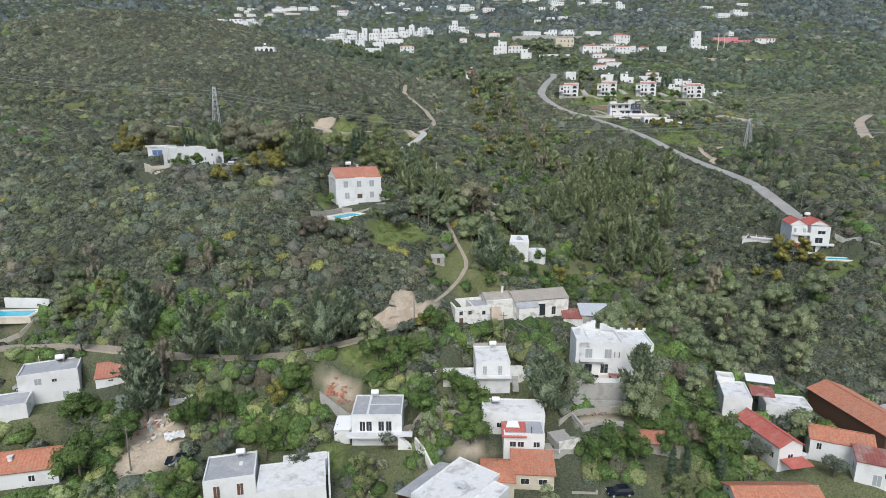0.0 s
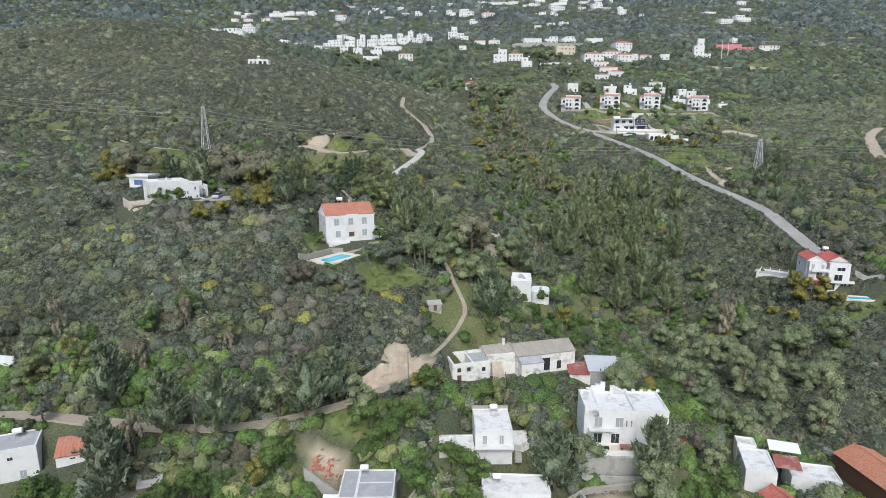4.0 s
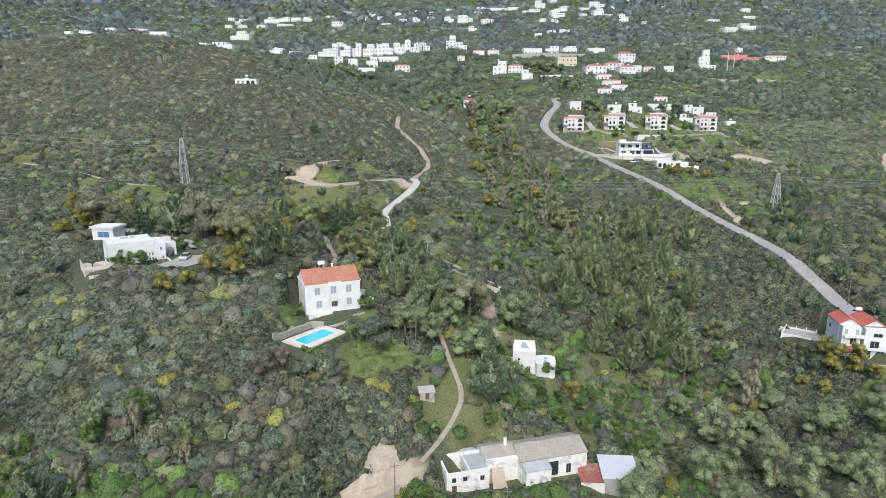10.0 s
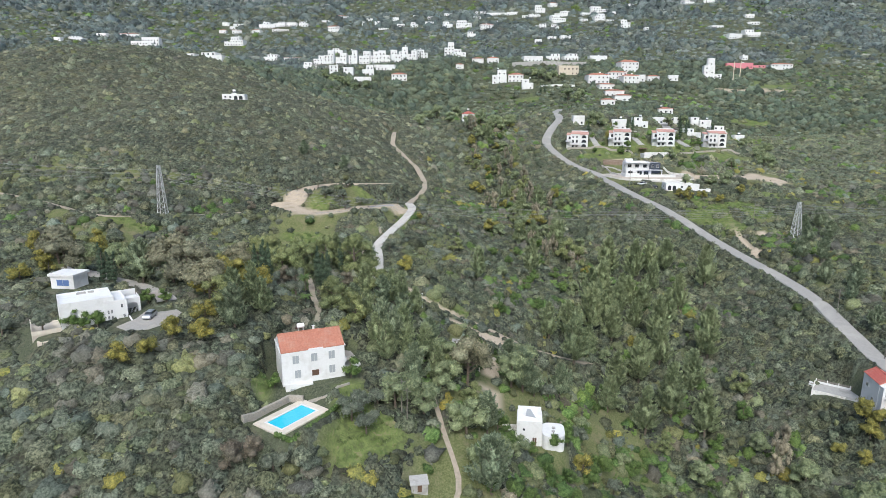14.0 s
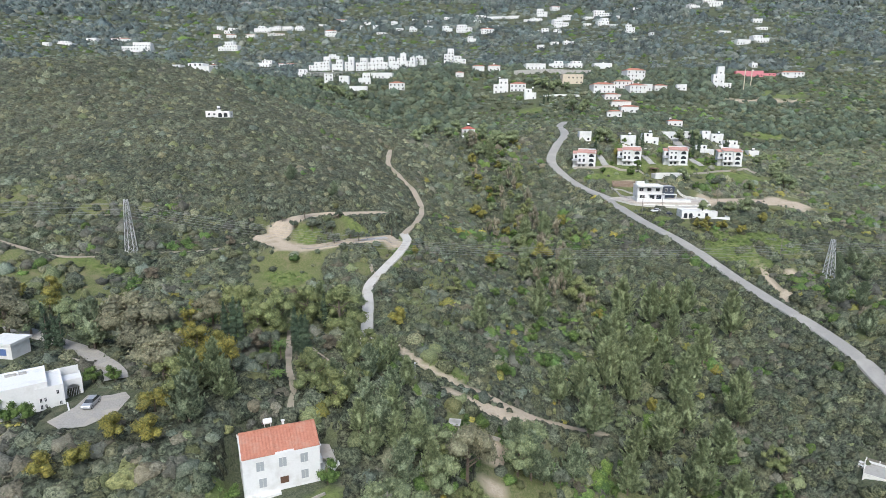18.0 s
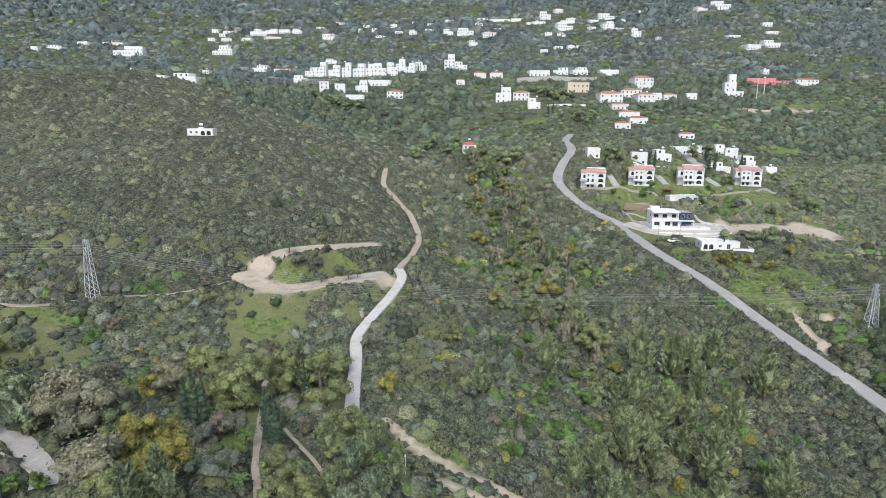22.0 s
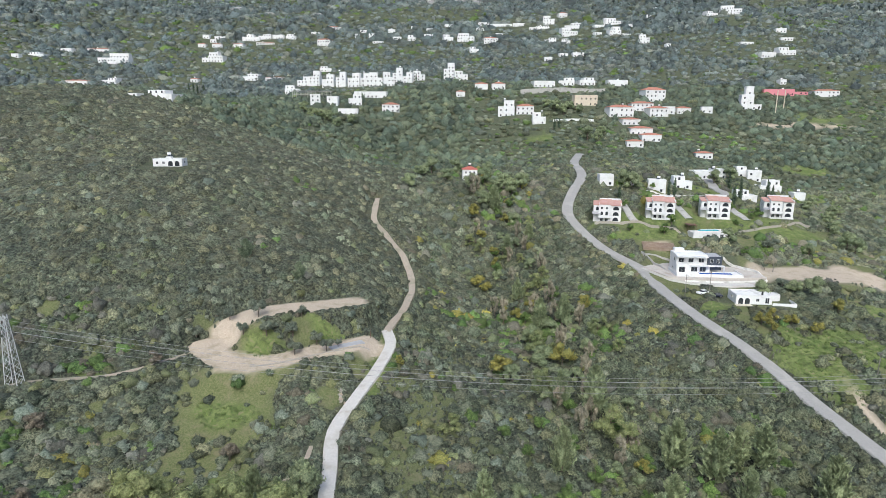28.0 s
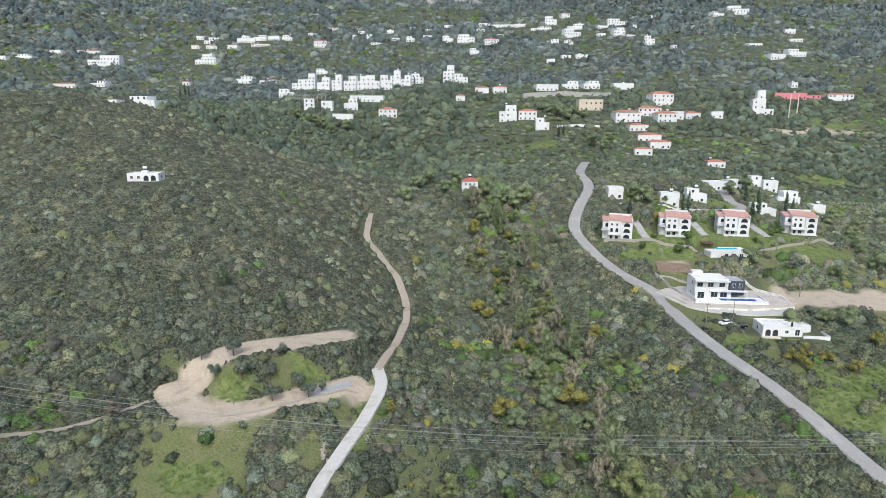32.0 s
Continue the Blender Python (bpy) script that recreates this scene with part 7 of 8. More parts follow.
def carpet(name, x0, x1, y0, y1, step, cell, high, label):
    """A close, lumpy cover of knee- to waist-high heath: cushions that grow into one another, torn open at roads, yards and lawns."""
    gx, gy = np.arange(x0, x1, step), np.arange(y0, y1 + 0.01, step)
    X, Y = np.meshgrid(gx, gy)
    shape = X.shape
    x = X.ravel() + 0.5 * step * (rng.random(X.size) - 0.5)
    y = Y.ravel() + 0.5 * step * (rng.random(X.size) - 0.5)
    y[Y.ravel() == gy[0]] = gy[0]
    y[Y.ravel() == gy[-1]] = gy[-1]
    seen = in_sight(x, y)
    ci, cj = np.floor(x / cell), np.floor(y / cell)
    best, lift = np.full(x.size, 9.0), np.zeros(x.size)
    tone, warm = np.zeros(x.size), np.zeros(x.size)
    for di in (-1, 0, 1):
        for dj in (-1, 0, 1):
            i, j = ci + di, cj + dj
            d = np.hypot(x - (i + lattice(i, j, 81)) * cell, y - (j + lattice(i, j, 82)) * cell) / (cell * (0.50 + 0.40 * lattice(i, j, 83)))
            m = d < best
            best[m], lift[m] = d[m], (0.35 + 0.65 * lattice(i, j, 84))[m]
            tone[m], warm[m] = lattice(i, j, 85)[m], lattice(i, j, 86)[m]
    h = high * (0.06 + 0.94 * lift * np.sqrt(np.clip(1 - best ** 2, 0, 1)) + 0.16 * rng.random(x.size))
    h *= 0.75 + 0.5 * vnoise(x, y, 13, 87)
    ok = np.zeros(x.size, bool)
    ok[seen] = open_ground(x[seen], y[seen], 0.5)
    gone = np.maximum.reduce([patches(x, y, MEADOWS), patches(x, y, BARE), turf(x, y)]) > 0.35 + 0.4 * rng.random(x.size)
    h = np.where(ok & ~gone, h, -0.5)
    V = np.stack([x, y, ground_z(x, y) + h], 1)
    idx = np.arange(x.size).reshape(shape)
    a, b, c, d = idx[:-1, :-1].ravel(), idx[:-1, 1:].ravel(), idx[1:, 1:].ravel(), idx[1:, :-1].ravel()
    up = (h > 0) & seen
    some = up[a] | up[b] | up[c] | up[d]
    T = np.concatenate([np.stack([a, b, c], 1)[some], np.stack([a, c, d], 1)[some]])
    used = np.unique(T)
    back = np.zeros(x.size, int)
    back[used] = np.arange(len(used))
    me = big_mesh(name, V[used], back[T])
    me.polygons.foreach_set("use_smooth", np.ones(len(me.polygons), bool))
    toned(me, np.stack([tone, warm], 1)[used])
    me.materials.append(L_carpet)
    tagged(new(name, me), label, "heath", kind="stuff")


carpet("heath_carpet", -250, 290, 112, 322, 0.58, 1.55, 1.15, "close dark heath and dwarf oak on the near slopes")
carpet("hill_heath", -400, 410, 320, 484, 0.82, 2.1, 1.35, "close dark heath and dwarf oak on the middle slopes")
x, y = field(-240, 290, 78, 320, 2.1)
m = in_sight(x, y)
plant_scrub(x[m], y[m], NEAR_FORMS, 1.95, "on the near slopes")
x, y = field(-400, 410, 319, 480, 2.7)
m = in_sight(x, y)
plant_scrub(x[m], y[m], MID_FORMS, 2.5, "on the middle slopes")


# far slope: forest, scrub and gardens
def far_cover(belts, forms, wood_mat, scrub_mat, where):
    x = []
    for y0, y1, step in belts:
        half = 0.82 * y1 + 40
        a, b = field(-half, half, y0, y1, step)
        k = in_sight(a, b)
        x.append(np.stack([a[k], b[k], np.full(k.sum(), step)]))
    x, y, step = np.concatenate(x, 1)
    ok = open_ground(x, y, 2.0)
    for a, b in HOUSES:
        ok &= ~((np.abs(x - a) < 8.5) & (y - b < 8) & (y - b > -11))
    grass, bare = patches(x, y, MEADOWS), patches(x, y, BARE)
    wood = wooded(x, y)
    ok &= (rng.random(len(x)) > 0.9 * grass) & (rng.random(len(x)) > 0.95 * bare)
    ok &= rng.random(len(x)) > np.where(wood < 0.42, 0.22, np.where(wood < 0.5, 0.06, 0.0))
    x, y, step, wood = x[ok], y[ok], step[ok], wood[ok]
    u = rng.random(len(x))
    kind = np.where(wood > 0.52, np.where(u < 0.72, 0, 1), np.where(u < 0.22, 0, np.where(u < 0.62, 1, np.where(u < 0.74, 2, 3))))
    size = step * (0.50 + 0.62 * rng.random(len(x)) ** 2) * np.where(wood > 0.5, 1.25, 0.95)
    tall = np.where(kind == 0, 0.95 + 0.7 * rng.random(len(x)), 0.65 + 0.3 * rng.random(len(x)))
    for k, (mat, name, label) in enumerate(((wood_mat, "far_pine_wood", "dark pine woods"), (scrub_mat, "far_maquis", "evergreen scrub"),
                                            (L_green, "far_gardens", "green gardens of the ridge village"), (L_olive, "far_olives", "silvery olive groves"))):
        m = kind == k
        scatter(name, mat, forms, x[m], y[m], size[m], tall[m], label + " " + where, "woodland")


far_cover(((478, 560, 3.5), (558, 700, 4.9)), MID_FORMS, L_wood, L_maquis, "below the ridge village")
# wood and scrub leaf colours of this belt carry painted haze
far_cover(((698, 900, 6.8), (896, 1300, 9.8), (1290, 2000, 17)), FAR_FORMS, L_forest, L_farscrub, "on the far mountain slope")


# clipped hedge round the pool deck
hx, hy = smooth_line([(-17.6, 154.6), (-18.6, 151.4), (-20.6, 147.4), (-23.0, 143.6), (-26.4, 143.9)], 0.6).T
hv, ht, hc = foliage([(a, b, gz(a, b) + 0.45, 0.55 + 0.12 * rng.random(), 0.55 + 0.12 * rng.random(), 0.62 + 0.1 * rng.random()) for a, b in zip(hx, hy)], 46, 0.15, ICO1, 0.75, 0.06)
me = big_mesh("pool_hedge", hv, ht)
toned(me, hc)
me.materials.append(L_green)
tagged(new("pool_hedge", me), "bright green clipped hedge beside the pool deck", "hedge")


# grass tufts on the meadows
def tufts():
    V, T = [], []
    for i in range(16):
        a = rng.normal(size=2) * 0.35
        b = rng.normal(size=2) * 0.12
        h = 0.25 + 0.35 * rng.random()
        V += [(a[0] - 0.06, a[1], 0.1), (a[0] + 0.06, a[1] + 0.03, 0.1), (a[0] + b[0], a[1] + b[1], 0.12 + h)]
        T.append((3 * i, 3 * i + 1, 3 * i + 2))
    return np.array(V), np.array(T)


x, y = field(-110, 150, 80, 310, 1.3)
m = in_sight(x, y) & (patches(x, y, MEADOWS) > 0.4)
x, y = x[m], y[m]
m = open_ground(x, y, 0.3)
x, y = x[m], y[m]
scatter("meadow_grass", L_grass, [tufts() for _ in range(4)], x, y, 0.7 + 0.6 * rng.random(len(x)), 0.8 + 0.5 * rng.random(len(x)), "fresh meadow grass on lawns and clearings", "grass", 0.1)


# lush garden growth between the village houses
x, y = field(-110, 125, 78, 122, 1.85)
m = in_sight(x, y) & open_ground(x, y, 1.0) & (patches(x, y, BARE) < 0.3) & (patches(x, y, MEADOWS) < 0.3) & (vnoise(x, y, 7, 61) > 0.22)
x, y = x[m], y[m]
u = 0.5 * rng.random(len(x)) + 0.5 * vnoise(x, y, 9, 62)
for k, (lo, hi, mat, name, label) in enumerate(((0, 0.5, L_green, "garden_bushes", "lush green garden bushes between the houses"), (0.5, 0.64, L_light, "garden_hedges", "light green hedges and brambles"),
                                                (0.64, 0.74, L_olive, "silvery_garden_bushes", "silvery bushes in village gardens"), (0.74, 1.1, L_maquis, "dark_garden_bushes", "dark evergreen bushes in village gardens"))):
    m = (u >= lo) & (u < hi)
    scatter(name, mat, NEAR_FORMS, x[m], y[m], 1.5 + 1.1 * rng.random(m.sum()), 0.8 + 0.6 * rng.random(m.sum()), label, "shrubs")


# ---- single trees ----
def limbs(height_, spread_, n, r):
    """A tapered trunk and its limbs."""
    bend = rng.normal(size=2) * 0.04 * height_
    geo = [tube((0, 0, -0.6), (bend[0] * 0.5, bend[1] * 0.5, height_ * 0.45), r, r * 0.75, 7), tube((bend[0] * 0.5, bend[1] * 0.5, height_ * 0.45), (bend[0], bend[1], height_ * 0.85), r * 0.75, r * 0.25, 6)]
    for i in range(n):
        a = 6.283 * i / n + rng.random()
        z0 = height_ * (0.3 + 0.35 * rng.random())
        geo.append(tube((bend[0] * 0.5, bend[1] * 0.5, z0), (spread_ * 0.7 * math.cos(a), spread_ * 0.7 * math.sin(a), z0 + height_ * (0.12 + 0.2 * rng.random())), r * 0.4, r * 0.1, 5))
    return join(*geo)


def conifer(wide=1.0):
    """A young pine: an irregular cone of rising boughs, each a feathery brush of long needle tufts."""
    cv, cf = ico(3)
    up = 0.5 + 0.5 * cv[:, 2]
    ang = np.arctan2(cv[:, 1], cv[:, 0])
    side = 1 + 0.22 * np.sin(2 * ang + 6 * rng.random()) + 0.15 * np.sin(5 * ang + 9 * up)
    out = (1.25 * (1 - up) ** 0.7 + 0.04) * np.clip(up * 3.2, 0.15, 1) * side * (0.8 + 0.4 * rng.random(len(cv)))
    flat = np.hypot(cv[:, 0], cv[:, 1]) + 1e-6
    out = out * wide
    core = np.stack([cv[:, 0] / flat * out, cv[:, 1] / flat * out, 1.4 + 6.9 * up], 1)
    P, D = [], []
    for level in np.linspace(0.0, 1.0, 15):
        z0, reach = 1.2 + 7.2 * level, wide * 2.15 * (1 - level) ** 0.72 + 0.18
        for q in range(6 if level < 0.8 else 3):
            a = rng.random() * 6.283
            r1 = reach * (0.55 + 0.6 * rng.random())
            rise = 0.5 + 0.5 * rng.random()
            for f in np.linspace(0.35, 1.0, 7):
                for w in range(3):
                    wob = rng.normal(size=3) * 0.13
                    P.append((r1 * f * math.cos(a) + wob[0], r1 * f * math.sin(a) + wob[1], z0 + rise * r1 * f * f + wob[2]))
                    D.append((0.55 * math.cos(a), 0.55 * math.sin(a), 0.9))
    P, D = np.array(P), np.array(D) + 0.32 * rng.normal(size=(len(D), 3))
    D /= np.linalg.norm(D, axis=1)[:, None]
    across = np.cross(D, rng.normal(size=D.shape))
    across /= np.linalg.norm(across, axis=1)[:, None]
    size = 0.50 + 0.40 * rng.random((len(P), 1))
    tri = np.stack([P - across * size * 0.30, P + across * size * 0.30, P + D * size], 1).reshape(-1, 3)
    return np.concatenate([core, tri]), np.concatenate([cf, np.arange(len(tri)).reshape(-1, 3) + len(core)])


def fronds():
    """A crown of arching palm fronds."""
    geo = []
    for i in range(22):
        a, up = 6.283 * i / 22 + 0.2 * rng.random(), 0.3 + 1.0 * rng.random()
        c, s = math.cos(a), math.sin(a)
        q = [(c * r - s * w, s * r + c * w, 3.0 + up * r - 0.42 * r * r) for r, ww in ((0.1, 0.06), (0.8, 0.26), (1.5, 0.22), (2.1, 0.04)) for w in (-ww, ww)]
        geo.append((q, [(0, 2, 3), (0, 3, 1), (2, 4, 5), (2, 5, 3), (4, 6, 7), (4, 7, 5)]))
    V, F = join(*geo)
    return np.array(V), np.array(F)


def tree_form(kind):
    """Crown lobes by species: x, y, z, rx, ry, rz, for a tree of natural size."""
    L_ = []
    if kind == "cypress":
        for i in range(8):
            f = i / 7
            r = 0.95 * math.sin(math.pi * (0.16 + 0.80 * f)) + 0.12
            L_.append((*(rng.normal(size=2) * 0.12), 0.8 + f * 7.4, r, r, 0.85))
        return L_, 8.5, 0.6, 110, 0.17, 0.12
    if kind == "olive":
        for i in range(8):
            a, q = rng.random() * 6.283, rng.random() ** 0.5
            L_.append((1.5 * q * math.cos(a), 1.5 * q * math.sin(a), 2.3 + 1.0 * rng.random(), 0.8 + 0.4 * rng.random(), 0.8 + 0.4 * rng.random(), 0.65 + 0.3 * rng.random()))
        return L_, 3.4, 1.8, 95, 0.18, 0.12
    if kind == "pale":
        for i in range(20):
            a, q = rng.random() * 6.283, rng.random() ** 0.5
            z = 1.8 + 7.4 * rng.random()
            w = 2.3 * math.sin(math.pi * min(0.95, (z - 1.2) / 8.6)) + 0.3
            L_.append((w * q * math.cos(a), w * q * math.sin(a), z, 0.65 + 0.5 * rng.random(), 0.65 + 0.5 * rng.random(), 0.6 + 0.6 * rng.random()))
        return L_, 9.0, 2.4, 115, 0.185, 0.13
    if kind == "dry":
        for i in range(16):
            a, q = rng.random() * 6.283, rng.random() ** 0.5
            L_.append((1.5 * q * math.cos(a), 1.5 * q * math.sin(a), 2.0 + 5.5 * rng.random(), 0.45 + 0.3 * rng.random(), 0.45 + 0.3 * rng.random(), 0.9 + 0.5 * rng.random()))
        return L_, 7.0, 1.6, 60, 0.16, 0.25
    if kind == "light":
        for i in range(18):
            a, q = rng.random() * 6.283, rng.random() ** 0.5
            z = 0.8 + 5.2 * rng.random()
            w = 2.9 * math.sin(math.pi * min(0.95, (z + 0.6) / 7.0)) + 0.2
            L_.append((w * q * math.cos(a), w * q * math.sin(a), z, 0.8 + 0.5 * rng.random(), 0.8 + 0.5 * rng.random(), 0.6 + 0.4 * rng.random()))
        return L_, 5.6, 2.6, 95, 0.18, 0.13
    for i in range(11):
        a, q = rng.random() * 6.283, rng.random() ** 0.5
        z = 1.8 + 3.2 * rng.random()
        w = 2.0 * math.sin(math.pi * min(0.95, z / 5.6)) + 0.2
        L_.append((w * q * math.cos(a), w * q * math.sin(a), z, 0.9 + 0.5 * rng.random(), 0.9 + 0.5 * rng.random(), 0.75 + 0.4 * rng.random()))
    return L_, 5.2, 2.0, 100, 0.195, 0.13


SPECIES = {"young": ("young_pine", L_young, "mid-green young pine in the ravine", "pine", 0.2),
           "pine": ("pine_tree", L_pine, "dark green pine with layered branches", "pine", 0.22),
           "cypress": ("cypress_tree", L_cypress, "slender dark green cypress tree", "cypress", 0.14),
           "olive": ("olive_tree", L_olive, "silvery olive tree with rounded crown", "olive", 0.2),
           "pale": ("plane_tree", L_pale, "tall tree with pale spring leaves", "plane", 0.24),
           "green": ("fruit_tree", L_green, "bright green leafy fruit tree", "fruit", 0.18),
           "dark": ("evergreen_oak", L_young, "dark rounded evergreen oak", "oak", 0.2),
           "eucalypt": ("eucalyptus_tree", L_gum, "olive-brown leafy eucalyptus tree", "eucalyptus", 0.2),
           "light": ("carob_tree", L_light, "broad tree with light olive-green leaves", "carob", 0.22),
           "dry": ("poplar_tree", L_dry, "half-bare tree with straw-coloured twigs", "poplar", 0.16),
           "palm": ("palm_tree", L_green, "small palm with arching green fronds", "palm", 0.2),
           "mimosa": ("mimosa_tree", L_yellow, "yellow-flowering mimosa tree in scrub", "mimosa", 0.15),
           "russet": ("russet_tree", L_rust, "bare-looking tree with russet leaves", "russet", 0.16)}
TREE_MODELS = {}


def tree(kind, x, y, scale=1.0):
    """Plants one tree; trees of a kind share three grown forms."""
    name, mat, label, _, r = SPECIES[kind]
    form = int(rng.integers(0, 3))
    m = pose(x, y, gz(x, y), 0, 0, float(rng.random() * 360)) @ Matrix.Diagonal((scale, scale, scale * float(0.92 + 0.2 * rng.random()), 1))
    if (kind, form) not in TREE_MODELS:
        t = thing(name, 0, 0, 0, 0, label, "tree", SPECIES[kind][0].replace("_", " ") + "s")
        if kind in ("pine", "young"):
            h, w, (cv, ct) = 8.6, 2.0, conifer(1.4 if kind == "pine" else 1.0)
        elif kind == "palm":
            h, w, (cv, ct) = 3.6, 0.3, fronds()
        else:
            lobes, h, w, leaves, leaf, out = tree_form(kind)
            cv, ct, tones = foliage(lobes, int(1.2 * leaves), leaf, ICO1, 0.66, out, 1.4 if kind == "cypress" else 1.0)
        if kind in ("pine", "young", "palm"):
            tones = np.full((len(cv), 2), 0.5)
        trunk = raw_mesh("trunk", *limbs(h, w, 5, r))
        trunk.materials.append(M_bark)
        crown = big_mesh("crown", cv, ct)
        crown.polygons.foreach_set("use_smooth", np.ones(len(ct), bool))
        toned(crown, tones)
        crown.materials.append(mat)
        for part_name, me in (("trunk", trunk), ("crown", crown)):
            o = new(part_name, me)
            o.parent = t
        t.matrix_basis = m
        TREE_MODELS[kind, form] = t
        return t
    c = copy_thing(TREE_MODELS[kind, form], m)
    c.matrix_basis = m
    return c


def grove(kind, places, low=0.85, high=1.15):
    for px, py in places:
        tree(kind, px, py, float(low + (high - low) * rng.random()))


# village
grove("pine", [(-55, 99), (-33, 113.5), (-25, 113), (-20.5, 118), (-52, 94.5), (20.5, 105.5), (37.5, 103.5), (-47, 105), (-38.5, 106), (-60, 111)], 1.15, 1.55)
grove("dark", [(27, 107.5), (42, 136), (38, 128), (-30, 113.5)], 1.2, 1.6)
grove("green", [(-44, 93), (-31, 93), (-58, 84), (34, 93), (41, 94.5), (-8, 115.5), (-2.5, 121), (5, 97.5), (-4.5, 105.5), (-40, 97), (-53, 89), (27.5, 93.5), (49, 92.5), (-63, 93.5), (2, 107.5), (-28, 103.5), (6.5, 107)], 0.95, 1.4)
grove("pale", [(49.7, 106.4), (69, 124.7), (82, 126.6), (74, 130)], 0.8, 1.15)
grove("dark", [(38, 124.5), (61, 120), (36.6, 100.8), (57, 124)], 1.2, 1.6)
grove("green", [(52.4, 97), (-13.5, 113.5), (-9, 112), (47, 100)], 1.1, 1.5)
grove("russet", [(58, 137), (80, 140)], 0.8, 1.0)
grove("cypress", [(52, 104), (38.5, 88.5), (41, 89), (47.5, 90)], 0.9, 1.1)
grove("olive", [(-25, 91.5), (-69, 90), (44, 98.5), (-38, 92.5), (57.5, 96), (67, 106.5), (71, 95.5), (-79, 93.5), (-70, 107), (-10, 96)], 0.8, 1.1)
grove("russet", [(45.5, 97), (48, 112)], 0.7, 0.9)
for i in range(300):
    px, py = float(-95 + 190 * rng.random()), float(80 + 48 * rng.random())
    if open_ground(np.array([px]), np.array([py]), 2.6)[0] and abs(px) < 0.8 * py + 15 and patches(np.array([px]), np.array([py]), BARE)[0] < 0.2 and rng.random() < 0.42:
        tree(str(rng.choice(["green", "green", "light", "light", "olive", "dark", "mimosa", "dry", "pale"])), px, py, float(0.55 + 0.45 * rng.random()))
# banks below the long house and the ravine mouth
grove("pale", [(69.4, 166.6), (75.8, 152), (78, 140), (85, 131.5), (71, 157.5), (74, 146)], 1.15, 1.5)
grove("dark", [(80, 165), (83, 184), (88, 172), (90, 148), (66, 178), (93, 160)], 1.1, 1.6)
grove("dark", [(36.5, 126.5), (11, 151.5), (-4, 162), (3, 178), (13.5, 154), (23.5, 191.5), (20, 184), (8, 160), (96, 160), (104, 158), (92, 145), (98, 150), (60, 135), (64, 148), (56, 142)], 1.15, 1.6)
grove("green", [(17, 160), (24, 157), (30, 160), (36, 164), (40, 172), (28, 150), (20, 148), (34, 152), (12, 143), (44, 160), (32, 176), (38, 182), (15, 166), (47, 152), (43, 146)], 0.65, 0.95)
grove("mimosa", [(104, 178), (105.5, 175), (108, 172.5), (103, 174), (107, 171), (100, 171), (34, 166), (97, 175), (110, 167)], 0.75, 1.05)
# round the red-roofed house and the villa
grove("olive", [(-20, 141.5), (-13, 155.5), (-11.5, 151.5), (-14.5, 153), (-10, 158), (-40.7, 197), (-39, 185.5), (-33, 188.6), (-47, 190), (-36, 201), (-81, 167), (-92, 170), (-96, 162), (-0.6, 220.7), (-15.4, 253), (-26, 140), (12, 234), (30, 188), (36, 178)], 0.95, 1.3)
grove("pine", [(-41, 168), (-44, 172), (-18, 183.5), (-3, 169), (-8, 176), (0, 182), (-11, 180), (-7, 188), (-12, 192), (12.5, 163), (20, 190), (26, 186), (34, 192)], 0.85, 1.15)
grove("eucalypt", [(-69, 202), (-63.4, 200.3), (-62.6, 205.5), (-73.5, 216), (-60, 228.8), (-100, 206), (-108, 216), (-50, 178.5)], 1.8, 2.4)
grove("dark", [(-76.3, 200.7), (-59, 200.6), (-22.4, 237), (-82, 206), (-96, 208), (-88, 212)], 1.3, 1.8)
grove("cypress", [(-48.7, 207.6), (-46.4, 207), (-45, 207.6), (-30.2, 201.7), (-28, 197.6), (-26.3, 195.7), (-29.6, 205.4), (-27.8, 224), (-86, 199), (-84.4, 199.5), (-83, 199.2)], 1.0, 1.35)
grove("light", [(-50.5, 226.6), (-43, 216), (-39.5, 218.3), (-54.3, 229), (-33, 226.6), (-23, 220.7)], 1.7, 2.3)
grove("light", [(-23.5, 188), (-20, 187), (-16.7, 202), (-13, 193.4), (5, 176), (10, 170), (-14, 210)], 0.9, 1.3)
grove("green", [(-16, 163.5), (-30.5, 158.5), (-73.5, 168.5), (-76, 168.2), (-69.5, 167.4), (8.5, 189), (9, 181.5), (-66, 182), (-62, 182.5), (28, 166), (31, 169), (17, 163), (22, 163)], 0.5, 0.8)
grove("mimosa", [(-107, 198), (-111, 212), (-104, 205), (-64.5, 224), (-53, 202.4), (-49.7, 183.5), (-52.8, 182.3), (-46.8, 183), (-56.4, 186.5), (-8.3, 227.4), (-56.4, 191), (-50.4, 194), (-52, 163), (-54, 157), (-48, 170), (-45, 178), (-59, 155), (-46, 163)], 0.8, 1.2)
grove("russet", [(13, 185), (9.5, 181), (-88, 253.5), (-42.7, 251), (-23, 204), (-71.6, 278), (-77.7, 233), (-39, 201), (-30, 141), (-33, 139)], 0.7, 1.1)
grove("palm", [(-32.6, 197.4), (-29.7, 184.3)], 0.9, 1.1)
grove("mimosa", [(-47, 186), (-44, 189), (-49, 192), (-43, 181), (-41, 186), (-54, 197), (-51, 187), (-46, 196), (-112, 226), (-106, 232), (-116, 219), (-100, 222)], 1.0, 1.45)
grove("young", [(-40, 178), (-37, 175), (-43, 174), (-36, 231), (-30, 230), (-26, 231), (-46, 222), (-40, 226)], 1.0, 1.4)
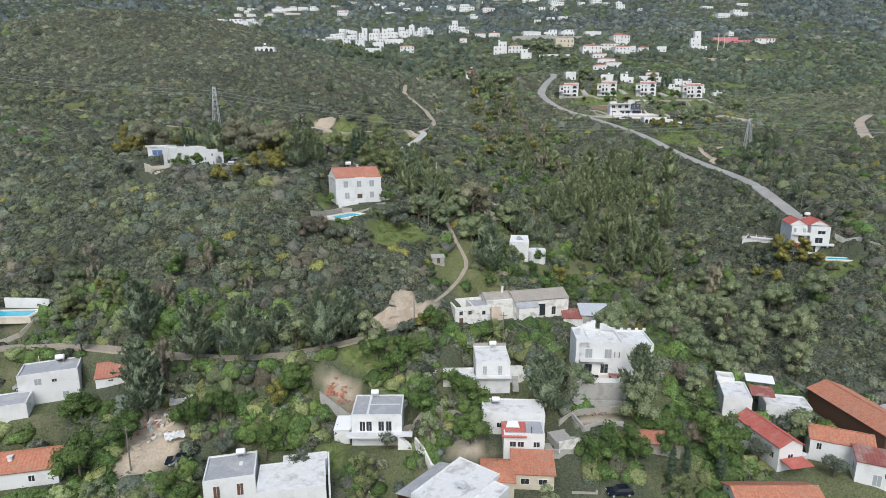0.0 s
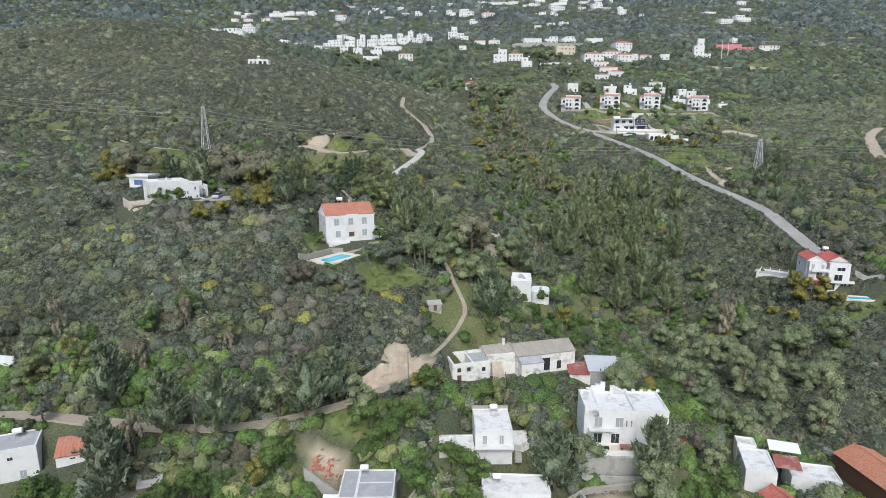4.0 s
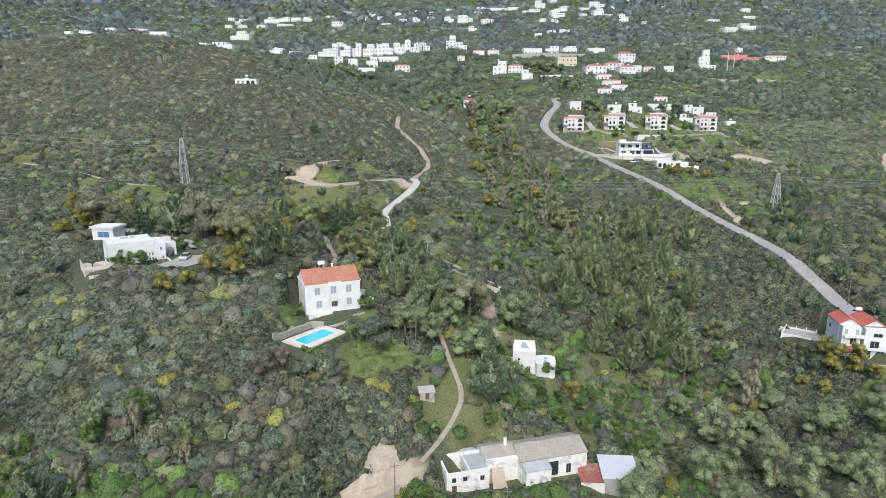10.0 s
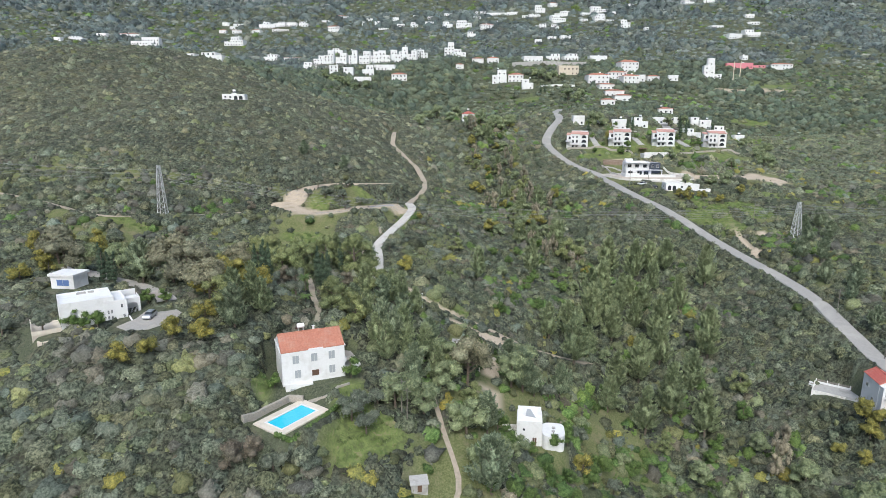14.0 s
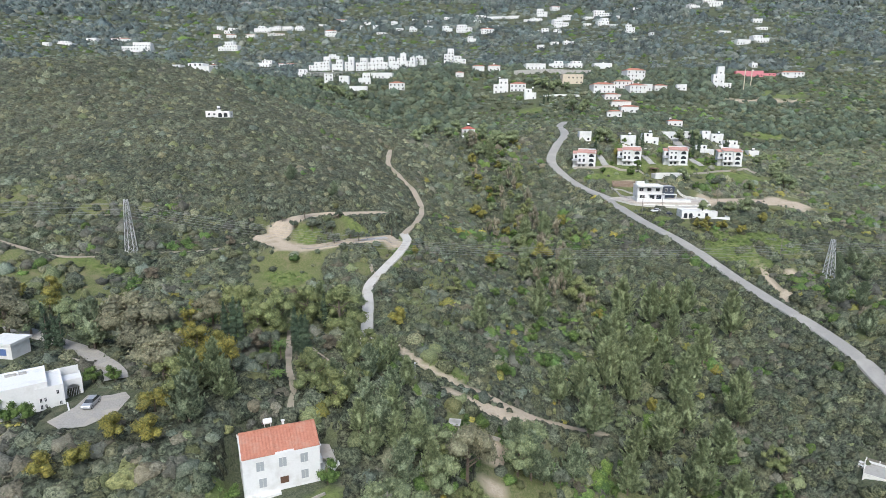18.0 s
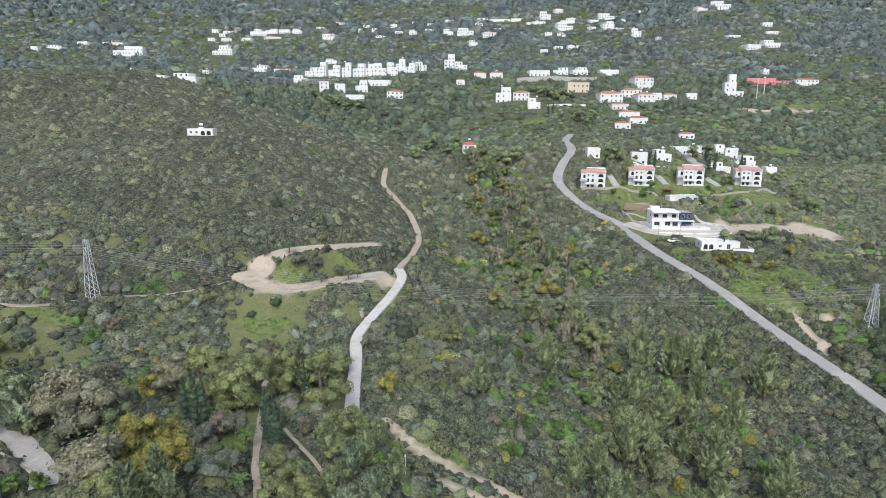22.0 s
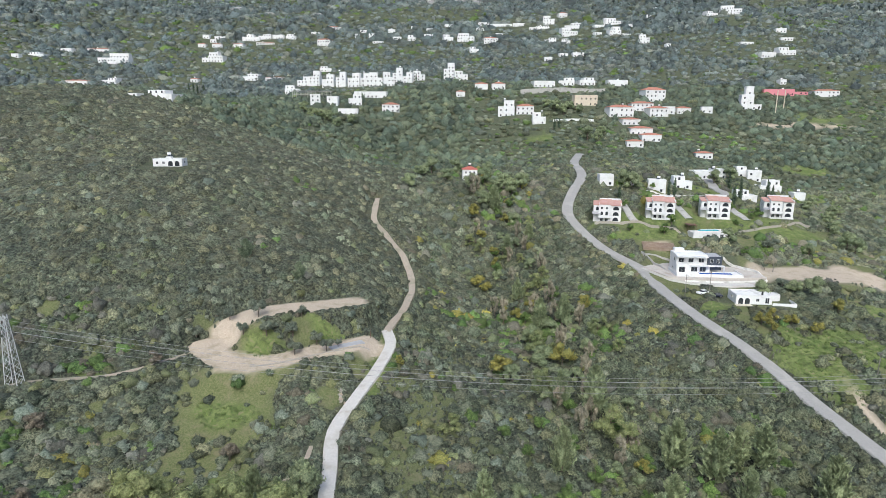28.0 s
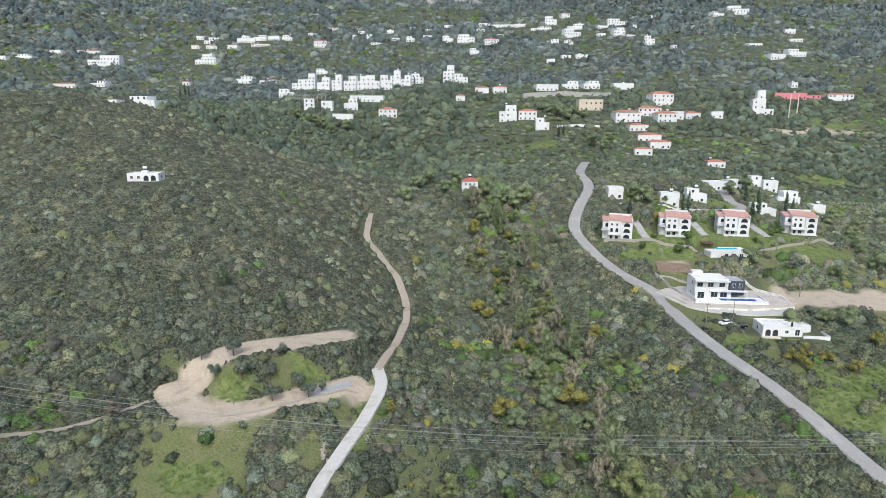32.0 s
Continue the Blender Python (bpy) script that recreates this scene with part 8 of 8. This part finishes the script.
grove("young", [(-9, 171), (-5, 174), (-1, 176), (-12, 175), (-6, 181), (2, 172), (-15, 186), (-10, 196), (-8, 202), (-17, 197), (-4, 195)], 0.8, 1.1)
grove("pine", [(-76, 200), (12.2, 147.8), (23, 185)], 1.2, 1.5)
grove("eucalypt", [(8.8, 174.5)], 2.0, 2.1)
grove("light", [(-45.8, 174.4), (-22, 184), (-17.6, 181.6)], 1.3, 1.7)
grove("dark", [(-6.5, 159), (-0.9, 161), (4, 170), (-2.5, 173), (71, 106.5)], 1.2, 1.5)
# ravine woods
grove("young", [(73, 257), (79, 259), (85, 259), (64.5, 261), (58.7, 247), (65, 243.5), (53.6, 240.8), (56, 231), (65, 229), (56, 222.6), (69.7, 221.7), (81.6, 236.4), (93.6, 245), (49, 281), (35.7, 258.4), (40.8, 218.3), (34.5, 213.8), (15, 236.7), (48.8, 328), (41, 329),
                (66, 240.8), (70.7, 239), (77, 249), (61, 236), (50, 226), (75, 229), (68, 214), (60, 208), (52, 203), (74, 205), (46, 212), (82, 214), (66, 198), (57, 192), (48, 196), (73, 192), (40, 204)], 1.15, 1.75)
grove("mimosa", [(57, 261.5), (62, 220.6), (110, 304.5), (124, 304), (29, 381), (58, 335), (37, 352), (24, 392), (113, 310), (118, 308), (141, 320), (108, 307)], 0.7, 1.0)
grove("dry", [(50, 296.4), (56.6, 268.6), (54, 324), (51.7, 263), (48, 288), (53, 305), (46, 315), (40, 338), (35, 365), (52, 275), (84, 176), (88, 182)], 0.9, 1.3)
grove("green", [(26, 228), (35, 248), (40, 268), (31, 240), (20, 215), (55, 252), (28, 262), (45, 245), (33, 228), (44, 258)], 0.6, 0.9)
for y0 in np.arange(268, 425, 3.4):
    px, py = 47 - 0.10 * (y0 - 270) + float(rng.normal()) * 9, float(y0 + 3 * rng.random())
    if open_ground(np.array([px]), np.array([py]), 3.0)[0]:
        tree(str(rng.choice(["light", "young", "dark", "dry", "dry", "light", "mimosa"])), px, py, float(0.9 + 0.5 * rng.random()))
# along the asphalt road, the terraces and the upper gardens
grove("pine", [(132, 256), (138, 262), (141, 270), (129, 250), (146, 262), (134, 246), (150, 275), (-41, 316), (-60, 322), (126, 219), (131, 225), (127, 233), (124, 205)], 0.7, 1.0)
grove("olive", [(-36, 297), (-42.7, 292.7), (-51.6, 290.4), (-24.3, 291), (-57.9, 297.7), (-14.3, 314.4), (135, 357)], 0.55, 0.85)
grove("dark", [(127.6, 374.5), (159.5, 368.7), (183.9, 381.4), (183.5, 375.4), (222, 447), (214, 440), (206, 428), (198, 420), (200, 440), (190, 400), (195, 408), (212, 455), (120, 331), (133, 333), (138, 330)], 1.0, 1.5)
grove("mimosa", [(-5.8, 288.7), (-6.5, 290)], 0.35, 0.45)
grove("olive", [(126, 330), (131, 337), (143, 371), (149, 375), (117, 360), (-45, 291), (-38, 293), (-31, 293), (-27, 287.5), (-49, 297), (-66, 292), (-36, 286.5), (122, 187), (127, 183)], 0.9, 1.3)
grove("dark", [(33, 427), (41, 424), (37, 431), (46, 430), (28, 436), (0, 452), (-6, 446), (-10, 425), (8, 440), (13, 457), (30, 450), (27, 415), (20, 427), (-88, 564), (-77, 565), (-83, 570), (-96, 571), (-70, 560), (-62, 575),
               (113, 540), (107, 547), (94, 604), (100, 598), (88, 610), (106, 606), (112, 600), (118, 556), (98, 428), (101, 424), (155, 452), (172, 470)], 1.3, 2.0)
grove("cypress", [(93, 417), (116, 414), (121, 420), (150, 418), (155, 422), (178, 440), (184, 450), (176, 431), (160, 445), (164, 440), (100, 431), (-250, 742), (-246, 744), (-241, 741), (-236, 745), (88, 570), (92, 573), (-20, 720), (5, 715)], 0.9, 1.3)
grove("green", [(96, 392), (90, 388), (104, 384), (110, 392), (140, 394), (152, 402), (158, 408), (147, 413), (120, 410), (94, 410), (131, 366), (141, 425), (112, 427), (127, 440)], 0.5, 0.9)


# the wood that fills the ravine
for y0 in np.arange(150, 420, 4.4):
    for k in range(2):
        px = 50 - 0.07 * (y0 - 200) + float(rng.normal()) * (15 if y0 < 300 else 9)
        py = float(y0 + rng.random() * 4)
        if open_ground(np.array([px]), np.array([py]), 3.0)[0] and not 20 < px < 32 + 0 * py or py > 215:
            tree(str(rng.choice(["dark", "light", "green", "olive", "dark"])), px, py, float(0.65 + 0.35 * rng.random()))


# ---- pylons, poles and cables ----
def pylon(x, y, h, rz):
    t = thing("lattice_pylon", x, y, gz(x, y) - 0.2, rz, "grey steel lattice pylon with three crossarms", "pylon", "power pylons")
    half = lambda z: 1.05 * (1 - z / h) + 0.45
    corners = [(-1, -1), (1, -1), (1, 1), (-1, 1)]
    levels = [h * (1 - (1 - k / 9) ** 1.0) for k in range(10)]
    for sx, sy in corners:
        part("leg", tube((sx * half(0), sy * half(0), 0), (sx * half(h * 0.98), sy * half(h * 0.98), h), 0.09, 0.08, 4), M_metal, t)
    for a, b in zip(levels, levels[1:]):
        for (ax, ay), (bx, by) in zip(corners, corners[1:] + corners[:1]):
            rods = [tube((ax * half(a), ay * half(a), a), (bx * half(b), by * half(b), b), 0.045, 0.045, 3), tube((bx * half(a), by * half(a), a), (ax * half(b), ay * half(b), b), 0.045, 0.045, 3)]
            [part("brace", rod, M_metal, t) for rod in rods]
    for z, w in ((h * 0.78, 1.9), (h * 0.87, 1.5), (h * 0.95, 1.1)):
        part("crossarm", join(tube((0, -w, z), (0, w, z), 0.06, 0.06, 4), tube((0, -w, z), (0, 0, z + 0.7), 0.045, 0.045, 3), tube((0, w, z), (0, 0, z + 0.7), 0.045, 0.045, 3)), M_metal, t)
        for s in (-1, 1):
            part("insulator", lambda: tube((0, 0, -0.8), (0, 0, 0), 0.09, 0.09, 6), M_black, t, "", (0, s * w, z), 0, "insulator")
    return gz(x, y) - 0.2


PY = {"west": (-99.2, 263.4, 18.8), "east": (135.5, 265.5, 14.5)}
zw, ze = pylon(*PY["west"], 4), pylon(*PY["east"], -4)


def cable(name, p, q, sag, r=0.03, n=26, label="thin sagging overhead power cable"):
    p, q = Vector(p), Vector(q)
    pts = [p.lerp(q, i / n) - Vector((0, 0, sag * 4 * (i / n) * (1 - i / n))) for i in range(n + 1)]
    side = (q - p).cross(Vector((0, 0, 1))).normalized() * r
    up = Vector((0, 0, r))
    V = [tuple(c + o) for c in pts for o in (side, up, -side, -up)]
    me = raw_mesh(name, V, [(4 * i + j, 4 * i + (j + 1) % 4, 4 * i + 4 + (j + 1) % 4, 4 * i + 4 + j) for i in range(n) for j in range(4)])
    me.materials.append(M_cable)
    return tagged(new(name, me), label, "cable", "power cables")


for f, w in ((0.74, 1.9), (0.83, 1.5), (0.91, 1.1)):
    for s in (-1, 1):
        a = (-99.2, 263.4 + s * w, zw + 18.8 * f)
        b = (135.5, 265.5 + s * w, ze + 14.5 * f)
        cable("power_cable", a, b, 7.5)
        cable("power_cable", (-300, 228 + s * w, zw + 30 + 18 * f), a, 6.0)
        cable("power_cable", b, (330, 292 + s * w, ze + 14 * f + 6), 5.0)


def pole(x, y, h=8.0, mat=None, label="weathered timber utility pole"):
    t = thing("utility_pole", x, y, gz(x, y), random.uniform(-20, 20), label, "utility pole", "utility poles")
    part("post", lambda: tube((0, 0, -0.8), (0, 0, 8.0), 0.13, 0.09, 7), mat or M_grey_wood, t, "", None, 0, ("pole", (mat or M_grey_wood).name))
    part("crossarm", lambda: box(-0.8, -0.05, 7.3, 0.8, 0.05, 7.42), mat or M_grey_wood, t, "", None, 0, "polearm")
    return Vector((x, y, gz(x, y) + 7.4))


tops = [pole(*q) for q in ((-50.2, 110.6), (-43, 106.4), (-6.3, 122.3), (-4, 156.5), (118.8, 193.5), (120.5, 216), (93, 331), (102.2, 332.2), (137, 354.4), (-5.2, 158.2), (-51, 86), (13.2, 121.5), (128, 282), (52, 96.5), (24.5, 104.5))]
for a, b in ((11, 2), (2, 1), (1, 0), (11, 14), (11, 13), (6, 7), (4, 5)):
    cable("service_cable", tops[a], tops[b], 1.2, 0.025, 12, "thin overhead service cable")
lamp = thing("street_lamp", -2.2, 196, gz(-2.2, 196), 0, "slim grey street lamp beside the path", "street lamp")
part("post", tube((0, 0, -0.4), (0, 0, 6.0), 0.07, 0.05), M_metal, lamp)
part("lamp_head", box(-0.15, -0.6, 5.95, 0.15, 0.1, 6.08), M_metal, lamp)
for px in (272, 278):
    q = thing("concrete_pole", px, 612, gz(px, 612), 0, "tall bare concrete pole", "pole", "concrete poles")
    part("post", tube((0, 0, -1), (0, 0, 19), 0.45, 0.35, 8), M_tan, q)


# ---- cars ----
def car(name, x, y, rz, paint, label, pickup=False):
    t = thing(name, x, y, gz(x, y) + 0.06, rz, label, "car")
    prof = [(-2.1, 0.35), (-2.15, 0.75), (-2.0, 0.95), (-0.9, 1.0), (1.9, 1.0), (2.1, 0.85), (2.1, 0.35)]
    n = len(prof)
    V = [(x_, s * (0.86 if z_ < 0.9 else 0.8), z_) for s in (-1, 1) for x_, z_ in prof]
    part("body", (V, [tuple(range(n)), tuple(range(2 * n - 1, n - 1, -1))] + [(i, n + i, n + (i + 1) % n, (i + 1) % n) for i in range(n)]), paint, t)
    c0, c1, c2, c3 = (-1.0, -0.4, 1.3, 1.9) if not pickup else (-1.0, -0.5, 0.35, 0.5)
    V = [(c0, -0.78, 1.0), (c3, -0.78, 1.0), (c3, 0.78, 1.0), (c0, 0.78, 1.0), (c1, -0.62, 1.45), (c2, -0.62, 1.45), (c2, 0.62, 1.45), (c1, 0.62, 1.45)]
    part("glasshouse", (V, box(0, 0, 0, 1, 1, 1)[1]), M_glass, t, "tinted windows")
    part("roof", box(c1 - 0.02, -0.63, 1.45, c2 + 0.02, 0.63, 1.5), paint, t)
    if pickup:
        part("cargo_bed", join(box(0.55, -0.8, 1.0, 2.05, -0.72, 1.3), box(0.55, 0.72, 1.0, 2.05, 0.8, 1.3), box(1.97, -0.72, 1.0, 2.05, 0.72, 1.3)), paint, t)
    for wx in (-1.35, 1.3):
        for s in (-1, 1):
            w = part("wheel", lambda: tube((0, -0.11, 0), (0, 0.11, 0), 0.33, 0.33, 12), M_black, t, "", (wx, s * 0.8, 0.33), 0, "tyre")
            part("rim", lambda: tube((0, -0.125, 0), (0, 0.125, 0), 0.19, 0.19, 8), M_metal, w, "", None, 0, "rim")
    for s in (-1, 1):
        part("headlight", lambda: box(-0.03, -0.15, -0.07, 0.03, 0.15, 0.07), M_tank, t, "", (-2.13, s * 0.6, 0.72), 0, "headlight")
    return t


car("parked_car", -61.5, 173.4, 95, M_carsilver, "silver hatchback parked in the villa yard")
car("parked_suv", -44, 88.2, 12, M_carblue, "dark blue off-road car parked on grass")
car("pickup_truck", 67.4, 101.4, -60, M_carwhite, "white pickup truck parked in the lane", True)
car("dark_saloon", 29.4, 86.6, 5, M_carblue, "dark saloon car parked in the yard")
car("white_car", 98.6, 329.6, 20, M_carwhite, "white car parked beside the bungalow")
car("dark_car", 104.4, 331.2, -5, M_carblue, "dark car parked beside the bungalow")
car("white_car", -79.5, 104, 10, M_carsilver, "pale van under the trees")


# ---- rubble, sheds and small clutter ----
def heap(name, x, y, w, d, n, mats, label, category):
    """A loose heap of broken pieces."""
    t = thing(name, x, y, gz(x, y), random.uniform(0, 90), label, category)
    for i in range(n):
        a, b, c = (random.uniform(0.15, 0.7) for _ in range(3))
        o = part("piece", box(-a, -b * 0.5, -c * 0.2, a, b * 0.5, c * 0.35), mats[i % len(mats)], t)
        px, py = random.gauss(0, w / 2), random.gauss(0, d / 2)
        wx = t.matrix_world @ Vector((px, py, 0))
        o.matrix_basis = pose(px, py, gz(wx.x, wx.y) - gz(x, y) + 0.1, random.uniform(-25, 25), random.uniform(-25, 25), random.uniform(0, 180))
    return t


heap("rubble_heap", -50.5, 93.2, 3.2, 2.0, 46, (M_tile, M_concrete, M_tan, M_white), "heap of broken blocks and tiles", "rubble")
heap("rubble_heap", -20.5, 106.6, 3.0, 1.6, 44, (M_tile, M_scar, M_tile_orange), "stack of old clay tiles and rubble", "rubble")
heap("rubble_heap", 45.6, 116.5, 2.6, 2.6, 36, (M_rust, M_concrete, M_grey_wood), "scrap heap beside the white house", "scrap")
heap("rubble_heap", -3.5, 112.8, 3.0, 1.8, 36, (M_grey_wood, M_concrete, M_wood), "pile of old timber in a yard", "timber")
heap("rubble_heap", -6.6, 101.6, 1.8, 1.8, 26, (M_grey_wood, M_metal, M_wood), "clutter beside the balcony house", "clutter")
heap("rubble_heap", 29, 103.2, 4.0, 1.0, 30, (M_stone, M_rust, M_grey_wood), "planks and stones on a terrace", "rubble")
tarp = thing("plastic_tarp", -46.6, 92.6, gz(-46.6, 92.6) + 0.25, 30, "crumpled white plastic tarpaulin", "tarpaulin")
bm_v = [(-1.6 + 0.4 * i, -1.8 + 0.45 * j, 0.35 * random.random()) for j in range(9) for i in range(9)]
part("sheet", (bm_v, [(j * 9 + i, j * 9 + i + 1, (j + 1) * 9 + i + 1, (j + 1) * 9 + i) for j in range(8) for i in range(8)]), M_tank, tarp)


def hut(x, y, rz, w, d, h, mat, label):
    t = thing("garden_hut", x, y, gz(x, y), rz, label, "hut")
    part("plank_wall", box(-w / 2, -d / 2, -0.8, w / 2, d / 2, h), mat, t)
    part("roof", slab((-w / 2 - 0.2, -d / 2 - 0.2, h), (w / 2 + 0.2, -d / 2 - 0.2, h), (w / 2 + 0.2, d / 2 + 0.2, h + 0.4), (-w / 2 - 0.2, d / 2 + 0.2, h + 0.4), 0.08), M_concrete, t)
    part("door", box(-0.4, -d / 2 - 0.04, 0, 0.4, -d / 2, min(1.7, h - 0.1)), M_wood, t)


hut(-1.3, 144.5, 10, 3.0, 2.2, 1.5, M_concrete, "tiny concrete hut in the scrub")
hut(6.6, 187, -10, 2.2, 1.8, 2.0, M_grey_wood, "small plank hut under the trees")
hut(-47.2, 97.6, 20, 3.4, 2.4, 1.6, M_grey_wood, "weathered plank hut in the orchard")
bank = thing("earth_bank", -9.6, 126.2, gz(-9.6, 126.2), 26, "bare eroded earth bank above the dirt road", "bank")
bank["kind"] = "structure"
bv, nb = [], 22
for j in range(7):
    for i in range(nb):
        u, v = i / (nb - 1), j / 6
        ht = 3.4 * math.sin(math.pi * min(1, 0.12 + 0.85 * u)) * (0.8 + 0.4 * float(vnoise(u * 14, 3.0, 2.2, 5)))
        bv.append((-7 + 14 * u, -1.8 + 2.4 * v + 0.8 * (float(vnoise(u * 16, v * 5, 1.3, 6)) - 0.5), -0.8 + (ht + 0.8) * v ** 0.7))
part("face", (bv, [(j * nb + i, j * nb + i + 1, (j + 1) * nb + i + 1, (j + 1) * nb + i) for j in range(6) for i in range(nb - 1)]), M_scar, bank)

# the walled court beside the roadside house
t = thing("walled_court", 106, 191, 50.65, -38, "grey paved court with low white walls", "courtyard")
part("paving", box(-5.2, -3.4, -1.6, 5.2, 3.4, 0.0), M_concrete, t)
part("rear_wall", join(box(-5.2, 3.2, 0.0, 5.2, 3.4, 0.5), *[box(-5.2 + 2.55 * i, 3.15, 0.5, -5.0 + 2.55 * i, 3.45, 1.2) for i in range(5)]), M_white, t, "white piers and kerb")
part("fence_panel", join(*[box(-5.0 + 2.55 * i, 3.28, 0.55, -2.65 + 2.55 * i, 3.34, 1.1) for i in range(4)]), M_grey_wood, t, "grey railing panels")
part("side_wall", join(box(-5.4, -3.6, -1.6, -5.2, 3.4, 0.7), box(-5.2, -3.6, -1.6, 2.0, -3.4, 0.5)), M_old_white, t)
heap("stone_heap", 101.5, 195.5, 1.2, 1.0, 14, (M_white, M_stone), "small heap of white stones", "stones")


# grey crags high on the mountain
def crag(x, y, w, h):
    """A weathered outcrop: a rough, steep-sided mass of rock."""
    t = thing("rock_outcrop", x, y, gz(x, y), 0, "bare grey rock outcrop on the mountain", "rock", "mountain crags")
    V, F = ico(3)
    k = 0.7 + 0.5 * vnoise(V[:, 0] * 3 + x, V[:, 2] * 4 + V[:, 1] * 2 + y, 0.7, 71) + 0.15 * rng.random(len(V))
    me = big_mesh("rock", V * k[:, None] * np.array([w, w * 0.5, h]), F)
    me.materials.append(M_crag)
    o = new("rock", me)
    o.parent = t


for cx, cy, cw, ch in ((21, 1240, 24, 20), (48, 1228, 18, 13), (-17, 1165, 9, 7), (36, 1205, 14, 14), (-30, 1185, 7, 5), (70, 1240, 10, 8), (-330, 1150, 12, 5), (-270, 1120, 9, 4), (-190, 1110, 8, 4)):
    crag(cx, cy, cw, ch)


# the bulldozed bench beside the lane
rubble_wall("bench_wall", [(-46.5, 279), (-39, 281), (-31, 284.6), (-23, 288.6), (-15.5, 292.8)], 0.35, 0.4, "low pale stone wall along the earth bench", M_stone)
slab_pad = thing("concrete_pad", -22, 292.6, gz(-22, 292.6) + 0.05, 32, "grey concrete pad on the earth bench", "concrete pad")
part("slab", box(-5.2, -1.3, -0.8, 5.2, 1.3, 0.08), M_roof_grey, slab_pad)
post = thing("marker_post", -15.8, 299, gz(-15.8, 299), 0, "dark wooden post beside the lane", "post")
part("pole", tube((0, 0, -0.4), (0.15, 0, 3.2), 0.11, 0.09), M_wood, post)
heap("stone_ruin", -0.2, 317.4, 2.2, 1.6, 40, (M_stone, M_concrete), "tumbled stone ruin in the scrub", "ruin")
heap("roadside_rubble", -20.4, 273.5, 0.9, 3.0, 30, (M_scar, M_stone), "broken earth and stones along the lane", "rubble")
